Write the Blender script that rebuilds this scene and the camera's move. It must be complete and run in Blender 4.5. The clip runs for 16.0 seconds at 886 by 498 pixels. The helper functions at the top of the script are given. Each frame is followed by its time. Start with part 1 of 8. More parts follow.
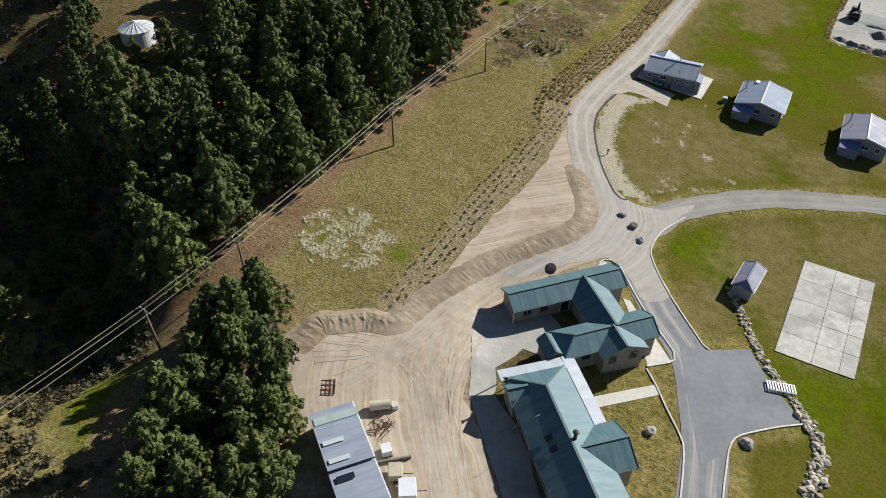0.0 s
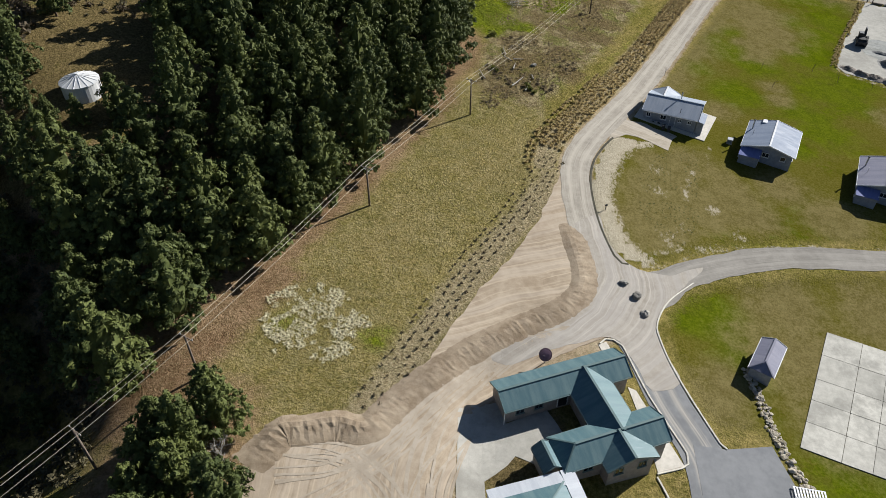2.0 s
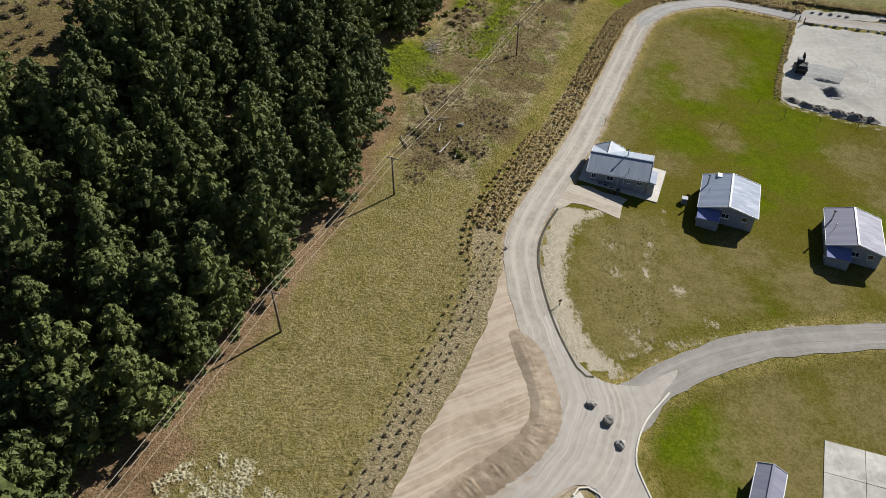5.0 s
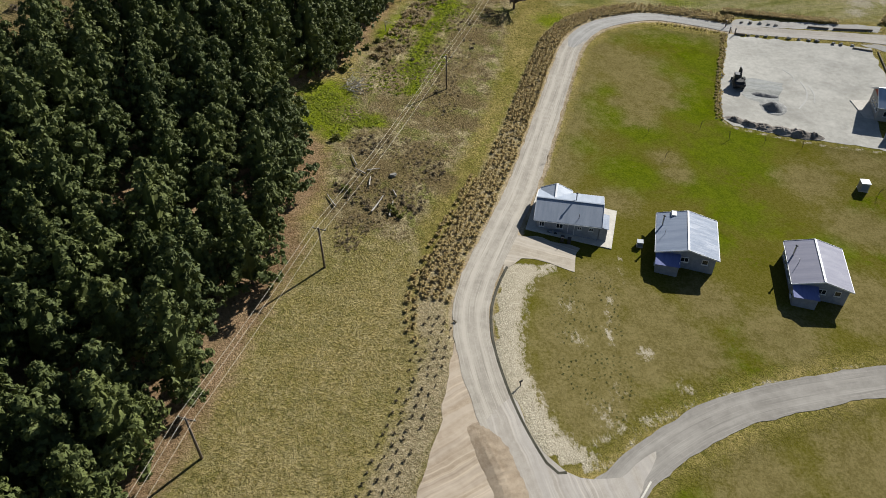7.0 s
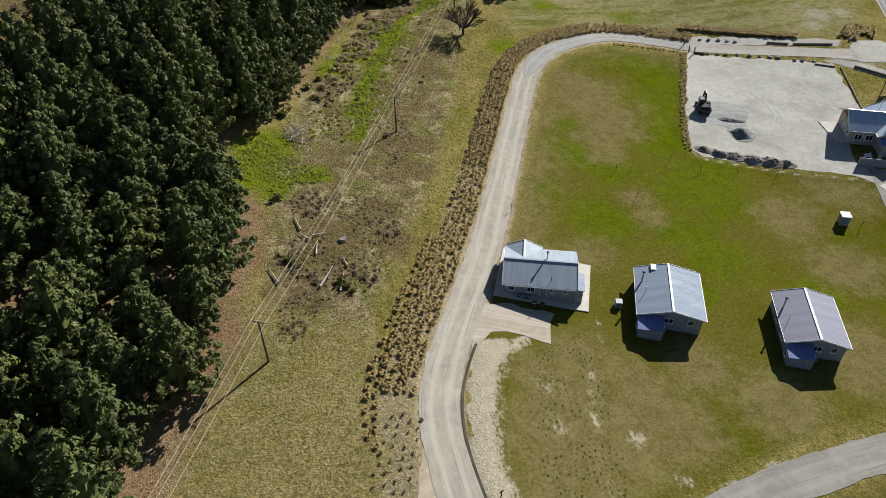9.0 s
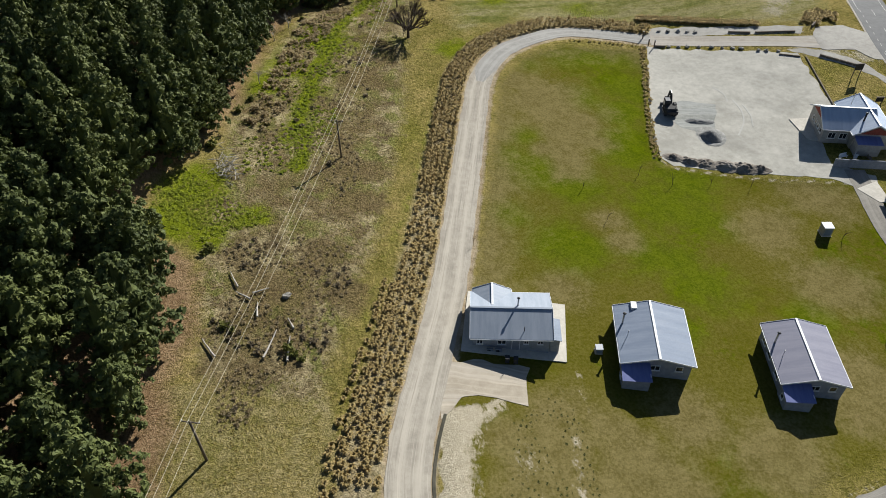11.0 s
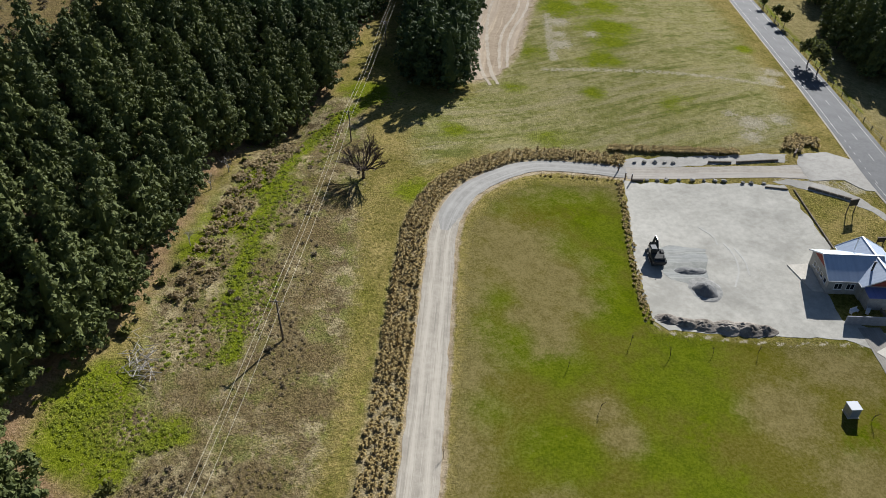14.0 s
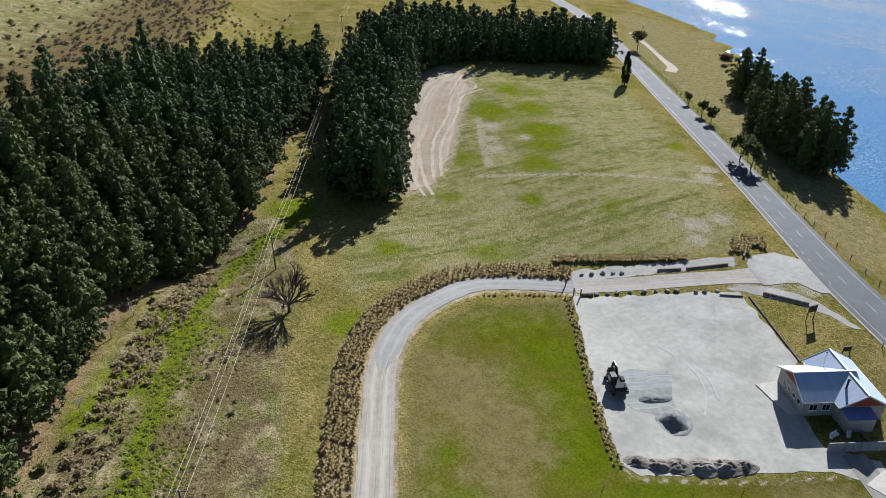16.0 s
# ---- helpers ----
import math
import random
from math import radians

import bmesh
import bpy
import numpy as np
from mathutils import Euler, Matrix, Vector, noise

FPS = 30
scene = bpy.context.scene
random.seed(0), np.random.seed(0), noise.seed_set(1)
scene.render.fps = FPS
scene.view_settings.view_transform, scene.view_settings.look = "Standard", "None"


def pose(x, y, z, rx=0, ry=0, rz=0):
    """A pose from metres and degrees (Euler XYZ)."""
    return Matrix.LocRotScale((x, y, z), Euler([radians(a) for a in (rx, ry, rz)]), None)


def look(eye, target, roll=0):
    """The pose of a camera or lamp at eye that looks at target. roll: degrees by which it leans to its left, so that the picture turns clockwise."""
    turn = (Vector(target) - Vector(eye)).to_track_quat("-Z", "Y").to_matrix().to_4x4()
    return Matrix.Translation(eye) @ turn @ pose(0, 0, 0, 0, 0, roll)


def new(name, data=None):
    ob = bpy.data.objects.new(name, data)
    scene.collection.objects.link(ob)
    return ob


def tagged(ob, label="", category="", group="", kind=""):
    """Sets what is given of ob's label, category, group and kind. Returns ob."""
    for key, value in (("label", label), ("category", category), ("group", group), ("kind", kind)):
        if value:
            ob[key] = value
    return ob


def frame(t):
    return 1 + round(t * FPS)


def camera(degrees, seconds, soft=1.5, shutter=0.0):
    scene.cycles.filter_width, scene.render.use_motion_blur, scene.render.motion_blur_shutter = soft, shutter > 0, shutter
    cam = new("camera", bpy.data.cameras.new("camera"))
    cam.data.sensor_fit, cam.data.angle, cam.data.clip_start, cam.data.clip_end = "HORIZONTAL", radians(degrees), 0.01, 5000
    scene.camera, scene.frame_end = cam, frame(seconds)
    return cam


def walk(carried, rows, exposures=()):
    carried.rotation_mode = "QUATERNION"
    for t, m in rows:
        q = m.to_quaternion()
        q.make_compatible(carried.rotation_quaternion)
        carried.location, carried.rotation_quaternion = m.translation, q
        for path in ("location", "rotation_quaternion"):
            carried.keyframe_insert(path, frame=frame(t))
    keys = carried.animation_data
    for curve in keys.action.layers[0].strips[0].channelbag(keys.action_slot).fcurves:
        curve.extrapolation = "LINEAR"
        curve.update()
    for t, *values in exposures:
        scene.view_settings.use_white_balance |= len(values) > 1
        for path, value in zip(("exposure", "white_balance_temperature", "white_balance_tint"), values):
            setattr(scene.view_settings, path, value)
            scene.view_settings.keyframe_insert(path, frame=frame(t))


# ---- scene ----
cam = camera(64.5, 16.0, soft=0.9)
METRES, EYE, TILT, LEAN, TURN = 121.94, 70.0, 1.5, 5.25, 0.0
ROWS = [
    (0.0, 0.0, 0.0, 0.0, 4.99, -43.75, -5.23),
    (0.5, 0.0006, 0.0313, -0.0008, 5.07, -43.67, -5.18),
    (1.0, 0.0012, 0.063, -0.0016, 5.15, -43.61, -5.14),
    (1.5, 0.0016, 0.0948, -0.0025, 4.69, -43.5, -5.12),
    (2.0, 0.0017, 0.1265, -0.0034, 3.94, -43.37, -5.11),
    (2.5, 0.0022, 0.1581, -0.0043, 3.36, -43.25, -5.11),
    (3.0, 0.0022, 0.1898, -0.0055, 2.82, -43.13, -5.12),
    (3.5, 0.0024, 0.2215, -0.0064, 2.02, -43.01, -5.15),
    (4.0, 0.0029, 0.253, -0.0071, 0.64, -42.85, -5.16),
    (6.5, 0.0111, 0.4105, -0.0112, -8.6, -41.79, -5.22),
    (7.0, 0.0147, 0.4405, -0.012, -9.85, -41.63, -5.22),
    (7.5, 0.0191, 0.4715, -0.0125, -11.0, -41.5, -5.21),
    (8.0, 0.0243, 0.5022, -0.0134, -12.19, -41.32, -5.21),
    (8.5, 0.0301, 0.5332, -0.0133, -13.38, -41.21, -5.23),
    (9.0, 0.0368, 0.5638, -0.0137, -14.58, -41.06, -5.23),
    (9.5, 0.044, 0.5944, -0.014, -15.76, -40.91, -5.24),
    (9.7, 0.0470, 0.6065, -0.0141, -16.24, -40.87, -5.24),
    (11.8, 0.0853, 0.7290, -0.0176, -22.18, -48.42, -5.38),
    (12.0, 0.0894, 0.7413, -0.0178, -22.68, -50.97, -5.39),
    (12.5, 0.1011, 0.7729, -0.0158, -22.82, -51.74, -5.47),
    (13.0, 0.1142, 0.8039, -0.0137, -22.74, -49.32, -5.52),
    (13.5, 0.1265, 0.8313, -0.0132, -22.71, -42.44, -5.55),
    (14.0, 0.1405, 0.8584, -0.0113, -22.57, -35.64, -5.58),
    (14.5, 0.1543, 0.8835, -0.0111, -22.44, -28.92, -5.56),
    (15.0, 0.168, 0.9096, -0.0117, -22.35, -28.65, -5.54),
    (15.5, 0.1834, 0.9366, -0.0106, -23.84, -28.51, -5.46),
    (16.0, 0.1983, 0.9635, -0.0105, -28.21, -28.05, -5.26),
]
walk(cam, [(t, pose(0, 0, EYE, TILT, LEAN, TURN) @ pose(METRES * x, METRES * y, METRES * z, 90 + pitch, roll, yaw)) for t, x, y, z, yaw, pitch, roll in ROWS],
     [(0.0, 0.28, 6320, 12), (4.0, 0.29, 6430, 14), (9.5, 0.34, 6450, 11), (12.5, 0.38, 6500, 11), (14.0, 0.40, 6250, 13), (16.0, 0.50, 5930, 14)])

# ---- light ----
SUN_AZ, SUN_EL = 50.0, 27.5   # clockwise from +y; above the horizon
world = bpy.data.worlds.new("sky")
scene.world = world
world.use_nodes = True
wn = world.node_tree.nodes
sky = wn.new("ShaderNodeTexSky")
sky.sky_type = "NISHITA"
sky.sun_disc = False
sky.ozone_density = 3.0
sky.dust_density = 0.4
sky.sun_elevation = radians(SUN_EL)
sky.sun_rotation = radians(SUN_AZ)
world.node_tree.links.new(sky.outputs[0], wn["Background"].inputs[0])
wn["Background"].inputs[1].default_value = 0.044
sun = new("sun", bpy.data.lights.new("sun", "SUN"))
sun.data.energy = 5.9
sun.data.angle = radians(0.55)
sun.data.color = (0.97, 0.955, 0.89)
to_sun = Vector((math.sin(radians(SUN_AZ)) * math.cos(radians(SUN_EL)), math.cos(radians(SUN_AZ)) * math.cos(radians(SUN_EL)), math.sin(radians(SUN_EL))))
sun.matrix_world = look(to_sun * 300 + Vector((0, 0, 60)), (0, 0, 60))


# ---- material helpers ----
class Nodes:
    """Short names for building node materials."""

    def __init__(self, name, rough=0.8, metal=0.0, spec=0.5):
        self.m = bpy.data.materials.new(name)
        self.m.use_nodes = True
        self.t = self.m.node_tree
        self.b = self.t.nodes["Principled BSDF"]
        self.b.inputs["Roughness"].default_value = rough
        self.b.inputs["Metallic"].default_value = metal
        self.b.inputs["Specular IOR Level"].default_value = spec
        self.geo = None

    def put(self, sock, v):
        if isinstance(v, bpy.types.NodeSocket):
            self.t.links.new(v, sock)
        elif isinstance(v, (tuple, list)) and len(v) == 3 and sock.type == "RGBA":
            sock.default_value = (*v, 1)
        else:
            sock.default_value = v

    def pos(self):
        if self.geo is None:
            self.geo = self.t.nodes.new("ShaderNodeNewGeometry")
        return self.geo.outputs["Position"]

    def local(self):
        return self.t.nodes.new("ShaderNodeTexCoord").outputs["Object"]

    def attr(self, name, out="Fac"):
        n = self.t.nodes.new("ShaderNodeAttribute")
        n.attribute_name = name
        return n.outputs[out]

    def rnd(self):
        return self.t.nodes.new("ShaderNodeObjectInfo").outputs["Random"]

    def island(self):
        return self.t.nodes.new("ShaderNodeNewGeometry").outputs["Random Per Island"]

    def noise(self, scale, detail=4, rough=0.55, vec=None, stretch=None, out="Fac", turn=0.0):
        v = vec or self.pos()
        if stretch:
            mp = self.t.nodes.new("ShaderNodeMapping")
            self.t.links.new(v, mp.inputs["Vector"])
            mp.inputs["Scale"].default_value = stretch
            mp.inputs["Rotation"].default_value = (0, 0, radians(turn))
            v = mp.outputs[0]
        n = self.t.nodes.new("ShaderNodeTexNoise")
        self.t.links.new(v, n.inputs["Vector"])
        n.inputs["Scale"].default_value = scale
        n.inputs["Detail"].default_value = detail
        n.inputs["Roughness"].default_value = rough
        return n.outputs[out]

    def voronoi(self, scale, vec=None, feature="F1", out="Distance", rand=1.0):
        n = self.t.nodes.new("ShaderNodeTexVoronoi")
        n.feature = feature
        self.t.links.new(vec or self.pos(), n.inputs["Vector"])
        n.inputs["Scale"].default_value = scale
        n.inputs["Randomness"].default_value = rand
        return n.outputs[out]

    def wave(self, scale, vec, axis="X", dist=0.0):
        n = self.t.nodes.new("ShaderNodeTexWave")
        n.bands_direction = axis
        self.t.links.new(vec, n.inputs["Vector"])
        n.inputs["Scale"].default_value = scale
        n.inputs["Distortion"].default_value = dist
        return n.outputs["Fac"]

    def mathn(self, op, a, b=0.0, clamp=False):
        n = self.t.nodes.new("ShaderNodeMath")
        n.operation = op
        n.use_clamp = clamp
        self.put(n.inputs[0], a)
        self.put(n.inputs[1], b)
        return n.outputs[0]

    def ramp(self, v, lo, hi, a=0.0, b=1.0):
        n = self.t.nodes.new("ShaderNodeMapRange")
        n.interpolation_type = "SMOOTHSTEP"
        self.put(n.inputs["Value"], v)
        for k, x in (("From Min", lo), ("From Max", hi), ("To Min", a), ("To Max", b)):
            self.put(n.inputs[k], x)
        return n.outputs[0]

    def mix(self, f, a, b, mode="MIX"):
        n = self.t.nodes.new("ShaderNodeMix")
        n.data_type = "RGBA"
        n.blend_type = mode
        n.clamp_factor = True
        self.put(n.inputs[0], f)
        self.put(n.inputs[6], a)
        self.put(n.inputs[7], b)
        return n.outputs[2]

    def bump(self, h, strength=0.4, dist=0.05):
        n = self.t.nodes.new("ShaderNodeBump")
        n.inputs["Strength"].default_value = strength
        n.inputs["Distance"].default_value = dist
        self.put(n.inputs["Height"], h)
        self.t.links.new(n.outputs[0], self.b.inputs["Normal"])

    def done(self, colour, rough=None):
        self.put(self.b.inputs["Base Color"], colour)
        if rough is not None:
            self.put(self.b.inputs["Roughness"], rough)
        return self.m


def plain(name, colour, rough=0.6, metal=0.0, vary=0.18, scale=2.0, bump=0.0, spec=0.5):
    """A painted or simple surface with two scales of mottling."""
    n = Nodes(name, rough, metal, spec)
    big = n.noise(scale * 0.3, 3)
    small = n.noise(scale * 6, 3)
    f = n.mathn("ADD", n.mathn("MULTIPLY", big, 0.6), n.mathn("MULTIPLY", small, 0.4))
    dark = tuple(c * (1 - vary) for c in colour)
    light = tuple(min(1, c * (1 + vary)) for c in colour)
    if bump:
        n.bump(small, bump, 0.02)
    return n.done(n.mix(n.ramp(f, 0.3, 0.7), dark, light))


# ---- terrain ----
def sst(a, b, x):
    t = np.clip((x - a) / (b - a), 0, 1)
    return t * t * (3 - 2 * t)


def catmull(pts, step=2.0):
    """A smooth line through the points, cut into short steps."""
    p = [Vector(q) for q in pts]
    p = [p[0] * 2 - p[1]] + p + [p[-1] * 2 - p[-2]]
    out = []
    for i in range(1, len(p) - 2):
        n = max(1, int((p[i + 1] - p[i]).length / step))
        for k in range(n):
            t = k / n
            out.append(0.5 * ((2 * p[i]) + (p[i + 1] - p[i - 1]) * t + (2 * p[i - 1] - 5 * p[i] + 4 * p[i + 1] - p[i + 2]) * t * t + (3 * p[i] - p[i - 1] - 3 * p[i + 1] + p[i + 2]) * t ** 3))
    return out + [p[-2]]


def line_dist(x, y, pts):
    """Distance from (x, y), arrays, to an open line."""
    best = np.full(np.shape(x), 1e9)
    for (ax, ay), (bx, by) in zip(pts[:-1], pts[1:]):
        dx, dy = bx - ax, by - ay
        t = np.clip(((x - ax) * dx + (y - ay) * dy) / (dx * dx + dy * dy + 1e-9), 0, 1)
        best = np.minimum(best, np.hypot(x - ax - t * dx, y - ay - t * dy))
    return best


def area_dist(x, y, pts):
    """Signed distance to a closed outline: positive inside."""
    d = line_dist(x, y, list(pts) + [pts[0]])
    inside = np.zeros(np.shape(x), bool)
    for (ax, ay), (bx, by) in zip(pts, list(pts[1:]) + [pts[0]]):
        cut = ((ay > y) != (by > y)) & (x < (bx - ax) * (y - ay) / ((by - ay) or 1e-9) + ax)
        inside ^= cut
    return np.where(inside, d, -d)


# lines of the plan, in metres
ROAD_SPINE = [(tuple(v)) for v in catmull([(20.0, 84.0), (18.6, 92.5), (16.6, 101), (15.9, 110), (16.6, 118), (19.3, 125), (23.7, 133), (29.4, 143), (35.6, 155.2), (42.8, 170.3), (52.4, 190.3), (58.6, 202.2), (66.5, 211.2), (76.0, 216.2), (86.0, 218), (95.5, 214.3), (103, 209.4)])]
ACCESS_SPINE = [(103, 209.4), (115, 204.2), (126, 199.6), (138, 194.3), (145, 191.7)]
LOOP_SPINE = [tuple(v) for v in catmull([(21, 88), (25.5, 88.8), (30.6, 92.8), (37, 96.2), (44, 99), (52, 100.8), (69, 102.2), (85, 102)])]
DRIVE_SPINE = [tuple(v) for v in catmull([(20.0, 86), (22.5, 77.5), (24.6, 69.6), (27.6, 62), (27.6, 54), (27, 48), (25.4, 42), (22, 30), (19, 14)])]
YARD_SPINE = [tuple(v) for v in catmull([(20, 86), (15, 81), (9, 76.6), (2, 71), (-4, 65), (-8.5, 58), (-9, 50), (-6, 42), (-2, 30), (2, 12)])]
MAIN_SPINE = [tuple(v) for v in catmull([(128, 128), (143, 165), (150.5, 183), (158, 197), (178, 232), (205, 281), (248, 360), (290, 440), (320, 520)], 6)]
EDGE_L = np.array((-39.0, 65.0))
EDGE_D = np.array((0.374, 0.927))


def forest_side(x, y):
    """Metres to the hill side of the forest's edge."""
    return -(x - EDGE_L[0]) * EDGE_D[1] + (y - EDGE_L[1]) * EDGE_D[0]


def shore_side(x, y):
    """Metres beyond the lake's shore line."""
    e = (x - 160) * 0.878 - (y - 191) * 0.48
    a = (x - 160) * 0.48 + (y - 191) * 0.878
    return e - 27 - 0.2 * np.maximum(0, a - 60)


WOOD = [(-39, 62), (-36.2, 68), (-27.7, 88), (-19.6, 106), (-13.4, 121), (-8.6, 133), (-9.2, 141), (-5, 147), (-4, 158), (-9.5, 168), (-6, 175), (1.5, 184), (8, 195), (13, 207), (20, 224), (29, 238), (41, 250), (52, 261), (61, 279), (73, 303), (91, 330), (109, 368), (92, 376), (56, 354), (29, 314), (12, 280), (1, 260), (-8, 236), (-18, 209), (-29, 186), (-39, 167), (-46, 146), (-46, 122), (-48, 97), (-58, 85), (-50, 73)]
RAVINE = [(-78, 90), (-66, 76), (-58, 63), (-55, 57)]
BANK = [tuple(v) for v in catmull([(-24, 55), (-21, 60), (-18.6, 60.6), (-14.7, 61.7), (-12, 61.4), (-8.1, 66.5), (-2.1, 73), (4, 78), (10.4, 82.4), (14.0, 86.2), (14.9, 90.4), (14.2, 95.6), (13.2, 101)])]


def height(x, y):
    x, y = np.asarray(x, float), np.asarray(y, float)
    z = -0.69 - 0.09189 * 900 * np.tanh(x / 900) + 0.0263 * 900 * np.tanh(y / 900)
    z = z - 1.5 * sst(5, 48, x) + sst(85, 160, x) * 6.5
    d = forest_side(x, y)
    z = z + (11.5 * sst(2, 34, d) + 0.13 * np.maximum(0, d - 34)) * sst(42, 95, y)
    z = z - 12.0 * np.exp(-(line_dist(x, y, RAVINE) / 12.0) ** 2)
    z = z - 4.0 * np.exp(-((x - 38) ** 2 + (y - 249) ** 2) / 110.0)
    s = shore_side(x, y)
    z = z - (z + 21) * sst(-2, 5, s)
    # levelled court round the lodge and the hall
    w = sst(-4.5, 4.0, x) * sst(27, 20, x) * sst(76, 68, y - 0.3 * x) * sst(15, 25, y)
    return z - np.maximum(0, z + 0.1) * w


def gz(x, y):
    return float(height(x, y))


def part(name, bm, material, parent=None, label="", smooth=False):
    """One mesh object from a bmesh, under a thing or a part."""
    me = bpy.data.meshes.new(name)
    bm.to_mesh(me)
    bm.free()
    return mesh_part(name, me, material, parent, label, smooth)


def mesh_part(name, me, material, parent=None, label="", smooth=False):
    ob = new(name, me)
    if material and not me.materials:
        me.materials.append(material)
    if smooth:
        me.polygons.foreach_set("use_smooth", [True] * len(me.polygons))
    if parent:
        ob.parent = parent
    if label:
        ob["label"] = label
    return ob


def thing(name, m, label, category, group=""):
    ob = new(name)
    ob.matrix_world = m
    ob.empty_display_size = 0.3
    return tagged(ob, label, category, group)


def raw(name, verts, faces, smooth=False):
    me = bpy.data.meshes.new(name)
    me.from_pydata([tuple(v) for v in verts], [], faces)
    me.update()
    if smooth:
        me.polygons.foreach_set("use_smooth", [True] * len(me.polygons))
    return me


def axis_lines(core_lo, core_hi, step, far):
    """Grid lines: even over the core, then wider and wider to the horizon."""
    lines = list(np.arange(core_lo, core_hi + step / 2, step))
    g, lo, hi = step, core_lo, core_hi
    while hi < far or lo > -far:
        g *= 1.25
        hi += g
        lo -= g
        lines.append(hi)
        lines.insert(0, lo)
    return np.array(lines)


# ---- ground materials ----
def ground_material():
    n = Nodes("ground_turf", 1.0, spec=0.0)
    bare, litter, scrub = (n.attr("za", "Color"), n.attr("zb", "Color"), n.attr("zc", "Color"))

    def split(c):
        s = n.t.nodes.new("ShaderNodeSeparateColor")
        n.t.links.new(c, s.inputs[0])
        return s.outputs
    (bare, litter, scrub), (lawn, pale, weed), (stone, planted, dryf) = split(bare), split(litter), split(scrub)
    lush, brown, umber = split(n.attr("zd", "Color"))
    huge = n.noise(0.03, 4, 0.6)
    big = n.noise(0.11, 5, 0.62)
    mid = n.noise(0.5, 5, 0.65)
    tuft = n.noise(2.6, 5, 0.7)
    fine = n.noise(9.0, 4, 0.7)
    clump = n.voronoi(1.1)
    edge = n.mathn("ADD", n.mathn("MULTIPLY", mid, 0.6), n.mathn("MULTIPLY", tuft, 0.4))

    def mask(a, soft=0.2):
        v = n.mathn("ADD", a, n.mathn("MULTIPLY", n.mathn("SUBTRACT", edge, 0.5), 1.1))
        return n.ramp(v, 0.5 - soft, 0.5 + soft)
    def pick(f, a, b, lo=0.32, hi=0.68):
        return n.mix(n.ramp(f, lo, hi), a, b)

    def two(p, a, q, b):
        return n.mathn("ADD", n.mathn("MULTIPLY", p, a), n.mathn("MULTIPLY", q, b))
    patchy = n.noise(0.07, 7, 0.7)
    ragged = n.mathn("ADD", two(big, 0.5, mid, 0.3), n.mathn("MULTIPLY", tuft, 0.2))

    def patch(a, soft=0.16, amount=1.7):
        v = n.mathn("ADD", a, n.mathn("MULTIPLY", n.mathn("SUBTRACT", ragged, 0.5), amount))
        return n.ramp(v, 0.5 - soft, 0.5 + soft)
    # rough pasture
    rough = pick(two(big, 0.5, tuft, 0.5), (0.172, 0.152, 0.036), (0.390, 0.302, 0.120), 0.36, 0.64)
    rough = n.mix(n.ramp(huge, 0.5, 0.66, 0, 0.6), rough, pick(tuft, (0.124, 0.138, 0.016), (0.235, 0.218, 0.038)))
    rough = n.mix(n.ramp(patchy, 0.52, 0.60, 0, 0.55), rough, pick(tuft, (0.200, 0.155, 0.058), (0.420, 0.325, 0.145)))
    rough = n.mix(n.ramp(clump, 0.10, 0.55, 0.5, 0.0), rough, (0.070, 0.076, 0.012))
    # mown lawn
    green = pick(mid, (0.082, 0.090, 0.003), (0.138, 0.130, 0.008))
    straw = pick(tuft, (0.110, 0.100, 0.011), (0.184, 0.158, 0.034))
    mown = pick(two(big, 0.55, patchy, 0.45), straw, green, 0.46, 0.63)
    mown = n.mix(n.ramp(two(patchy, 0.7, mid, 0.3), 0.53, 0.62, 0, 0.8), mown, pick(tuft, (0.070, 0.104, 0.001), (0.132, 0.156, 0.003)))
    mown = n.mix(n.mathn("MULTIPLY", patch(lush, 0.32, 2.1), 0.75), mown, pick(two(tuft, 0.6, mid, 0.4), (0.068, 0.108, 0.002), (0.142, 0.180, 0.005), 0.36, 0.62))
    mown = n.mix(n.mathn("MULTIPLY", patch(brown, 0.3, 2.1), 0.88), mown, pick(two(tuft, 0.6, mid, 0.4), (0.158, 0.126, 0.042), (0.268, 0.216, 0.092), 0.36, 0.62))
    mown = n.mix(0.7, mown, (0.72, 0.74, 0.76), "MULTIPLY")
    col = n.mix(mask(lawn, 0.3), rough, mown)
    col = n.mix(mask(dryf, 0.3), col, pick(two(tuft, 0.6, mid, 0.4), (0.185, 0.155, 0.068), (0.360, 0.298, 0.150), 0.36, 0.62))
    col = n.mix(mask(pale, 0.35), col, pick(two(mid, 0.5, patchy, 0.5), (0.190, 0.194, 0.060), (0.350, 0.312, 0.150), 0.38, 0.60))
    swath = n.noise(0.9, 5, 0.7, stretch=(0.035, 0.35, 1), turn=31.5)
    col = n.mix(n.mathn("MULTIPLY", n.ramp(pale, 0.3, 0.6), n.ramp(swath, 0.50, 0.60, 0, 0.75)), col, pick(tuft, (0.250, 0.218, 0.110), (0.420, 0.365, 0.215)))
    col = n.mix(n.mathn("MULTIPLY", n.ramp(pale, 0.3, 0.6), n.ramp(swath, 0.36, 0.46, 0.75, 0)), col, pick(tuft, (0.092, 0.112, 0.022), (0.185, 0.195, 0.050)))
    thatch = n.noise(0.34, 7, 0.74)
    dry = pick(two(thatch, 0.75, tuft, 0.25), (0.142, 0.106, 0.060), (0.425, 0.350, 0.205), 0.42, 0.57)
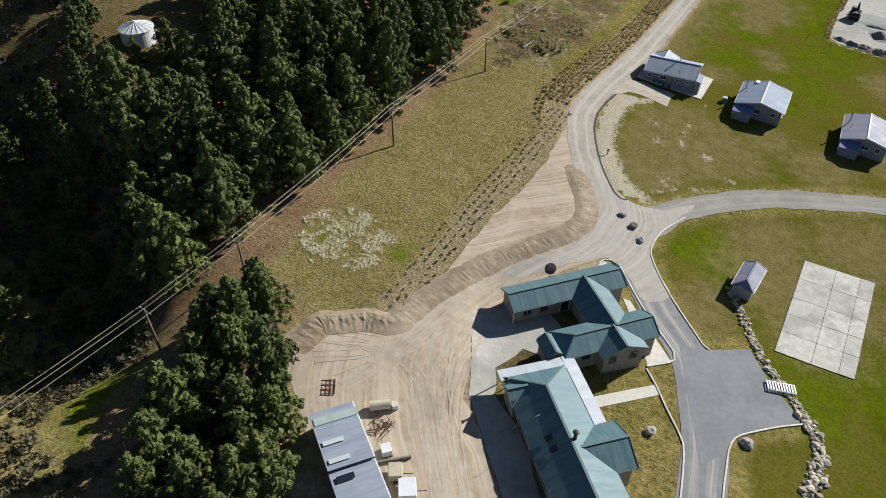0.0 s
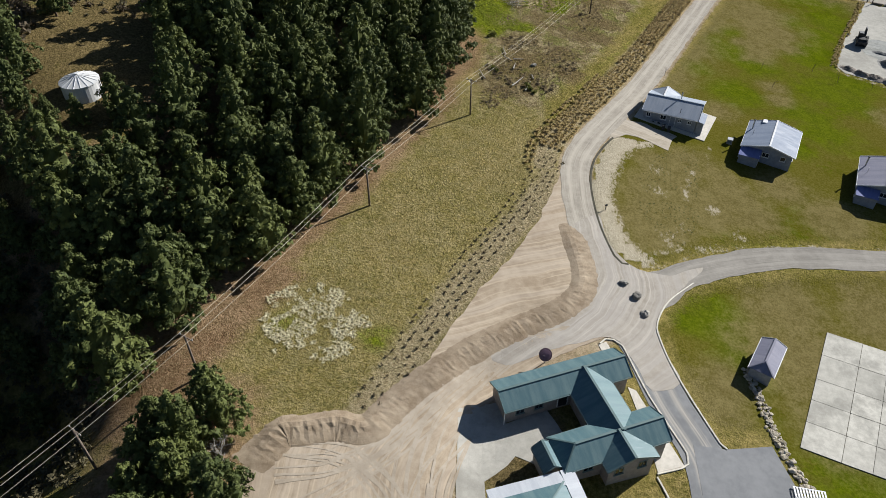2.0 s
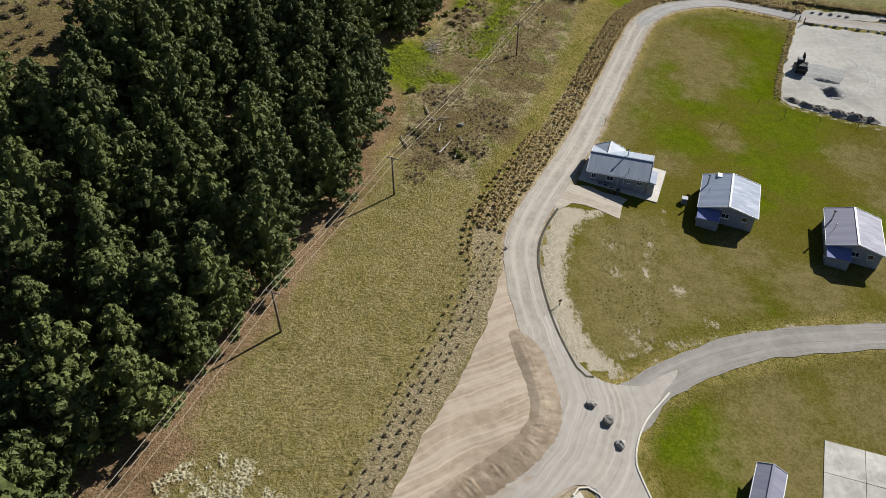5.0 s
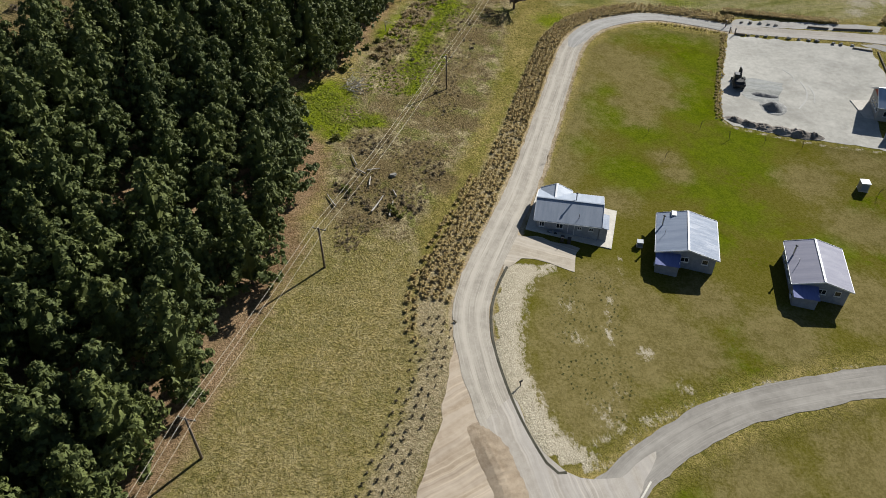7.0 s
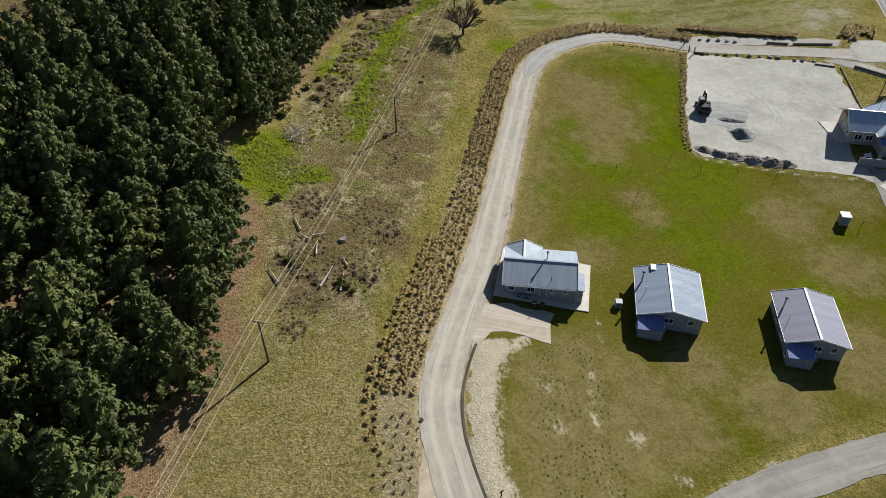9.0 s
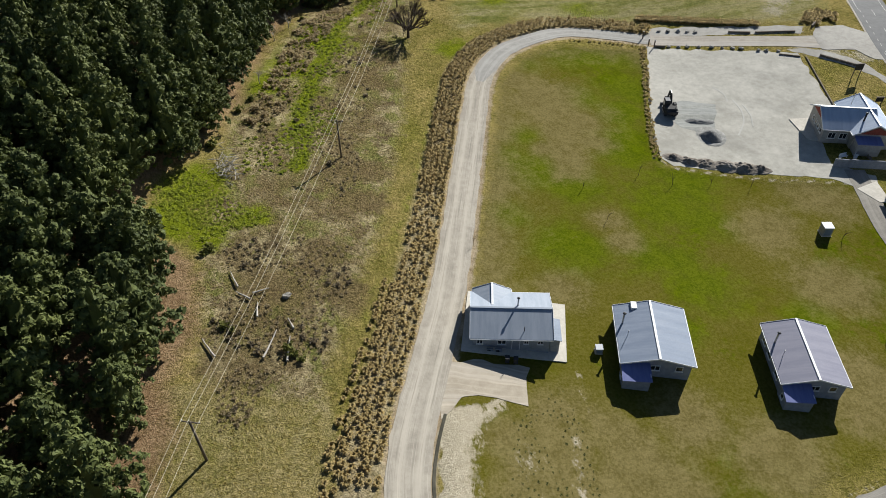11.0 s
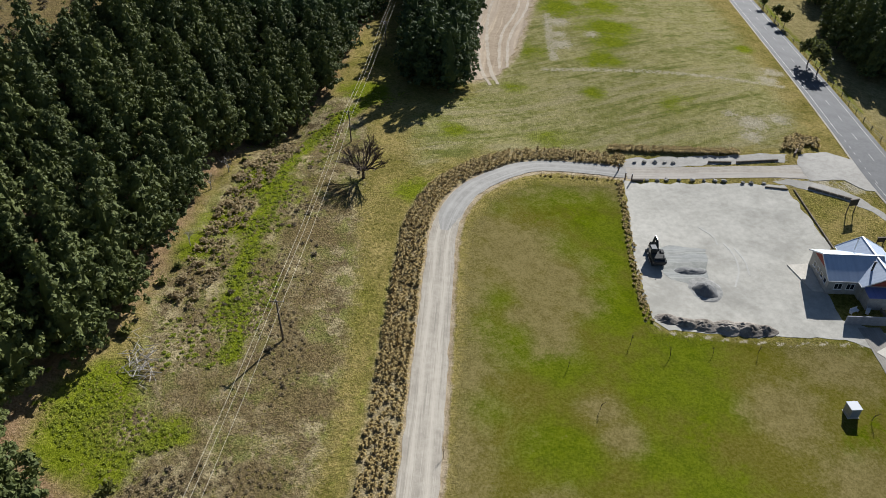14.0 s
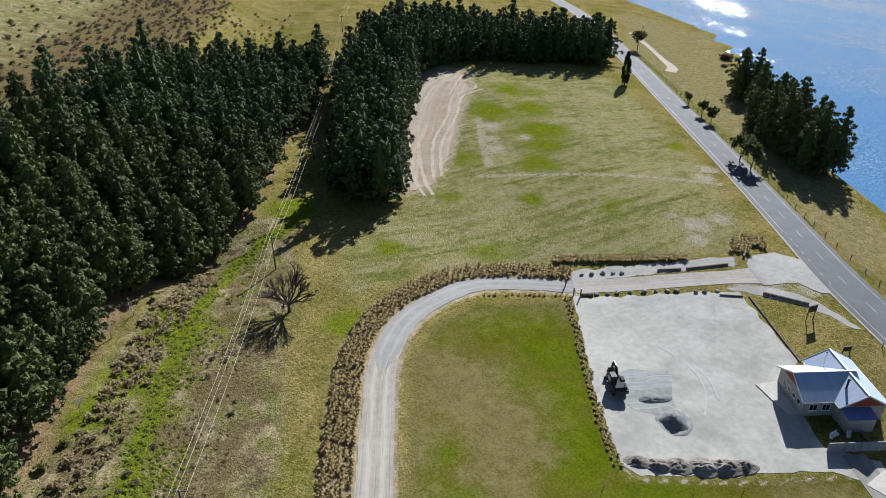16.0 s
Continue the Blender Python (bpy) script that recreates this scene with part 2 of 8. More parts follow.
    dry = n.mix(n.ramp(n.noise(0.23, 7, 0.74, stretch=(1.25, 0.8, 1)), 0.49, 0.56, 0, 0.85), dry, pick(two(tuft, 0.6, mid, 0.4), (0.100, 0.112, 0.026), (0.300, 0.290, 0.094), 0.4, 0.6))
    col = n.mix(mask(scrub, 0.25), col, dry)
    col = n.mix(n.mathn("MULTIPLY", patch(umber, 0.25, 3.2), 0.88), col, pick(tuft, (0.090, 0.066, 0.032), (0.235, 0.172, 0.086)))
    col = n.mix(patch(weed, 0.2, 1.9), col, pick(two(tuft, 0.6, mid, 0.4), (0.098, 0.128, 0.006), (0.225, 0.252, 0.022)))
    col = n.mix(mask(litter, 0.3), col, pick(two(tuft, 0.6, big, 0.4), (0.198, 0.120, 0.066), (0.358, 0.246, 0.148), 0.36, 0.62))
    col = n.mix(mask(bare, 0.2), col, pick(two(mid, 0.6, fine, 0.4), (0.300, 0.225, 0.145), (0.500, 0.415, 0.300), 0.35, 0.7))
    col = n.mix(mask(planted, 0.3), col, pick(tuft, (0.270, 0.212, 0.122), (0.440, 0.365, 0.230), 0.35, 0.7))
    grit = n.noise(1.6, 6, 0.78, stretch=(1.0, 0.6, 1.0))
    col = n.mix(n.mathn("MULTIPLY", mask(stone, 0.25), n.ramp(n.mathn("ADD", grit, n.mathn("MULTIPLY", n.mathn("SUBTRACT", stone, 0.62), 0.75)), 0.42, 0.56)), col, pick(fine, (0.300, 0.258, 0.185), (0.540, 0.480, 0.370), 0.36, 0.64))
    col = n.mix(n.ramp(n.noise(1.1, 7, 0.75), 0.36, 0.60, n.mathn("SUBTRACT", 0.55, n.mathn("MULTIPLY", lawn, 0.40)), 0.0), col, (0.50, 0.54, 0.46), "MULTIPLY")
    col = n.mix(n.ramp(n.noise(4.2, 4, 0.72), 0.40, 0.58, 0.0, n.mathn("SUBTRACT", 0.5, n.mathn("MULTIPLY", lawn, 0.40))), col, (1.3, 1.3, 1.22), "MULTIPLY")
    col = n.mix(n.ramp(n.noise(4.6, 5, 0.75, stretch=(1, 1.2, 1)), 0.38, 0.52, n.mathn("SUBTRACT", 0.62, n.mathn("MULTIPLY", lawn, 0.50)), 0.0), col, (0.46, 0.50, 0.42), "MULTIPLY")
    n.bump(n.mathn("MULTIPLY", n.mathn("ADD", n.mathn("MULTIPLY", tuft, 0.7), n.mathn("MULTIPLY", fine, 0.3)), n.mathn("SUBTRACT", 1.0, n.mathn("MULTIPLY", n.mathn("MAXIMUM", lawn, bare), 0.86))), 1.0, 0.5)
    return n.done(col)


def gravel_material(name, a, b, track=0.0, bump=0.5, patch=0.0, flow=0.0, broad=1.0):
    """Loose gravel or dirt; track lightens the two wheel lanes along a road."""
    n = Nodes(name, 0.95, spec=0.2)
    big, mid, fine = n.noise(0.16, 4, 0.6), n.noise(0.9, 5, 0.65), n.noise(11, 4, 0.7)
    f = n.mathn("ADD", n.mathn("MULTIPLY", big, 0.35), n.mathn("ADD", n.mathn("MULTIPLY", mid, 0.4), n.mathn("MULTIPLY", fine, 0.25)))
    col = n.mix(n.ramp(f, 0.36, 0.64), a, b)
    if track:
        ac = n.mathn("ADD", n.attr("across"), n.mathn("MULTIPLY", n.mathn("SUBTRACT", n.noise(0.12, 2), 0.5), 0.35))
        lane = n.mathn("ABSOLUTE", n.mathn("SUBTRACT", n.mathn("ABSOLUTE", ac), 0.42))
        f1 = n.mathn("MULTIPLY", n.ramp(lane, 0.03, 0.26, 1.0, 0.0), track)
        streak = n.noise(3.0, 4, 0.65, vec=n.attr("lane", "Vector"), stretch=(1.1, 0.022, 1))
        f1 = n.mathn("MULTIPLY", f1, n.ramp(streak, 0.3, 0.56, 0.25, 1.0))
        col = n.mix(f1, col, tuple(min(1, c * 1.2) for c in b))
        col = n.mix(n.ramp(streak, 0.52, 0.68, 0, 0.6), col, tuple(c * 0.74 for c in a))
        thin = n.noise(3.0, 3, 0.6, vec=n.attr("lane", "Vector"), stretch=(2.6, 0.03, 1))
        col = n.mix(n.ramp(thin, 0.54, 0.66, 0, 0.5), col, tuple(min(1, c * 1.22) for c in b))
    if flow:
        lanes = n.attr("lane", "Vector")
        bend = n.t.nodes.new("ShaderNodeVectorMath")
        n.put(bend.inputs[0], lanes)
        swing = n.t.nodes.new("ShaderNodeCombineXYZ")
        n.put(swing.inputs[0], n.mathn("MULTIPLY", n.mathn("SUBTRACT", n.noise(0.09, 3, 0.55), 0.5), 2.5))
        n.put(bend.inputs[1], swing.outputs[0])
        lanes = bend.outputs[0]
        flow_at = n.ramp(n.noise(0.14, 4, 0.6), 0.34, 0.62, 0.25, 1.0)
        thin = n.noise(1.0, 4, 0.6, vec=lanes, stretch=(2.2 / broad, 0.035 / broad, 1))
        wide = n.noise(1.0, 3, 0.55, vec=lanes, stretch=(0.55 / broad, 0.014 / broad, 1))
        col = n.mix(n.ramp(wide, 0.40, 0.62, 0, 0.6 * flow), col, tuple(min(1, c * 1.05) * k for c, k in zip(b, (0.98, 1.0, 1.06))))
        col = n.mix(n.ramp(thin, 0.50, 0.64, 0, n.mathn("MULTIPLY", flow_at, 0.75 * flow)), col, tuple(min(1, c * 1.28) for c in b))
        col = n.mix(n.ramp(thin, 0.32, 0.46, n.mathn("MULTIPLY", flow_at, 0.45 * flow), 0), col, tuple(c * 0.72 for c in a))
    if patch:
        col = n.mix(n.ramp(n.noise(0.07, 5, 0.7), 0.45, 0.65, 0, patch), col, tuple(c * 0.62 for c in a))
    n.bump(n.mathn("ADD", n.mathn("MULTIPLY", mid, 0.4), n.mathn("MULTIPLY", fine, 0.6)), bump, 0.06)
    return n.done(col)


def asphalt_material(name, a, b, dust=0.0):
    n = Nodes(name, 0.85, spec=0.3)
    big, mid, fine = n.noise(0.2, 4, 0.6), n.noise(1.4, 4, 0.6), n.noise(25, 3, 0.7)
    col = n.mix(n.ramp(n.mathn("ADD", n.mathn("MULTIPLY", big, 0.5), n.mathn("ADD", n.mathn("MULTIPLY", mid, 0.3), n.mathn("MULTIPLY", fine, 0.2))), 0.36, 0.64), a, b)
    if dust:
        ac = n.mathn("ABSOLUTE", n.mathn("ADD", n.attr("across"), n.mathn("MULTIPLY", n.mathn("SUBTRACT", n.noise(0.1, 2), 0.5), 0.5)))
        lane = n.mathn("ABSOLUTE", n.mathn("SUBTRACT", ac, 0.38))
        streak = n.noise(3.0, 3, 0.6, vec=n.attr("lane", "Vector"), stretch=(1.1, 0.02, 1))
        f1 = n.mathn("MULTIPLY", n.ramp(lane, 0.02, 0.3, 1.0, 0.0), n.ramp(streak, 0.35, 0.65, 0.15, 1.0))
        col = n.mix(n.mathn("MULTIPLY", f1, dust), col, (0.42, 0.39, 0.34))
    n.bump(fine, 0.3, 0.02)
    return n.done(col)


def concrete_material(name, a, b, stain=0.5, scale=1.0):
    n = Nodes(name, 0.85, spec=0.3)
    big, mid, fine = n.noise(0.35 * scale, 5, 0.65), n.noise(1.6 * scale, 4, 0.6), n.noise(18, 3, 0.7)
    col = n.mix(n.ramp(n.mathn("ADD", n.mathn("MULTIPLY", mid, 0.6), n.mathn("MULTIPLY", fine, 0.4)), 0.35, 0.65), a, b)
    col = n.mix(n.ramp(big, 0.46, 0.66, 0, stain), col, tuple(c * 0.5 for c in a))
    if scale < 1:
        col = n.mix(n.mathn("MULTIPLY", n.rnd(), 0.45), col, tuple(c * 0.62 for c in a))
    n.bump(fine, 0.2, 0.02)
    return n.done(col)


M_GROUND = ground_material()
M_GRAVEL = gravel_material("pale_road_gravel", (0.290, 0.262, 0.218), (0.425, 0.388, 0.326), 0.7)
M_DIRT = gravel_material("yard_dirt", (0.310, 0.240, 0.164), (0.470, 0.388, 0.288), 0, patch=0.4, flow=1.15)
M_CUT = gravel_material("scraped_earth", (0.255, 0.190, 0.125), (0.400, 0.320, 0.230), 0, flow=1.1, broad=2.4)
M_JUNCTION = gravel_material("grey_junction_gravel", (0.305, 0.274, 0.230), (0.420, 0.384, 0.330), 0, flow=0.9)
M_BEND = gravel_material("grey_road_gravel", (0.265, 0.256, 0.236), (0.360, 0.350, 0.325), 0.5)
M_TRACK = gravel_material("pressed_pale_dirt", (0.375, 0.315, 0.240), (0.500, 0.435, 0.350), 0, 0.3, patch=0.4)
M_APRON = gravel_material("rutted_pale_dirt", (0.330, 0.285, 0.220), (0.455, 0.402, 0.322), 0, flow=1.0)
M_CRUSH = gravel_material("grey_crushed_rock", (0.190, 0.190, 0.180), (0.420, 0.415, 0.390), 0, 1.0)
M_LOT = gravel_material("car_park_gravel", (0.365, 0.352, 0.308), (0.515, 0.497, 0.442), 0, patch=0.45)
M_VERGE = gravel_material("dusty_worn_seal", (0.320, 0.305, 0.275), (0.450, 0.432, 0.390), 0, patch=0.4)
M_RAKED = gravel_material("raked_damp_gravel", (0.205, 0.212, 0.196), (0.365, 0.368, 0.338), 0, 0.9, flow=0.8)
M_SWEPT = gravel_material("swept_gravel", (0.420, 0.412, 0.380), (0.515, 0.505, 0.468), 0, 0.3)
M_LOOP = gravel_material("grey_chip_seal", (0.235, 0.218, 0.190), (0.325, 0.305, 0.270), 0.4, 0.3, patch=0.25)
M_SEAL = asphalt_material("dusty_asphalt", (0.165, 0.170, 0.175), (0.235, 0.240, 0.243), 1.0)
M_PAD = asphalt_material("bare_asphalt", (0.175, 0.182, 0.190), (0.240, 0.246, 0.252))
M_MAIN = asphalt_material("worn_asphalt", (0.088, 0.091, 0.096), (0.122, 0.125, 0.130))
M_LINE = plain("road_paint", (0.31, 0.31, 0.30), 0.7, vary=0.4, scale=3)
M_KERB = concrete_material("kerb_concrete", (0.55, 0.52, 0.45), (0.72, 0.69, 0.60), 0.2)
M_PATH = concrete_material("pale_concrete", (0.52, 0.49, 0.42), (0.64, 0.60, 0.53), 0.15)
M_SLAB = concrete_material("old_slab_concrete", (0.45, 0.435, 0.38), (0.64, 0.62, 0.55), 0.6, 0.7)


# ---- ground sheet ----
YARD = [(-24, 54), (-21, 59), (-12, 60.5), (-8, 65.5), (-2, 72.5), (4, 77.5), (11, 82), (16, 88), (17, 98), (15, 112), (17, 113), (20, 92), (24, 84), (18, 77), (10, 75), (2, 71), (-1, 64), (-1, 52), (1, 46), (4, 38), (6, 10), (-14, 8), (-18, 34), (-20, 46)]
LAWN_N = [(21, 94), (19, 110), (23, 126), (32, 141), (50, 176), (62, 200), (72, 209), (82, 212), (99, 206), (82, 174), (79, 166), (110, 152), (125, 118), (100, 106), (70, 107), (48, 104), (36, 100), (28, 95)]
LAWN_S = [(26, 82), (29, 87), (36, 92), (48, 96), (69, 100), (110, 102), (110, 30), (30, 30), (32, 50), (40, 52), (38, 62), (36, 67), (30, 66), (27, 74)]
SCRUB = [(-2, 140), (10, 132), (14, 140), (25, 160), (38, 190), (46, 215), (55, 235), (60, 262), (50, 258), (30, 236), (16, 212), (8, 192), (0, 160)]
FIELD = [(60, 222), (80, 225), (102, 217), (140, 203), (152, 208), (190, 275), (212, 325), (190, 345), (160, 352), (140, 345), (110, 300), (88, 258), (66, 245)]
DIRT_CUT = [(88, 262), (91, 280), (112, 318), (128, 342), (150, 356), (160, 348), (150, 328), (132, 304), (112, 275), (98, 262)]
LAKESIDE = [(160, 185), (200, 260), (262, 375), (340, 470), (330, 380), (255, 300), (205, 225), (180, 190)]


def zones(x, y):
    """Cover masks, each about 0.5 at its outline."""
    d = forest_side(x, y)
    def band(v, w):
        return np.clip(0.5 + v / w, 0, 1)
    def blob(cx, cy, r):
        return np.clip(1.0 - np.hypot(x - cx, y - cy) / (2 * r), 0, 1)
    road = line_dist(x, y, ROAD_SPINE)
    bare = band(area_dist(x, y, YARD), 4)
    bare = np.maximum(bare, band(area_dist(x, y, DIRT_CUT), 5))
    bare = np.maximum.reduce([bare, band(3.1 - road, 1.6), band(2.6 - line_dist(x, y, [(1, 68), (8, 73), (15, 76)]), 2)])
    wd = area_dist(x, y, WOOD)
    litter = band(wd + np.where(y < 84, 5.5, np.where(y < 126, 3.2, 3.4 - 3.0 * sst(160, 180, y))), 6)
    litter = np.maximum(litter, band(area_dist(x, y, [(-36, 68), (-24, 66), (-19, 40), (-19, 20), (-40, 20), (-44, 45)]), 6) * 0.7)
    scrub = 0.95 * band(area_dist(x, y, SCRUB), 6)
    hillscrub = np.clip(0.62 - np.abs(d - 70) / 80, 0, 0.6) * (d > 36)
    scrub = np.maximum(scrub, hillscrub)
    lawn = np.maximum(band(area_dist(x, y, LAWN_N), 5), band(area_dist(x, y, LAWN_S), 5))
    pale = np.maximum(band(d - 50, 25) * 0.72, 0.72 * band(area_dist(x, y, FIELD), 10))
    pale = np.maximum(pale, blob(170, 290, 14) * 1.1)
    def line(pts, w, soft):
        return band(w - line_dist(x, y, pts), soft)
    weed = np.maximum.reduce([0.85 * line([(17, 186), (21.3, 196), (27.5, 212), (33.3, 225), (45, 244), (59, 254.5), (66, 260)], 2.0, 4), 0.7 * line([(26, 198), (29, 206), (37, 219), (44, 231)], 0.8, 3), 0.6 * line([(12, 129), (16.4, 138.5), (24, 153.5), (31.5, 165.5), (44, 190), (52, 206)], 1.0, 4), line([(17, 178), (20.5, 188.5)], 1.6, 3) * 0.9])
    weed = np.maximum.reduce([weed] + [blob(cx, cy, r) * s for cx, cy, r, s in ((0.4, 176, 5, 1.1), (-2.7, 168, 4.5, 1.1), (1.6, 164, 3, 1), (8, 167, 3, 0.8), (16, 205, 6, 0.9), (30, 222, 7, 0.9), (22, 210, 5, 1), (62, 262, 6, 1), (-43, 46, 5, 1), (-40, 41, 4, 1), (-24, 75, 4, 0.6), (-12, 74, 3, 0.6),  (58, 214, 6, 0.8), (145, 282, 9, 0.9), (142, 303, 9, 0.9), (152, 300, 9, 0.8), (131, 262, 7, 0.75), (116, 276, 6, 0.85), (140, 272, 7, 0.75), (168, 318, 9, 0.7), (100, 256, 4, 0.8), (117, 245, 4, 0.8), (160, 322, 9, 0.8), (76, 237, 5, 0.7), (97, 228, 8, 0.6), (133, 231, 7, 0.55), (177, 258, 4, 0.8), (199, 262, 5, 0.6))] + [0.62 * line([(176, 214), (184.5, 228.5), (211.5, 277.5), (254, 357)], 1.6, 4)])
    kd = line_dist(x, y, [(23.5, 94.2), (20.6, 97.5), (19.4, 103), (18.8, 110), (20.2, 117), (23.2, 124), (25.5, 127)])
    strip = np.clip(0.9 - np.maximum(0, kd - 1.0) / 7.0, 0, 1) * (area_dist(x, y, [(22.6, 94), (20, 96), (18.8, 102), (18.2, 110), (19.4, 117), (22, 124), (24, 128), (34, 128), (33, 120), (30, 110), (30, 101), (38, 101.5), (32, 96.5), (26, 93.5)]) > 0)
    stone = np.maximum.reduce([strip, 0.85 * line([(25, 96), (32, 99), (38, 101)], 0.8, 3.0), 0.8 * line([(36.2, 76.4), (37.2, 67), (39.7, 58.8), (41.7, 52.2), (38.8, 45), (36, 33)], 0.5, 1.6), 0.78 * line([(27.5, 93.6), (34, 98.4), (42, 101.3), (53, 103.7), (69, 105.0)], 0.7, 2.2), 0.9 * line([(104, 212.8), (114, 208.6), (126, 203.8), (137, 200)], 1.3, 2.5), 0.75 * line([(131, 193), (138, 187), (146, 181)], 0.8, 2.5), line([(27, 126.5), (31, 127)], 1.0, 2), 0.9 * line([(42.6, 129.5), (41.4, 126), (40.6, 123)], 0.5, 2.4), 1.0 * line([(37.8, 120.6), (36.6, 118), (35.2, 114.6), (34.4, 110)], 0.5, 2), 0.72 * line([(113, 263), (127, 256), (141, 248), (167, 231)], 2.2, 4), 0.7 * line([(134, 299), (126, 283), (119, 268)], 2.6, 4), 0.9 * line([(79, 169), (81, 165), (95, 158), (110, 152)], 0.7, 2)])
    stone = np.maximum.reduce([stone] + [blob(cx, cy, r) * s for cx, cy, r, s in ((30, 101, 4, 0.62), (31, 119, 4, 0.6), (30, 113, 4, 0.6), (39, 110, 2, 0.8), (33, 104, 3, 0.6), (42, 104, 2.5, 0.7), (150, 215, 5, 0.8), (137, 190, 5, 0.8), (142, 186, 4, 0.85), (132, 194, 4, 0.8), (143, 216, 6, 0.85), (138, 211, 5, 0.8), (141, 222, 4, 0.75), (172, 240, 5, 0.85), (166, 236, 4, 0.9), (134, 292, 5, 0.9), (126, 276, 5, 0.9), (138, 279, 4, 0.8), (129, 283, 4, 0.85))])
    planted = np.where((y > 114), band(2.4 - np.abs(line_dist(x, y, ROAD_SPINE) - 5.2), 2.4) * (line_dist(x, y, [(p[0] - 6, p[1] + 4) for p in ROAD_SPINE]) < line_dist(x, y, [(p[0] + 6, p[1] - 4) for p in ROAD_SPINE])), 0)
    planted = np.maximum(planted, band(2.6 - line_dist(x, y, [(12, 112), (8.5, 104), (-2.5, 83), (-12.5, 61.5)]), 3)) * 0.85
    dryf = np.maximum(band(area_dist(x, y, LAKESIDE), 6) * 0.8, 0.5 * (d < 4) * (y < 140) * (x < 12))
    dryf = np.maximum(dryf, 0.9 * band(area_dist(x, y, [(155, 281), (183, 277), (176, 258), (158, 246), (143, 257), (146, 268)]), 7))
    dryf = np.maximum(dryf, 0.62 * band(area_dist(x, y, [(200, 344), (210, 330), (196, 286), (184, 284), (166, 288), (182, 312)]), 12))
    lush = np.maximum.reduce([blob(cx, cy, r) for cx, cy, r in ((56, 170, 6), (84, 168, 6), (77, 152, 6), (55, 150, 4), (67, 144, 5), (80, 158, 5), (85, 207, 6), (87, 192, 7), (82, 185, 5), (77, 176, 5), (47, 159, 3), (53, 173.5, 6), (60, 165, 6), (51, 151, 6), (80, 161, 7), (74, 155, 8), (68, 139, 6), (74, 172, 6), (85, 171, 5), (64, 146, 5), (46, 161, 4), (58, 180, 4), (90, 206, 8), (79, 210, 7), (76, 190, 5), (79, 183, 5), (70, 206, 4), (34, 86, 5), (37, 79, 5), (43, 58, 6), (49, 65, 7), (60, 131, 3), (30, 84, 3), (80, 128, 4))])
    brown = np.maximum.reduce([blob(cx, cy, r) for cx, cy, r in ((67, 190, 10), (65, 199, 6), (71, 183, 6), (60, 176, 3), (70, 176, 4), (61.7, 150, 3), (61.7, 155, 3), (101, 151, 6), (87, 146, 6), (42, 115, 6), (27, 105, 6), (33, 118, 6), (38, 108, 6), (45, 109, 5), (30, 122, 4), (52, 119, 5), (78, 116, 7), (88, 133, 6), (61, 111, 6), (35, 143, 4), (30, 113, 6), (29, 70, 5), (45, 89, 7), (60, 90, 8), (44, 80, 8), (52, 76, 7), (47, 68, 6), (33, 74, 4), (36, 124, 4), (47, 143, 4))])
    brown = np.maximum(brown, 0.78 * band(area_dist(x, y, [(22, 97), (28, 96), (40, 102), (50, 107), (48, 120), (41, 128), (34, 127), (28, 120), (24, 112)]), 6))
    brown = np.maximum(brown, 0.72 * band(12 - road, 14) * (y > 136))
    brown = np.maximum(brown, 0.80 * band(area_dist(x, y, [(72.5, 199), (74, 188), (71, 176), (64, 164.5), (57, 167), (60, 180), (65.5, 192)]), 6))
    umber = np.maximum.reduce([blob(cx, cy, r) * s for cx, cy, r, s in ((25, 196, 5, 1), (27, 176, 4, 1), (24, 168, 4, 1), (15.6, 156, 5, 1), (10.6, 150, 5, 1), (17, 149, 4, 1), (5, 147, 4, 0.9), (34, 206, 5, 1), (22, 201, 4, 0.9), (40, 222, 5, 0.9), (48, 236, 6, 0.8), (14, 196, 4, 0.8), (5, 58.5, 3.5, 1.1), (8, 63, 3, 1), (2, 138, 4, 0.7), (13, 200, 4, 0.8))])
    umber = np.maximum(umber, 0.50 * band(area_dist(x, y, SCRUB), 10))
    umber = np.maximum(umber, 0.9 * band(d - 24, 12) * band(60 - d, 20))
    return [np.clip(v, 0, 1) for v in (bare, litter, scrub, lawn, pale, weed, stone, planted, dryf, lush, brown, umber)]


def grid_mesh(name, gx, gy, up=0.0):
    X, Y = np.meshgrid(gx, gy)
    Z = height(X, Y) + up
    nx, ny = len(gx), len(gy)
    i = np.arange((ny - 1) * nx).reshape(ny - 1, nx)[:, :-1].ravel()
    f = np.stack([i, i + 1, i + nx + 1, i + nx], 1)
    me = bpy.data.meshes.new(name)
    me.vertices.add(nx * ny)
    me.vertices.foreach_set("co", np.stack([X, Y, Z], -1).astype(np.float32).ravel())
    me.loops.add(f.size)
    me.loops.foreach_set("vertex_index", f.ravel().astype(np.int32))
    me.polygons.add(len(f))
    me.polygons.foreach_set("loop_start", np.arange(0, f.size, 4, dtype=np.int32))
    me.polygons.foreach_set("use_smooth", np.ones(len(f), bool))
    me.update(calc_edges=True)
    me.validate()
    return me, X.ravel(), Y.ravel()


gm, GX, GY = grid_mesh("ground", axis_lines(-90, 260, 1.25, 3500), axis_lines(20, 380, 1.25, 3500))
masks = zones(GX, GY)
for k, nm in enumerate(("za", "zb", "zc", "zd")):
    at = gm.attributes.new(nm, "FLOAT_COLOR", "POINT")
    at.data.foreach_set("color", np.stack([*masks[3 * k:3 * k + 3], np.ones_like(GX)], 1).astype(np.float32).ravel())
tagged(mesh_part("ground", gm, M_GROUND), "olive and straw coloured grass, scrub and bare soil", "ground", kind="structure")

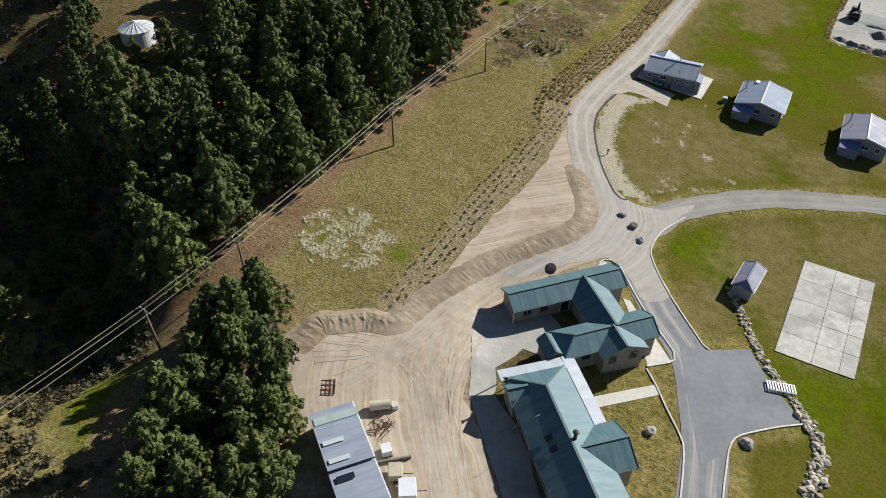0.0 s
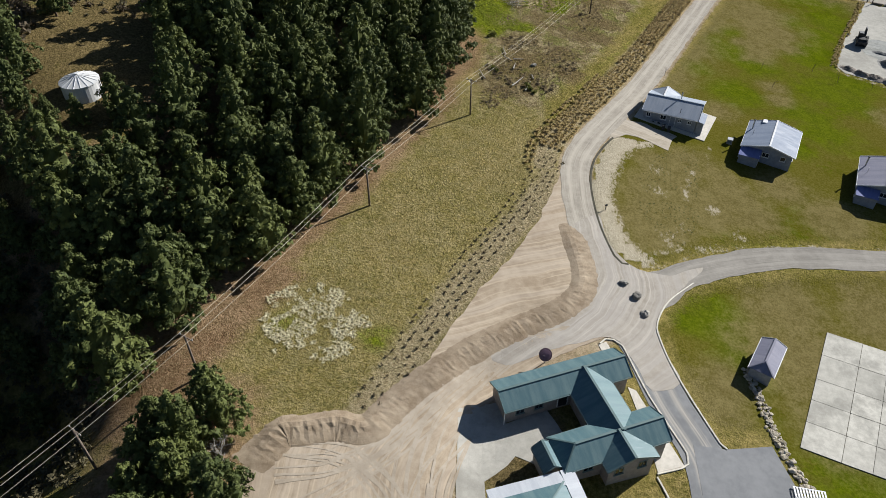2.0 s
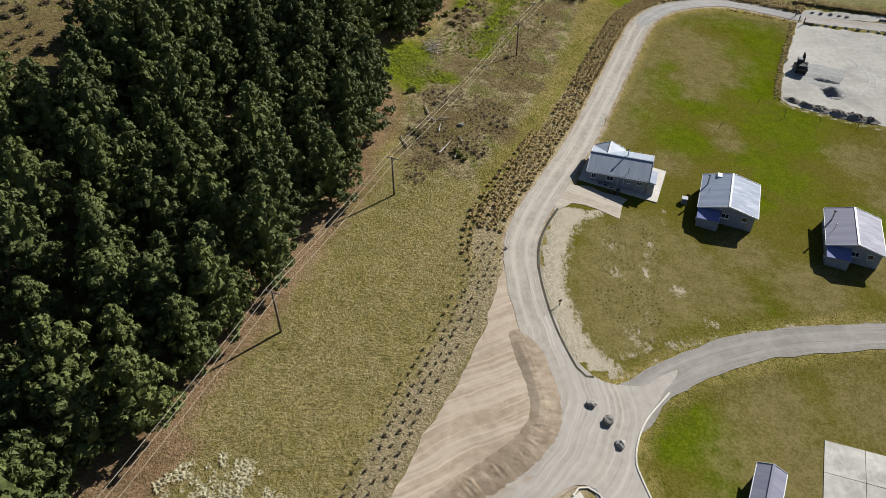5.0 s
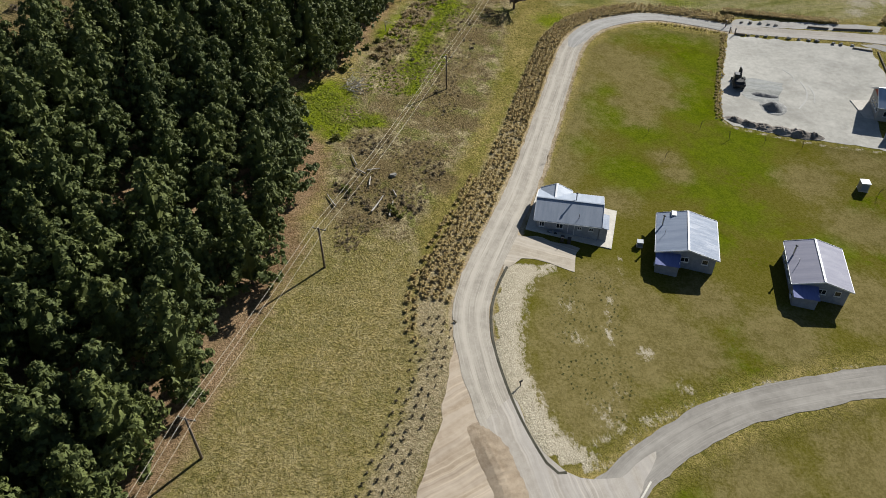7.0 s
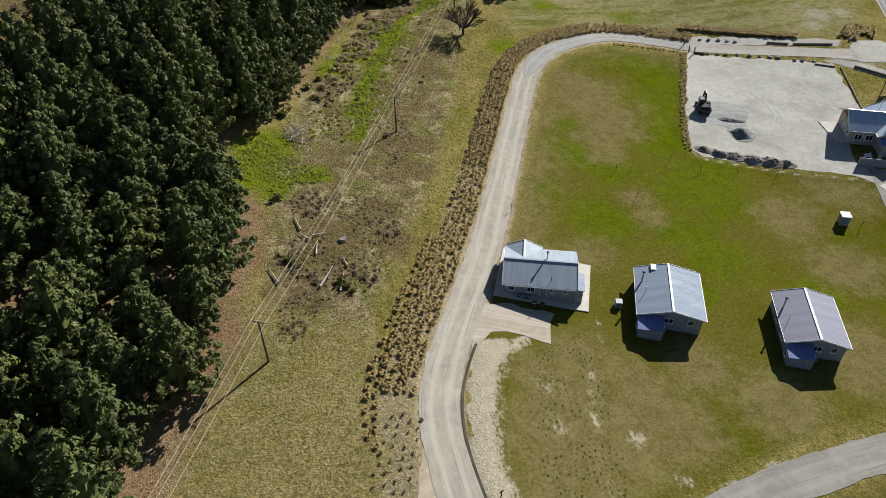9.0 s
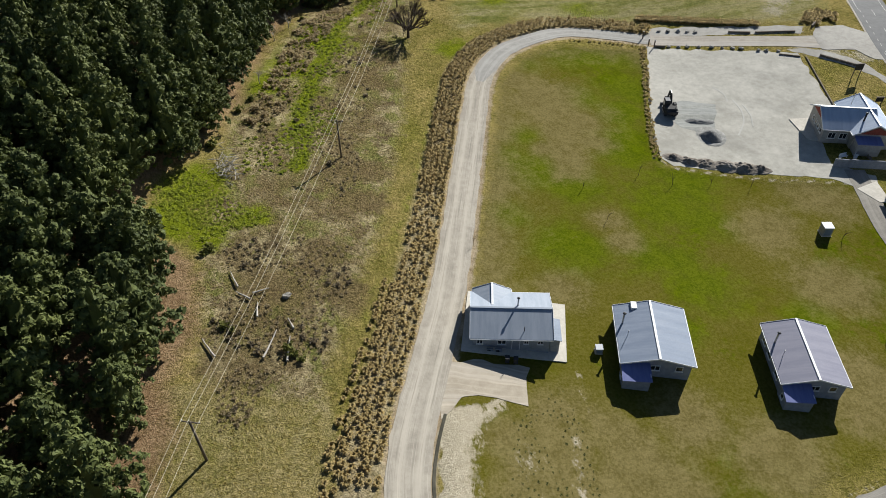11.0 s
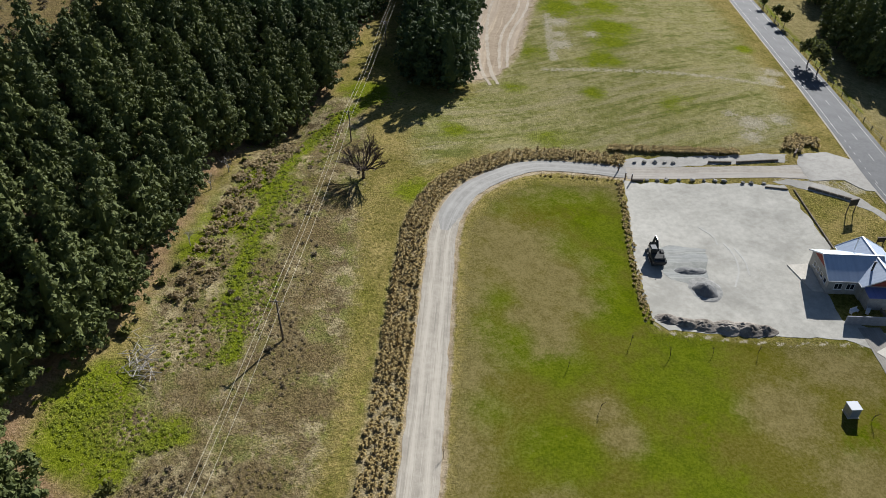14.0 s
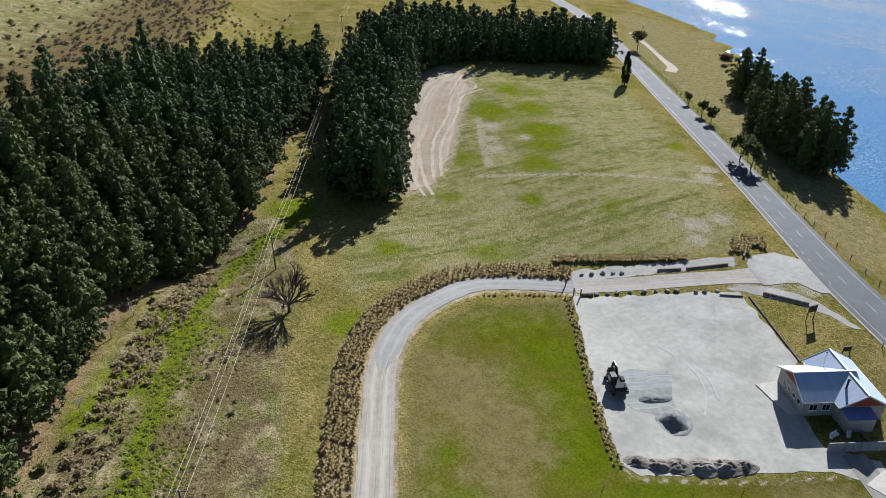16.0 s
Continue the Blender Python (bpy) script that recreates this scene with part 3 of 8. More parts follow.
# the lake
n = Nodes("lake_water", 0.04, spec=0.5)
facet = n.t.nodes.new("ShaderNodeVectorMath")
facet.operation = "SUBTRACT"
n.put(facet.inputs[0], n.voronoi(2.2, out="Color"))
facet.inputs[1].default_value = (0.5, 0.5, 0.5)
tilt = n.t.nodes.new("ShaderNodeVectorMath")
tilt.operation = "MULTIPLY_ADD"
n.put(tilt.inputs[0], facet.outputs[0])
paws = n.ramp(n.noise(0.02, 4, 0.6, stretch=(1.0, 0.5, 1)), 0.40, 0.60, 0.13, 0.30)
comb = n.t.nodes.new("ShaderNodeCombineXYZ")
n.put(comb.inputs[0], paws)
n.put(comb.inputs[1], paws)
n.put(tilt.inputs[1], comb.outputs[0])
tilt.inputs[2].default_value = (0, 0, 1)
unit = n.t.nodes.new("ShaderNodeVectorMath")
unit.operation = "NORMALIZE"
n.put(unit.inputs[0], tilt.outputs[0])
n.t.links.new(unit.outputs[0], n.b.inputs["Normal"])
n.b.inputs["IOR"].default_value = 1.2
M_WATER = n.done((0.100, 0.235, 0.420))
lx = axis_lines(150, 420, 30, 3500)
ly = axis_lines(100, 480, 30, 3500)
LX, LY = np.meshgrid(lx, ly)
me = raw("water", np.stack([LX.ravel(), LY.ravel(), np.full(LX.size, -16.0)], 1), [(r * len(lx) + c, r * len(lx) + c + 1, (r + 1) * len(lx) + c + 1, (r + 1) * len(lx) + c) for r in range(len(ly) - 1) for c in range(len(lx) - 1) if lx[c] > 120])
tagged(mesh_part("water", me, M_WATER), "blue lake water with small glittering ripples", "lake", kind="structure")


# ---- roads and paved areas ----
def ribbon(name, spine, width, up, material, label, category="road", ragged=0.0, cuts=8, step=0.8, thick=0.12):
    """A strip laid along a line on the ground, with sides that go down into it."""
    pts = catmull(spine, step) if len(spine) < 30 else [Vector(p) for p in spine]
    pts = catmull([tuple(p) for p in pts], step)
    verts, lane, across = [], [], []
    run = 0.0
    for i, p in enumerate(pts):
        a, b = pts[max(0, i - 1)], pts[min(len(pts) - 1, i + 1)]
        t = (b - a).normalized()
        nrm = Vector((-t.y, t.x))
        if i:
            run += (p - pts[i - 1]).length
        w = width(run) if callable(width) else width
        for k in range(-1, cuts + 2):
            s = min(max(k / cuts, 0), 1) * 2 - 1
            r = w / 2
            if ragged:
                r += ragged * (noise.noise((run * 0.35, 7.0 if s > 0 else 31.0, up * 50)) + 0.6 * noise.noise((run * 1.3, 3.0 if s > 0 else 17.0, 0)))
            q = p + nrm * (r * s)
            h = gz(q.x, q.y) + (up if 0 <= k <= cuts else up - thick)
            verts.append((q.x, q.y, h))
            lane.append((s * r, run, 0))
            across.append(s)
    m = cuts + 3
    faces = [(i * m + k, i * m + k + 1, (i + 1) * m + k + 1, (i + 1) * m + k) for i in range(len(pts) - 1) for k in range(m - 1)]
    faces = [f[::-1] for f in faces]
    me = raw(name, verts, faces)
    at = me.attributes.new("lane", "FLOAT_VECTOR", "POINT")
    at.data.foreach_set("vector", np.array(lane, np.float32).ravel())
    at = me.attributes.new("across", "FLOAT", "POINT")
    at.data.foreach_set("value", np.array(across, np.float32))
    ob = mesh_part(name, me, material)
    return tagged(ob, label, category, kind="structure")


def flow_coords(x, y, spine):
    """Offset to the side of a line, and the way along it."""
    best, off, way, run = np.full(x.shape, 1e9), np.zeros(x.shape), np.zeros(x.shape), 0.0
    for (ax, ay), (bx, by) in zip(spine[:-1], spine[1:]):
        dx, dy = bx - ax, by - ay
        L = math.hypot(dx, dy) + 1e-9
        t = np.clip(((x - ax) * dx + (y - ay) * dy) / (L * L), 0, 1)
        d = np.hypot(x - ax - t * dx, y - ay - t * dy)
        near = d < best
        best = np.where(near, d, best)
        off = np.where(near, d * np.sign((x - ax) * dy - (y - ay) * dx), off)
        way = np.where(near, run + t * L, way)
        run += L
    return np.stack([off, way, np.zeros_like(off)], 1)


def sheet(name, outline, up, material, label, category, step=1.2, ragged=0.0, thick=0.12, flow=None):
    """A paved area with the given outline, laid on the ground."""
    pts = []
    ring = [Vector(p) for p in outline]
    for a, b in zip(ring, ring[1:] + ring[:1]):
        k = max(1, int((b - a).length / step))
        for j in range(k):
            q = a.lerp(b, j / k)
            if ragged:
                q = q + Vector((noise.noise((q.x * 0.4, q.y * 0.4, 1.0)), noise.noise((q.x * 0.4, q.y * 0.4, 9.0)))) * ragged
            pts.append(q)
    bm = bmesh.new()
    vs = [bm.verts.new((p.x, p.y, 0)) for p in pts]
    es = [bm.edges.new((vs[i], vs[(i + 1) % len(vs)])) for i in range(len(vs))]
    bmesh.ops.triangle_fill(bm, use_beauty=True, edges=es)
    lo = Vector((min(p.x for p in pts), min(p.y for p in pts)))
    hi = Vector((max(p.x for p in pts), max(p.y for p in pts)))
    cell = max(1.5, step)
    for ax, span in ((0, hi.x - lo.x), (1, hi.y - lo.y)):
        for k in range(1, int(span / cell)):
            c = Vector((0, 0, 0))
            c[ax] = lo[ax] + k * cell
            nn = Vector((0, 0, 0))
            nn[ax] = 1
            bmesh.ops.bisect_plane(bm, geom=bm.verts[:] + bm.edges[:] + bm.faces[:], plane_co=c, plane_no=nn)
    for v in bm.verts:
        v.co.z = gz(v.co.x, v.co.y) + up
    bmesh.ops.recalc_face_normals(bm, faces=bm.faces)
    if sum(f.normal.z for f in bm.faces) < 0:
        bmesh.ops.reverse_faces(bm, faces=bm.faces)
    rim = [e for e in bm.edges if len(e.link_faces) == 1]
    ex = bmesh.ops.extrude_edge_only(bm, edges=rim)
    for v in ex["geom"]:
        if isinstance(v, bmesh.types.BMVert):
            v.co.z -= thick
    ob = part(name, bm, material)
    if flow:
        co = np.array([tuple(v.co) for v in ob.data.vertices])
        at = ob.data.attributes.new("lane", "FLOAT_VECTOR", "POINT")
        at.data.foreach_set("vector", flow_coords(co[:, 0], co[:, 1], flow).astype(np.float32).ravel())
    return tagged(ob, label, category, kind="structure")


ribbon("gravel_road", ROAD_SPINE, lambda s: 4.9 - 0.5 * min(1, max(0, (s - 110) / 40)), 0.06, M_GRAVEL, "pale compacted gravel road with wheel tracks", ragged=0.25)
ribbon("road_bend", [p for p in ROAD_SPINE if p[1] > 199], lambda s: 4.2 * min(1.0, 0.35 + s / 9), 0.068, M_BEND, "grey gravel bend of the road", ragged=0.3)
ribbon("access_road", ACCESS_SPINE, lambda s: 4.6 + 2.5 * max(0, (s - 32) / 12), 0.055, M_JUNCTION, "grey chip-seal access road beside the car park", ragged=0.1)
ribbon("loop_road", LOOP_SPINE, lambda s: 4.8 + 4.6 * max(0, 1 - s / 9), 0.05, M_LOOP, "grey chip-seal side road between lawns", ragged=0.3)
ribbon("driveway", DRIVE_SPINE, lambda s: 5.6 + 3.0 * max(0, 1 - s / 10), 0.045, M_SEAL, "dusty asphalt driveway with pale wheel tracks", ragged=0.03)
ribbon("yard_track", YARD_SPINE, lambda s: 6.0 + 3.0 * sst(25, 45, s), 0.05, M_DIRT, "bare earth track with many tyre marks", "track", ragged=0.8)
ribbon("main_road", MAIN_SPINE, 9.4, 0.08, M_MAIN, "worn grey asphalt main road with painted lines", ragged=0.05, step=3)
sheet("parking_pad", [(26.5, 63.9), (30.5, 63.9), (36.4, 65.2), (37.7, 60.3), (40.7, 54.2), (37.3, 53.2), (33.0, 51.5), (31.0, 50.4), (29.6, 48.4), (26, 46)], 0.06, M_PAD, "bare asphalt parking pad beside the driveway", "parking pad")
sheet("car_park", [(100.6, 206.6), (129.8, 192.4), (122.8, 173.2), (115, 169), (112, 163), (109.5, 158), (114, 152), (112, 149), (104, 156), (93, 160.5), (81, 166), (80.2, 168.5), (84, 178)], 0.035, M_LOT, "pale grey gravel car park", "car park", ragged=0.8, thick=0.05)
sheet("raked_gravel", [(90.6, 184.6), (95.6, 184.8), (101.4, 181.6), (98.8, 178), (95.8, 174.3), (92.4, 174.2), (89.6, 176.4)], 0.052, M_RAKED, "darker raked gravel beside the digger", "car park", ragged=0.9, flow=[(86, 183), (94, 180), (104, 176)])
sheet("yard", [(-23.5, 52), (-22.4, 55.6), (-18.8, 57.6), (-15.4, 59.2), (-11.4, 60.4), (-6.8, 65.4), (-1.6, 71.6), (4.2, 76.8), (10.6, 81.2), (15, 85), (18, 79.5), (15.6, 77.4), (3.0, 72), (-0.8, 66), (-1.6, 57), (-1.2, 51), (0.6, 46), (4, 36), (6, 10), (-12, 10), (-14, 36), (-19, 44)], 0.03, M_DIRT, "bare earth yard with tyre marks beside the shed", "yard", ragged=0.9, flow=[(26, 92)] + YARD_SPINE)
sheet("dirt_field", [(13.2, 113), (15.4, 101), (16.4, 91), (14.6, 87.0), (11.2, 83.4), (4.4, 79.0), (-1.6, 74.2), (-6.4, 69.2), (-2.4, 78.4), (1.4, 85.6), (5.2, 92), (9.6, 101.6)], 0.03, M_DIRT, "triangle of scraped bare earth beside the road", "bare ground", ragged=0.7, flow=[(-8, 80), (4, 86), (18, 92.5), (30, 96)])
JUNCTION = [(14.9, 101), (16.3, 94.5), (16.6, 89.6), (14.6, 85.6), (10.4, 81.2), (5.6, 77.6), (2.0, 74.2), (4.4, 72.4), (10, 75.4), (14.6, 77.4), (17.0, 78.6), (19.4, 78.2), (21.4, 73.6), (22.8, 71), (26.6, 72.6), (25.4, 78), (25.3, 83), (27.4, 87), (31.4, 91.6), (34, 95.4), (28.6, 92.6), (24, 92.8), (21.2, 95), (19.8, 99), (18.9, 104)]
sheet("junction", [tuple(v) for v in catmull(JUNCTION + JUNCTION[:1], 1.2)][:-1], 0.068, M_JUNCTION, "pale gravel where the roads meet", "road", ragged=0.35, flow=[(16.4, 112), (17.4, 98), (18.6, 90), (16, 84), (10, 78.6), (2, 72), (-6, 62)])

# tyre marks pressed into the yard
rk = random.Random(77)
WAYS = ([(15, 83.5), (6, 77), (-2, 69.5), (-9, 61), (-15, 56.5), (-20.5, 54.5)], [(14, 82), (4, 75), (-3.4, 67), (-6.6, 58), (-6, 48), (-3, 36), (-1, 26)], [(-20, 56.5), (-13, 56.5), (-8, 52), (-5, 43), (-2.6, 33)], [(13, 81.4), (4, 76), (-4, 66), (-11, 57), (-17, 51)], [(-1, 62), (-4, 55), (-4.4, 46), (-1, 34)])
for k in range(20):
    way = WAYS[k % 5]
    bow = rk.uniform(-1.7, 1.7)
    lean = rk.uniform(-1.0, 1.0)
    for gauge in (0.0, 1.6):
        pts = []
        for q, p in enumerate(way):
            u = q / (len(way) - 1)
            a, b = way[max(0, q - 1)], way[min(len(way) - 1, q + 1)]
            t = (Vector(b) - Vector(a)).normalized()
            c = Vector(p) + Vector((-t.y, t.x)) * (bow * math.sin(3.14 * u) + lean * u + gauge * 0.9)
            pts.append((c.x, c.y))
        cut = rk.choice((0, 0, 1)), rk.choice((0, 0, 1))
        ribbon("tyre_track", pts[cut[0]:len(pts) - cut[1]], rk.uniform(0.16, 0.3), 0.056 + 0.0006 * k, M_TRACK, "pale pressed tyre mark in bare earth", "tyre mark", 0.14, 2, 1.0, 0.012)
sheet("dirt_cutting", [(90, 264), (92, 280), (112, 316), (128, 338), (146, 350), (154, 345), (147, 328), (131, 305), (112, 278), (100, 264)], 0.05, M_CUT, "scraped earth cutting with curving wheel tracks", "bare ground", step=2.0, ragged=2.2, flow=[(96, 250), (98, 268), (110, 290), (130, 318), (146, 338), (160, 352)])
for pts, w in (([(95, 259), (97.5, 270), (105, 288), (117, 311), (133, 334), (149, 344)], 0.9), ([(97.2, 259), (99.8, 269), (107.4, 287), (119, 309.6), (135, 332), (150, 341)], 0.9), ([(102, 268), (113, 289), (127, 306), (138, 322), (149, 326), (151, 334), (142, 338)], 0.8), ([(104.4, 268), (115, 287.4), (129, 304), (140, 319.4), (151, 324)], 0.8)):
    ribbon("wheel_track", pts, w, 0.075, M_TRACK, "pale wheel track worn into scraped earth", "track", 0.35, 2, 2.0, 0.03)
for pts in ([(104.6, 187.5), (105.2, 184.4), (104.2, 181.6)], [(105.6, 181.8), (104.8, 178.0), (102.6, 174.2), (99, 171)], [(106.4, 179.8), (105.6, 176.2), (103.6, 172.6)]):
    ribbon("tyre_track", pts, 0.3, 0.062, M_SWEPT, "pale curved tyre mark on the car park", "tyre mark", 0.12, 2, 0.8, 0.02)
ribbon("side_lane", [(112, 155), (109.2, 148.6), (106.4, 142.5), (104.2, 136), (103, 126)], 3.6, 0.055, M_LOOP, "grey chip-seal lane beside the lawn", ragged=0.1)
ribbon("lakeside_track", [(290, 404), (282, 388), (273, 371), (262, 352), (254, 337), (247, 331)], lambda s: 2.6 + 2.2 * sst(55, 85, s), 0.06, M_TRACK, "pale dirt track on the lake bank", "track", ragged=0.5, step=2)


# ---- building kit ----
def roofing(name, a, b, rough=0.6, metal=0.0, rib=5.0, spec=0.28):
    """Long-run ribbed steel: ribs run down the slope (the local v axis)."""
    n = Nodes(name, rough, metal, spec)
    uv = n.t.nodes.new("ShaderNodeUVMap").outputs[0]
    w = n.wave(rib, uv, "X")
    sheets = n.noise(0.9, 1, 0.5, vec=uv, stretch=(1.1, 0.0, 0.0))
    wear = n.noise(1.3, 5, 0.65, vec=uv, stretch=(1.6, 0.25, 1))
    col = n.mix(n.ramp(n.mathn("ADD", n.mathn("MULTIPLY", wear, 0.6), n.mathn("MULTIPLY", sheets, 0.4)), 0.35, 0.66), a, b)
    # Painted shade in the troughs: colour drops where the rib wave is low.
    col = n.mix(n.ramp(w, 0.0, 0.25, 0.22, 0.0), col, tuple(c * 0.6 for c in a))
    n.bump(w, 0.1, 0.03)
    return n.done(col, n.ramp(wear, 0.3, 0.7, rough - 0.06, rough + 0.14))


def cladding(name, colour, board=0.18, vary=0.12):
    n = Nodes(name, 0.75, spec=0.3)
    s = n.t.nodes.new("ShaderNodeSeparateXYZ")
    n.t.links.new(n.local(), s.inputs[0])
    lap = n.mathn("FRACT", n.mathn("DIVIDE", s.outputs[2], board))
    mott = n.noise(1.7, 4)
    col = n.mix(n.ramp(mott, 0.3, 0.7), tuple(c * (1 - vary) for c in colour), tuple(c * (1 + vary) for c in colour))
    # Lap shade is painted in: each course darkens along its lower edge.
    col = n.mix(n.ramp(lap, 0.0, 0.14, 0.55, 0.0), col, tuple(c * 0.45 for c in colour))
    n.bump(lap, 0.4, 0.03)
    return n.done(col)


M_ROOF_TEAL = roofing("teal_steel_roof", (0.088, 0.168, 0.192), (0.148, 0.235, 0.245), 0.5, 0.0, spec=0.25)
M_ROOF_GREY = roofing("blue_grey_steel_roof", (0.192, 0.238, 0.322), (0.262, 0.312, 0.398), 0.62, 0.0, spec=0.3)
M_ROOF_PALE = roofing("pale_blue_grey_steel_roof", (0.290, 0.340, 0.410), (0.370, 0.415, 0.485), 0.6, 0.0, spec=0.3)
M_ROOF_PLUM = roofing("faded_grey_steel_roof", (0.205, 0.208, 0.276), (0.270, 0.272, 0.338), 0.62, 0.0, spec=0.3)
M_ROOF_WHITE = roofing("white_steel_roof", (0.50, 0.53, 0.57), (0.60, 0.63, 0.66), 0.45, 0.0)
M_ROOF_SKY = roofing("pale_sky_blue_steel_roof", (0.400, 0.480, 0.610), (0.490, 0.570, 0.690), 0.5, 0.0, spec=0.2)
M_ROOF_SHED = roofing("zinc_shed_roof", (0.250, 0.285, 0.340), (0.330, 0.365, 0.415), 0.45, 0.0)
# Porch roofs: the blue of sky-lit shade is put into plain roof colour.
M_ROOF_SKYTINT = roofing("sky_tinted_steel_roof", (0.150, 0.180, 0.390), (0.215, 0.245, 0.460), 0.5, 0.0, spec=0.15)
M_TRIM = plain("white_trim_paint", (0.74, 0.75, 0.76), 0.5, vary=0.08)
M_TRIM_TEAL = plain("teal_trim_paint", (0.12, 0.19, 0.19), 0.5, vary=0.1)
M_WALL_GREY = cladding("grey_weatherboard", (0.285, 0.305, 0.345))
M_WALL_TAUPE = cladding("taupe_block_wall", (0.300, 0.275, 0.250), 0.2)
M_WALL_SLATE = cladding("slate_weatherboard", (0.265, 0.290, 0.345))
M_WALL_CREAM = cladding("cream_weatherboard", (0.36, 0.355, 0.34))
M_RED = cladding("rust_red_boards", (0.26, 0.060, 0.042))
M_STEEL = plain("galvanised_steel", (0.42, 0.43, 0.44), 0.38, 0.85, 0.15)
M_DARK = plain("dark_rubber_or_paint", (0.022, 0.023, 0.026), 0.6, vary=0.3)
M_GLASS = Nodes("window_glass", 0.06, 0.0, 0.6).done((0.018, 0.024, 0.032))
M_TIMBER = gravel_material("weathered_timber", (0.150, 0.120, 0.090), (0.240, 0.205, 0.165), 0, 0.2)


def box_bm(x0, x1, y0, y1, z0, z1, bevel=0.0, bm=None):
    bm = bm or bmesh.new()
    vs = [bm.verts.new((x, y, z)) for z in (z0, z1) for x, y in ((x0, y0), (x1, y0), (x1, y1), (x0, y1))]
    fs = [bm.faces.new([vs[i] for i in q]) for q in ((3, 2, 1, 0), (4, 5, 6, 7), (0, 1, 5, 4), (1, 2, 6, 5), (2, 3, 7, 6), (3, 0, 4, 7))]
    if bevel:
        es = list({e for f in fs for e in f.edges})
        bmesh.ops.bevel(bm, geom=es, offset=bevel, segments=1, affect="EDGES")
    return bm


def tube_bm(a, b, r0, r1=None, seg=8, bm=None, caps=True):
    bm = bm or bmesh.new()
    a, b = Vector(a), Vector(b)
    r1 = r0 if r1 is None else r1
    q = (b - a).to_track_quat("Z", "Y")
    rings = []
    for c, r in ((a, r0), (b, r1)):
        rings.append([bm.verts.new(c + q @ Vector((r * math.cos(6.28319 * k / seg), r * math.sin(6.28319 * k / seg), 0))) for k in range(seg)])
    for k in range(seg):
        bm.faces.new((rings[0][k], rings[0][(k + 1) % seg], rings[1][(k + 1) % seg], rings[1][k]))
    if caps:
        bm.faces.new(rings[0][::-1])
        bm.faces.new(rings[1])
    return bm


def slab_part(name, corners, thick, material, parent, label=""):
    """A roof plane: corners anticlockwise from eave left; its own u, v in metres."""
    c = [Vector(p) for p in corners]
    nrm = (c[1] - c[0]).cross(c[-1] - c[0]).normalized()
    bm = bmesh.new()
    uvl = bm.loops.layers.uv.new("UVMap")
    top = [bm.verts.new(p) for p in c]
    low = [bm.verts.new(p - nrm * thick) for p in c]
    fs = [bm.faces.new(top), bm.faces.new(low[::-1])]
    m = len(c)
    for i in range(m):
        fs.append(bm.faces.new((top[i], low[i], low[(i + 1) % m], top[(i + 1) % m])))
    u = (c[1] - c[0]).normalized()
    v = nrm.cross(u)
    for f in fs:
        for lp in f.loops:
            d = lp.vert.co - c[0]
            lp[uvl].uv = (d.dot(u) + 50, d.dot(v) + 50)
    return part(name, bm, material, parent, label)


def beam(name, a, b, w, h, material, parent, label=""):
    """A straight bar of rectangular section between two points."""
    a, b = Vector(a), Vector(b)
    q = (b - a).to_track_quat("X", "Z")
    bm = box_bm(0, (b - a).length, -w / 2, w / 2, -h / 2, h / 2, min(w, h) * 0.15)
    bmesh.ops.transform(bm, matrix=Matrix.Translation(a) @ q.to_matrix().to_4x4(), verts=bm.verts)
    return part(name, bm, material, parent, label)


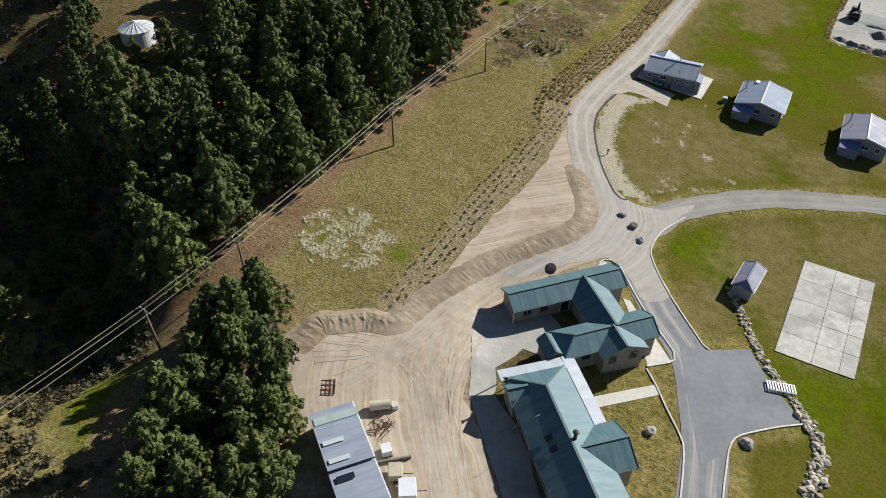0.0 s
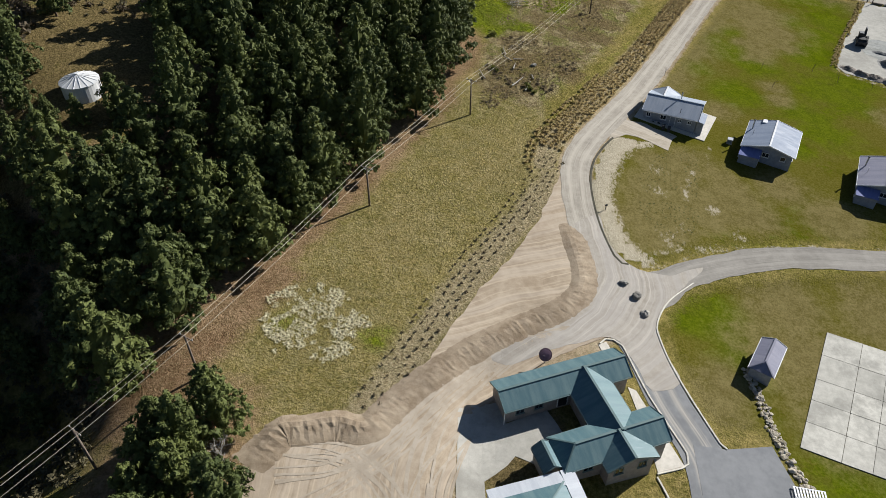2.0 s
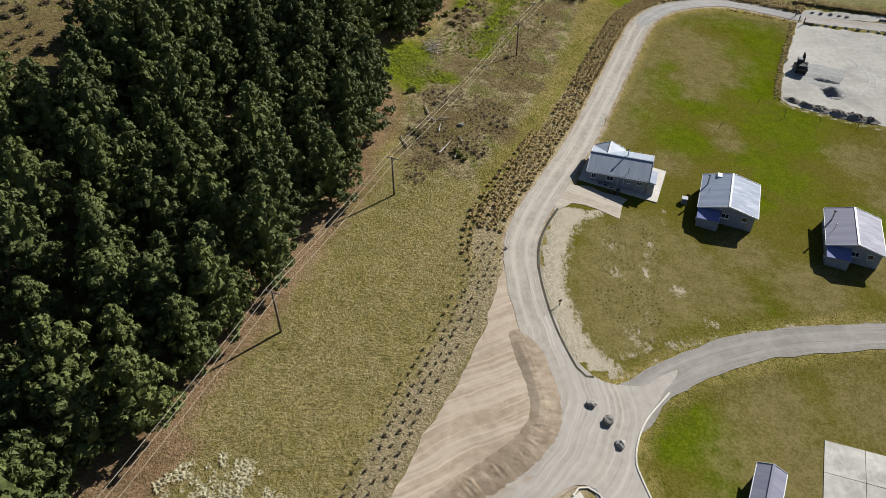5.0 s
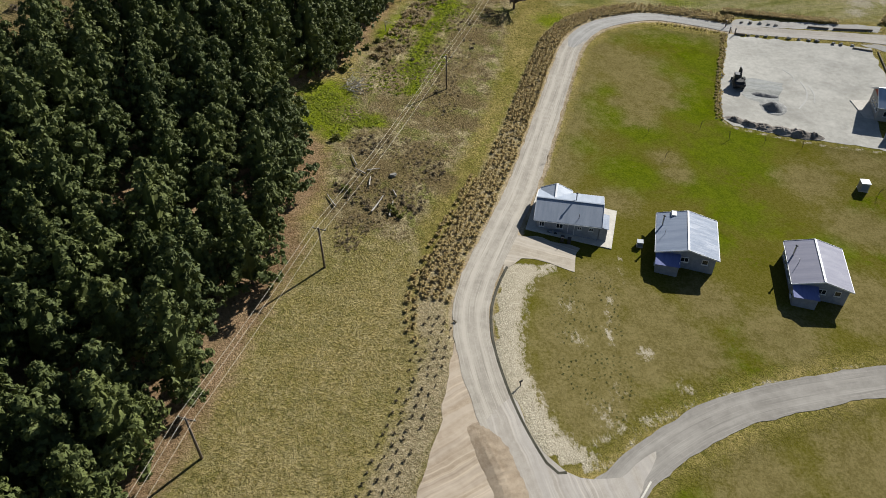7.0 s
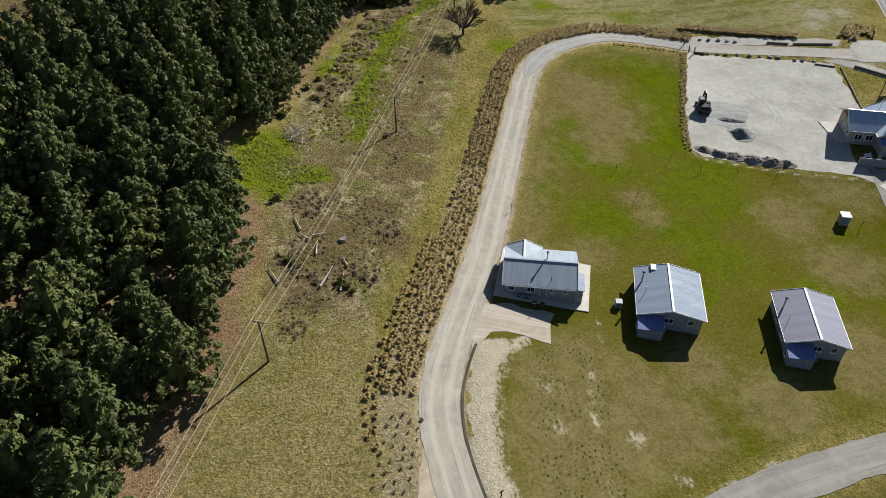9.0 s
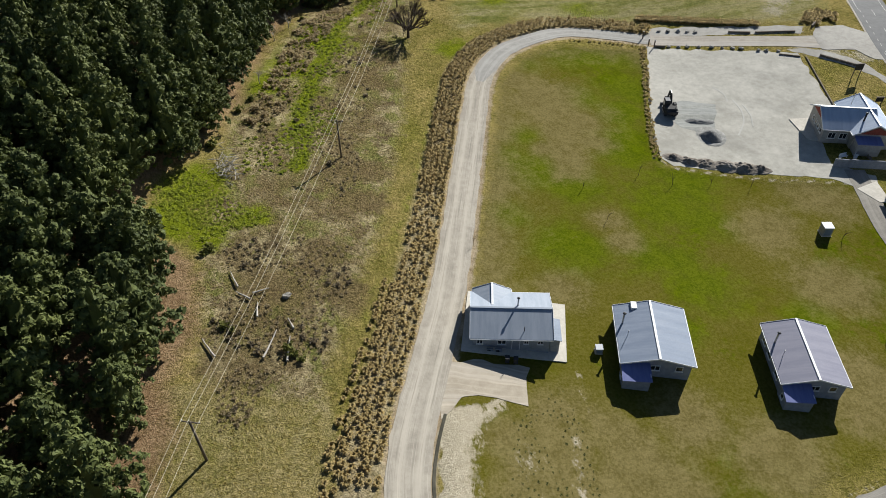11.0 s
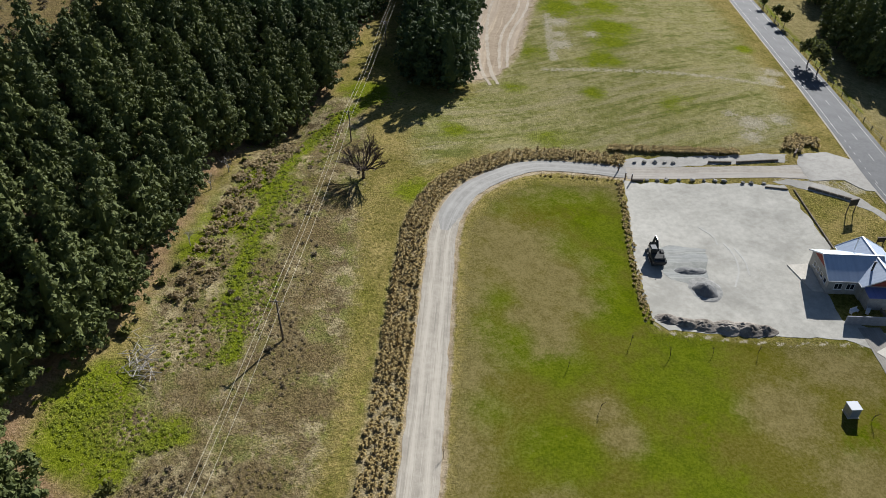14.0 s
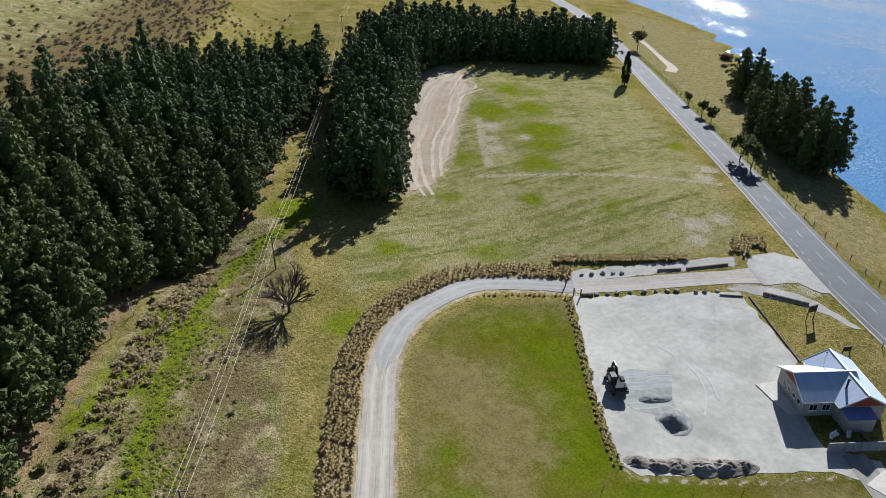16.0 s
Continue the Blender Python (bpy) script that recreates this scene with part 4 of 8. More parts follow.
def gable_block(house, cx, cy, turn, length, width, eave, ridge, roof, wall, trim, over=0.4, ends=("gable", "gable"), base=-2.0, cap=None, wall_gable=None):
    """Walls and roof of one gabled or hipped block, its ridge along local x after turning."""
    m = pose(cx, cy, 0, 0, 0, turn)
    T = lambda x, y, z: tuple(m @ Vector((x, y, z)))
    hl, hw = length / 2 - over, width / 2 - over
    pitch = (ridge - eave) / (width / 2)
    wall_top = eave + pitch * over - 0.09
    bm = bmesh.new()
    lo = [bm.verts.new(T(x, y, base)) for x, y in ((-hl, -hw), (hl, -hw), (hl, hw), (-hl, hw))]
    hi = [bm.verts.new(T(x, y, wall_top)) for x, y in ((-hl, -hw), (hl, -hw), (hl, hw), (-hl, hw))]
    pk = [bm.verts.new(T(x, 0, ridge - 0.1)) if e == "gable" else None for x, e in ((-hl, ends[0]), (hl, ends[1]))]
    bm.faces.new((lo[0], lo[1], hi[1], hi[0]))
    bm.faces.new((lo[2], lo[3], hi[3], hi[2]))
    bm.faces.new([v for v in (lo[1], lo[2], hi[2], pk[1], hi[1]) if v])
    bm.faces.new([v for v in (lo[3], lo[0], hi[0], pk[0], hi[3]) if v])
    part("wall", bm, wall, house)
    L, W = length / 2, width / 2
    inset = [0 if e == "gable" else W * 0.95 for e in ends]
    r0, r1 = -L + inset[0], L - inset[1]
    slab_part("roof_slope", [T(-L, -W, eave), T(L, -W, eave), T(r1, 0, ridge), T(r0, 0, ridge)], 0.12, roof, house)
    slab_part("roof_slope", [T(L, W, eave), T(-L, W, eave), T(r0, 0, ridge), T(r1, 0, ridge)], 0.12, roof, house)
    for s, e, r in ((-1, ends[0], r0), (1, ends[1], r1)):
        if e == "hip":
            slab_part("roof_hip", [T(s * L, s * -W, eave), T(s * L, s * W, eave), T(r, 0, ridge)], 0.12, roof, house)
            for y in (-W, W):
                beam("hip_cap", T(s * L, y, eave + 0.03), T(r, 0, ridge + 0.03), 0.2, 0.06, cap or trim, house)
        else:
            for y in (-W, W):
                beam("barge_board", T(s * (L + 0.02), y, eave - 0.05), T(s * (L + 0.02), 0, ridge - 0.05), 0.05, 0.22, trim, house)
    beam("ridge_cap", T(r0, 0, ridge + 0.02), T(r1, 0, ridge + 0.02), 0.3, 0.07, cap or trim, house)
    for y in (-W - 0.05, W + 0.05):
        beam("gutter", T(-L + 0.02, y, eave - 0.1), T(L - 0.02, y, eave - 0.1), 0.12, 0.12, trim, house)


def window_part(house, x, y, z, turn, w, h, panes=2, material=None):
    """A framed window on a wall; turn is the way it faces, 0 for local -y."""
    m = pose(x, y, z, 0, 0, turn)
    bm = bmesh.new()
    f = 0.07
    box_bm(-w / 2, w / 2, -0.05, 0.03, -h / 2, -h / 2 + f, bm=bm)
    box_bm(-w / 2, w / 2, -0.05, 0.03, h / 2 - f, h / 2, bm=bm)
    for k in range(panes + 1):
        c = -w / 2 + f / 2 + k * (w - f) / panes
        box_bm(c - f / 2, c + f / 2, -0.045, 0.03, -h / 2 + f, h / 2 - f, bm=bm)
    bmesh.ops.transform(bm, matrix=m, verts=bm.verts)
    win = part("window", bm, material or M_TRIM, house)
    for k in range(panes):
        a = -w / 2 + f + k * (w - f) / panes
        bm = box_bm(a, a + (w - f) / panes - f, -0.02, 0.02, -h / 2 + f, h / 2 - f)
        bmesh.ops.transform(bm, matrix=m, verts=bm.verts)
        part("pane", bm, M_GLASS, win)
    bm = box_bm(-w / 2 - 0.06, w / 2 + 0.06, -0.14, 0.0, -h / 2 - 0.07, -h / 2)
    bmesh.ops.transform(bm, matrix=m, verts=bm.verts)
    part("sill", bm, material or M_TRIM, win)


def door_part(house, x, y, z, turn, w=0.9, h=2.05, colour=None):
    m = pose(x, y, z, 0, 0, turn)
    bm = bmesh.new()
    box_bm(-w / 2 - 0.08, -w / 2, -0.06, 0.03, 0, h + 0.08, bm=bm)
    box_bm(w / 2, w / 2 + 0.08, -0.06, 0.03, 0, h + 0.08, bm=bm)
    box_bm(-w / 2, w / 2, -0.06, 0.03, h, h + 0.08, bm=bm)
    bmesh.ops.transform(bm, matrix=m, verts=bm.verts)
    d = part("door", bm, M_TRIM, house)
    bm = box_bm(-w / 2, w / 2, -0.03, 0.03, 0.02, h, 0.01)
    bmesh.ops.transform(bm, matrix=m, verts=bm.verts)
    part("leaf", bm, colour or M_WALL_SLATE, d)
    bm = box_bm(w / 2 - 0.12, w / 2 - 0.07, -0.09, -0.03, 0.95, 1.1, 0.01)
    bmesh.ops.transform(bm, matrix=m, verts=bm.verts)
    part("handle", bm, M_STEEL, d)


def flue(house, x, y, z0, z1, r=0.11, material=None):
    bm = tube_bm((x, y, z0), (x, y, z1), r, r, 12)
    f = part("flue", bm, material or M_STEEL, house)
    bm = tube_bm((x, y, z1 + 0.05), (x, y, z1 + 0.16), r * 1.9, r * 0.6, 12)
    tube_bm((x, y, z1 - 0.02), (x, y, z1 + 0.06), r * 0.7, r * 0.7, 8, bm)
    part("cowl", bm, M_DARK, f)


# ---- cottages ----
def cottage_long():
    cx, cy, a = 36.9, 138.1, -21.5
    z = gz(cx, cy) + 0.1
    h = thing("cottage", pose(cx, cy, z, 0, 0, a), "long grey cottage with blue-grey steel roof on a concrete slab", "house", "cottages on the lawn")
    gable_block(h, 0, -0.1, 0, 10.6, 8.2, 2.5, 3.92, M_ROOF_PALE, M_WALL_GREY, M_TRIM, 0.4, cap=M_ROOF_PALE)
    gable_block(h, -2.4, 2.6, 90, 4.0, 5.2, 2.5, 3.65, M_ROOF_PALE, M_WALL_GREY, M_TRIM, 0.3, cap=M_TRIM)
    # lean-to at the east end
    part("lean_to", box_bm(5.0, 6.2, -3.6, -0.4, -1.5, 1.95), M_WALL_GREY, h)
    slab_part("lean_to_roof", [(6.4, -3.9, 2.0), (6.4, -0.2, 2.0), (4.9, -0.2, 2.35), (4.9, -3.9, 2.35)], 0.08, M_ROOF_GREY, h)
    for x, w in ((-4.0, 0.8), (-1.2, 1.1), (1.9, 0.6), (3.7, 0.7)):
        window_part(h, x, -3.82, 1.55, 0, w, 0.9 if w > 0.7 else 0.6)
    door_part(h, 0.6, -3.82, 0.1, 0)
    window_part(h, -2.4, 4.92, 1.5, 180, 1.8, 1.3, 3)
    window_part(h, -4.92, -1.0, 1.5, -90, 1.4, 1.1)
    door_part(h, 4.92, 1.6, 0.1, 90)
    flue(h, 0.9, 0.55, 3.6, 5.0)
    part("vent_pipe", tube_bm((1.6, -3.1, 2.6), (1.6, -3.1, 3.7), 0.05), M_DARK, h)
    s = sheet("cottage_slab", [tuple((pose(cx, cy, 0, 0, 0, a) @ Vector((x, y, 0))).xy) for x, y in ((-6.4, -5.0), (7.2, -5.0), (7.9, 5.2), (-5.6, 5.9))], 0.14, M_PATH, "pale concrete slab around the long cottage", "slab", thick=0.6)
    return h


def cottage(cx, cy, a, width, length, roof, label, dish):
    z = gz(cx, cy) + 0.25
    h = thing("cottage", pose(cx, cy, z, 0, 0, a), label, "house", "cottages on the lawn")
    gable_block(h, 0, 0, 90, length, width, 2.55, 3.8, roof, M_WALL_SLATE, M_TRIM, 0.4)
    W, L = width / 2, length / 2
    x0, x1, y0, y1 = -W + 0.25, -W + 3.6, -L - 2.1, -L + 0.38
    part("porch", box_bm(x0, x1, y0, y1, -2.0, 2.02, 0.02), M_WALL_SLATE, h)
    slab_part("porch_roof", [(x0 - 0.15, y0 - 0.2, 2.06), (x1 + 0.15, y0 - 0.2, 2.06), (x1 + 0.15, y1, 2.46), (x0 - 0.15, y1, 2.46)], 0.08, M_ROOF_SKYTINT, h, "steel porch roof coloured blue for sky-lit shade")
    window_part(h, -W + 4.5, -L + 0.37, 1.6, 0, 1.2, 0.9)
    window_part(h, W - 1.9, -L + 0.37, 1.6, 0, 0.9, 0.9, 1)
    window_part(h, x0 - 0.03, (y0 + y1) / 2, 1.3, -90, 0.7, 0.8, 1)
    for y in (-2.6, 0.6, 2.9):
        window_part(h, -W + 0.37, y, 1.5, -90, 1.3, 1.0)
        window_part(h, W - 0.37, y, 1.5, 90, 1.5, 1.2)
    door_part(h, x1 + 0.02, y0 + 1.0, 0.1, 90)
    window_part(h, 0.5, L - 0.37, 1.5, 180, 2.0, 1.2, 3)
    flue(h, -W + 0.9, 1.6, 2.4, 4.6, 0.13)
    part("vent_pipe", tube_bm((-W + 1.3, -0.6, 2.7), (-W + 1.3, -0.6, 3.9), 0.04), M_STEEL, h)
    if dish:
        part("roof_vent", box_bm(-W + 2.2, -W + 3.0, L - 1.2, L + 0.1, 3.0, 3.42, 0.05), M_TRIM, h)
    return h


cottage_long()
cottage(53.6, 130.0, -23.9, 9.4, 9.9, M_ROOF_GREY, "slate cottage with blue-grey steel roof and white ridge", True)
cottage(71.5, 121.8, -23.4, 8.6, 10.1, M_ROOF_PLUM, "slate cottage with faded plum-grey steel roof", False)

cottage(115.0, 143.0, -24, 8.6, 9.4, M_ROOF_GREY, "slate cottage with blue-grey roof beside the lane", False)
sheet("lane_apron", [(108.6, 150.6), (113.2, 151.0), (111.4, 145.6), (109.6, 146.4)], 0.1, M_PATH, "pale concrete apron by the lane", "slab")
MARK = (20.4, 105.8)
t = thing("marker_post", pose(*MARK, gz(*MARK), 0, 0, 20), "short dark marker post beside the road ditch", "post")
part("shaft", tube_bm((0, 0, -0.3), (0, 0, 1.1), 0.07, 0.06, 8), M_DARK, t)
part("plate", box_bm(-0.25, 0.25, -0.03, 0.03, 0.75, 1.05, 0.01), M_DARK, t)
for k, px in enumerate((-2.7, -1.6)):
    base = pose(36.9, 138.1, gz(36.9, 138.1) + 0.1, 0, 0, -21.5) @ pose(px, -4.35, 0.1)
    t = thing("heat_pump", base, "grey heat pump unit standing by the cottage wall", "heat pump", "heat pumps by the cottage")
    part("body", box_bm(-0.42, 0.42, -0.17, 0.17, 0.06, 0.72, 0.03), M_WALL_GREY, t)
    part("fan_grille", tube_bm((-0.1, -0.17, 0.4), (-0.1, -0.2, 0.4), 0.26, 0.25, 18), M_DARK, t)
    for s in (-0.3, 0.3):
        part("foot", box_bm(s - 0.05, s + 0.05, -0.18, 0.18, 0.0, 0.06), M_DARK, t)
for bx, by in ((34.2, 132.7), (35.2, 132.3)):
    t = thing("wheelie_bin", pose(bx, by, gz(bx, by) + 0.14, 0, 0, -21.5), "dark plastic wheelie bin by the cottage wall", "bin", "bins by the cottage")
    part("body", box_bm(-0.27, 0.27, -0.3, 0.3, 0.06, 0.95, 0.05), M_DARK, t)
    part("lid", box_bm(-0.3, 0.3, -0.34, 0.32, 0.95, 1.02, 0.02), M_DARK, t)
    for s in (-0.2, 0.2):
        part("wheel", tube_bm((s - 0.04, 0.28, 0.1), (s + 0.04, 0.28, 0.1), 0.1, 0.1, 10), M_DARK, t)


# ---- the green-roofed lodge and hall ----
def lodge():
    ox, oy, a = 12, 62, 22.3
    h = thing("lodge", pose(ox, oy, -0.1, 0, 0, a), "taupe lodge with steep teal steel roofs round a court", "building")
    k = dict(roof=M_ROOF_TEAL, wall=M_WALL_TAUPE, trim=M_TRIM_TEAL)
    gable_block(h, 1.6, 6.85, 0, 16.6, 4.7, 2.6, 3.8, over=0.35, **k)
    gable_block(h, 4.4, 2.2, 90, 9.4, 5.4, 2.6, 3.95, over=0.35, **k)
    gable_block(h, 3.0, -2.35, 0, 13.2, 4.7, 2.6, 3.82, over=0.35, ends=("hip", "gable"), **k)
    gable_block(h, 4.0, -4.2, 90, 3.8, 6.2, 2.6, 3.95, over=0.35, **k)
    gable_block(h, -4.4, -2.2, 90, 3.4, 2.4, 2.4, 3.3, over=0.25, **k)
    for x in (-4.6, -2.2):
        window_part(h, x, 4.82, 1.6, 0, 1.1, 0.9, material=M_TRIM_TEAL)
    door_part(h, 0.9, 4.82, 0.3, 0, 1.2, colour=M_DARK)
    for x in (-0.5, ):
        window_part(h, x, -4.38, 1.6, 0, 1.2, 0.9, material=M_TRIM_TEAL)
    for x in (2.5, 5.4):
        window_part(h, x, -5.77, 1.6, 0, 1.1, 1.1, material=M_TRIM_TEAL)
    for y in (0.6, 2.8):
        window_part(h, 6.78, y, 1.5, 90, 1.4, 1.1, material=M_TRIM_TEAL)
    window_part(h, 9.58, 6.85, 1.6, 90, 1.3, 1.0, material=M_TRIM_TEAL)
    window_part(h, 9.28, -2.3, 1.6, 90, 1.3, 1.0, material=M_TRIM_TEAL)
    part("porch_post", tube_bm((-6.6, 4.7, -1), (-6.6, 4.7, 2.5), 0.07), M_TRIM, h)
    return h


def hall():
    ox, oy, a = 9, 46, 19.3
    h = thing("hall", pose(ox, oy, -0.2, 0, 0, a), "large hall with steep teal steel roof and white verandah roofs", "building")
    k = dict(roof=M_ROOF_TEAL, wall=M_WALL_TAUPE, trim=M_TRIM_TEAL)
    gable_block(h, 0.4, -2.6, 90, 22.0, 7.8, 2.8, 4.75, over=0.4, ends=("gable", "hip"), **k)
    gable_block(h, 3.8, -3.55, 0, 6.0, 6.1, 2.8, 4.3, over=0.35, **k)
    gable_block(h, -2.6, 5.9, 0, 2.6, 3.4, 2.75, 3.9, over=0.3, **k)
    slab_part("verandah_roof", [(-3.9, 7.9, 2.9), (4.35, 7.9, 2.9), (4.35, 9.7, 2.7), (-3.9, 9.7, 2.7)], 0.1, M_ROOF_WHITE, h, "white steel verandah roof")
    slab_part("verandah_roof", [(5.95, -0.5, 2.62), (5.95, 9.7, 2.62), (4.4, 9.7, 2.8), (4.4, -0.5, 2.8)], 0.1, M_ROOF_WHITE, h, "white steel verandah roof")
    for x, y in ((-3.7, 9.5), (-1, 9.5), (1.7, 9.5), (4.3, 9.5), (5.8, 9.5), (5.8, 6.2), (5.8, 3.0), (5.8, 0)):
        part("verandah_post", box_bm(x - 0.06, x + 0.06, y - 0.06, y + 0.06, -1.5, 2.58), M_TRIM, h)
    for y in (-9, -7.6):
        part("skylight", box_bm(-0.45, 0.45, -0.35, 0.35, 0, 0.08, 0.02), M_GLASS, h).matrix_local = pose(-1.55, y + 6.2, 3.86, 0, -26.6, 0)
    flue(h, 0.9, -2.6, 4.2, 5.7, 0.2, M_DARK)
    flue(h, -3.5, 7.2, 2.5, 4.0, 0.13, M_DARK)
    part("aerial", tube_bm((-2.0, 1.0, 3.5), (-2.0, 1.0, 4.8), 0.02), M_TRIM, h)
    beam("aerial_arm", (-2.3, 1.0, 4.75), (-1.7, 1.1, 4.75), 0.03, 0.03, M_TRIM, h)
    for y in (-8, -5, -1.5, 2.5):
        window_part(h, -3.13, y, 1.6, -90, 1.5, 1.1, material=M_TRIM_TEAL)
    for y in (2, 4.5, 7):
        window_part(h, 3.93, y, 1.4, 90, 1.6, 1.5, material=M_TRIM_TEAL)
    window_part(h, 6.47, -3.5, 1.5, 90, 2.2, 1.3, 3, material=M_TRIM_TEAL)
    return h


lodge()
hall()


def shed():
    ox, oy, a = -14.3, 41.6, -62.0
    z = gz(ox, oy) - 0.2
    h = thing("shed", pose(ox, oy, z, 0, 0, a), "long zinc-roofed shed with white skylight strips", "shed")
    W = 2.5
    for x0, x1, e, s in ((-4.2, 3.4, 3.0, 3.3), (3.4, 12.5, 2.6, 2.9)):
        part("wall", box_bm(x0 + 0.1, x1 - 0.1, -W + 0.2, W - 0.2, -1.5, e - 0.15), M_WALL_CREAM, h)
        slab_part("roof_slope", [(x0, -W, s), (x1, -W, s), (x1, W, e), (x0, W, e)], 0.1, M_ROOF_SHED, h)
        beam("gutter", (x0, W + 0.06, e - 0.1), (x1, W + 0.06, e - 0.1), 0.14, 0.14, M_TRIM, h)
    for x in (-0.1, 2.2):
        part("skylight", box_bm(x, x + 0.55, -2.3, 0.0, 3.20, 3.24), M_ROOF_WHITE, h, "white translucent roof strip").matrix_local = pose(0, 0, 0.06, -3.4, 0, 0)
    part("roof_band", box_bm(-3.3, -2.3, -2.45, 2.45, 3.2, 3.23), plain("pale_sheet", (0.42, 0.50, 0.47), 0.4, 0.2), h, "pale green roof sheet").matrix_local = pose(0, 0, 0.0, -3.4, 0, 0)
    part("solar_panel", box_bm(4.2, 4.9, -2.1, -0.2, 2.86, 2.92), M_GLASS, h, "dark blue solar panel").matrix_local = pose(0, 0, 0.04, -3.4, 0, 0)
    part("roller_door", box_bm(-3.4, -0.6, W - 0.2, W - 0.14, -0.2, 2.4), M_ROOF_WHITE, h)
    part("roller_door", box_bm(0.2, 2.9, W - 0.2, W - 0.14, -0.2, 2.4), M_ROOF_WHITE, h)


shed()


def hut():
    h = thing("garden_hut", pose(38.6, 77.4, gz(38.6, 77.4), 0, 0, 59), "small grey hut with hipped steel roof", "hut")
    gable_block(h, 0, 0, 0, 6.2, 3.2, 2.1, 2.8, M_ROOF_PLUM, M_WALL_GREY, M_TRIM, 0.25, ("hip", "gable"), cap=M_ROOF_PLUM)
    door_part(h, 0.4, -1.33, 0, 0)
    window_part(h, -1.4, -1.33, 1.3, 0, 0.9, 0.8)


hut()


def office():
    h = thing("visitor_building", pose(118, 165, gz(114, 166) + 0.1, 0, 0, -26), "white-roofed building with rust-red gables beside the car park", "building")
    k = dict(roof=M_ROOF_SKY, wall=M_WALL_CREAM, trim=M_TRIM)
    gable_block(h, -0.6, 0.25, 0, 10.0, 8.8, 3.0, 5.3, over=0.5, **k)
    gable_block(h, 3.3, 0.2, 90, 11.6, 8.0, 3.0, 5.2, over=0.5, **k)
    for x, y, t, w in ((-5.11, 0.25, -90, 6.6), (3.3, -5.62, 0, 5.8)):
        bm = bmesh.new()
        m = pose(x, y, 3.3, 0, 0, t)
        vs = [bm.verts.new(m @ Vector(p)) for p in ((-w / 2, 0, 0), (w / 2, 0, 0), (0, 0, w * 0.26), (-w / 2, 0.04, 0), (w / 2, 0.04, 0), (0, 0.04, w * 0.26))]
        for q in ((0, 1, 2), (5, 4, 3), (0, 3, 4, 1), (1, 4, 5, 2), (2, 5, 3, 0)):
            bm.faces.new([vs[i] for i in q])
        part("gable_panel", bm, M_RED, h, "rust-red boarded gable")
    part("porch", box_bm(0.0, 4.2, -7.4, -5.0, -1.0, 2.3), M_WALL_CREAM, h)
    slab_part("porch_roof", [(-0.2, -7.6, 2.35), (4.4, -7.6, 2.35), (4.4, -5.0, 2.7), (-0.2, -5.0, 2.7)], 0.08, M_ROOF_SKYTINT, h, "steel porch roof coloured blue for sky-lit shade")
    for y in (-2.4, -0.9, 0.6, 2.1):
        window_part(h, -5.12, y, 1.7, -90, 0.9, 0.9, 1)
    for x in (-3.4, -1.4):
        window_part(h, x, -3.67, 1.5, 0, 1.3, 1.2)
    part("solar_panel", box_bm(4.2, 6.0, 1.5, 3.5, 0, 0.08), M_GLASS, h, "dark blue solar panel").matrix_local = pose(1.0, 1.0, 4.3, 0, 30, 0)
    flue(h, 1.6, -2.6, 4.2, 5.9, 0.16, M_DARK)
    flue(h, 1.2, 3.4, 4.2, 6.4, 0.1)
    sheet("porch_slab", [(111.6, 172.2), (115.2, 171.0), (112.2, 164.2), (110.4, 165.2)], 0.16, M_PATH, "pale concrete apron by the visitor building", "slab")


office()


# ---- paths, kerbs and slabs ----
M_JOINT = gravel_material("dark_slab_joint", (0.050, 0.048, 0.034), (0.120, 0.112, 0.085))


def kerb(name, pts, label, w=0.22, h=0.16, material=None, step=1.0):
    """A raised edging that follows a line on the ground."""
    line = catmull(pts, step)
    verts, faces = [], []
    for i, p in enumerate(line):
        t = (line[min(i + 1, len(line) - 1)] - line[max(i - 1, 0)]).normalized()
        n2 = Vector((-t.y, t.x))
        z = gz(p.x, p.y)
        for s, up in ((-0.5, -0.15), (-0.5, h - 0.02), (-0.4, h), (0.4, h), (0.5, h - 0.02), (0.5, -0.15)):
            q = p + n2 * (w * s)
            verts.append((q.x, q.y, z + up))
    for i in range(len(line) - 1):
        for k in range(5):
            faces.append((i * 6 + k, (i + 1) * 6 + k, (i + 1) * 6 + k + 1, i * 6 + k + 1))
    faces.append(tuple(range(6)))
    faces.append(tuple(range(len(verts) - 1, len(verts) - 7, -1)))
    return tagged(mesh_part(name, raw(name, verts, faces), material or M_KERB), label, "kerb", kind="structure")


kerb("kerb_island", [(16.7, 77.4), (17.5, 78.3), (18.6, 78.4), (19.7, 77.6), (22.1, 70.2), (25.5, 62.6), (25.4, 61.2), (24.6, 60.6), (21.5, 59.4)], "pale concrete kerb round the lodge verge")
kerb("kerb_drive_east", [(32.0, 91.6), (27.5, 87.0), (25.2, 82.6), (25.1, 79.5), (26.5, 73.5), (29.9, 64.6), (30.6, 63.9)], "pale concrete kerb between driveway and lawn")
kerb("kerb_drive_west", [(21.4, 59.0), (22.3, 56.6), (23.2, 53.2), (24.3, 49.6), (24.3, 47.3), (23, 41.7), (20.5, 33), (18, 24)], "pale concrete kerb beside the hall lawn")
kerb("kerb_pad", [(40.5, 54.1), (37.3, 53.2), (33.3, 51.7), (31.2, 50.6), (30.0, 48.8), (29.0, 45.8), (28.0, 42.6), (26, 34), (23.5, 26)], "pale concrete kerb curving off the parking pad")
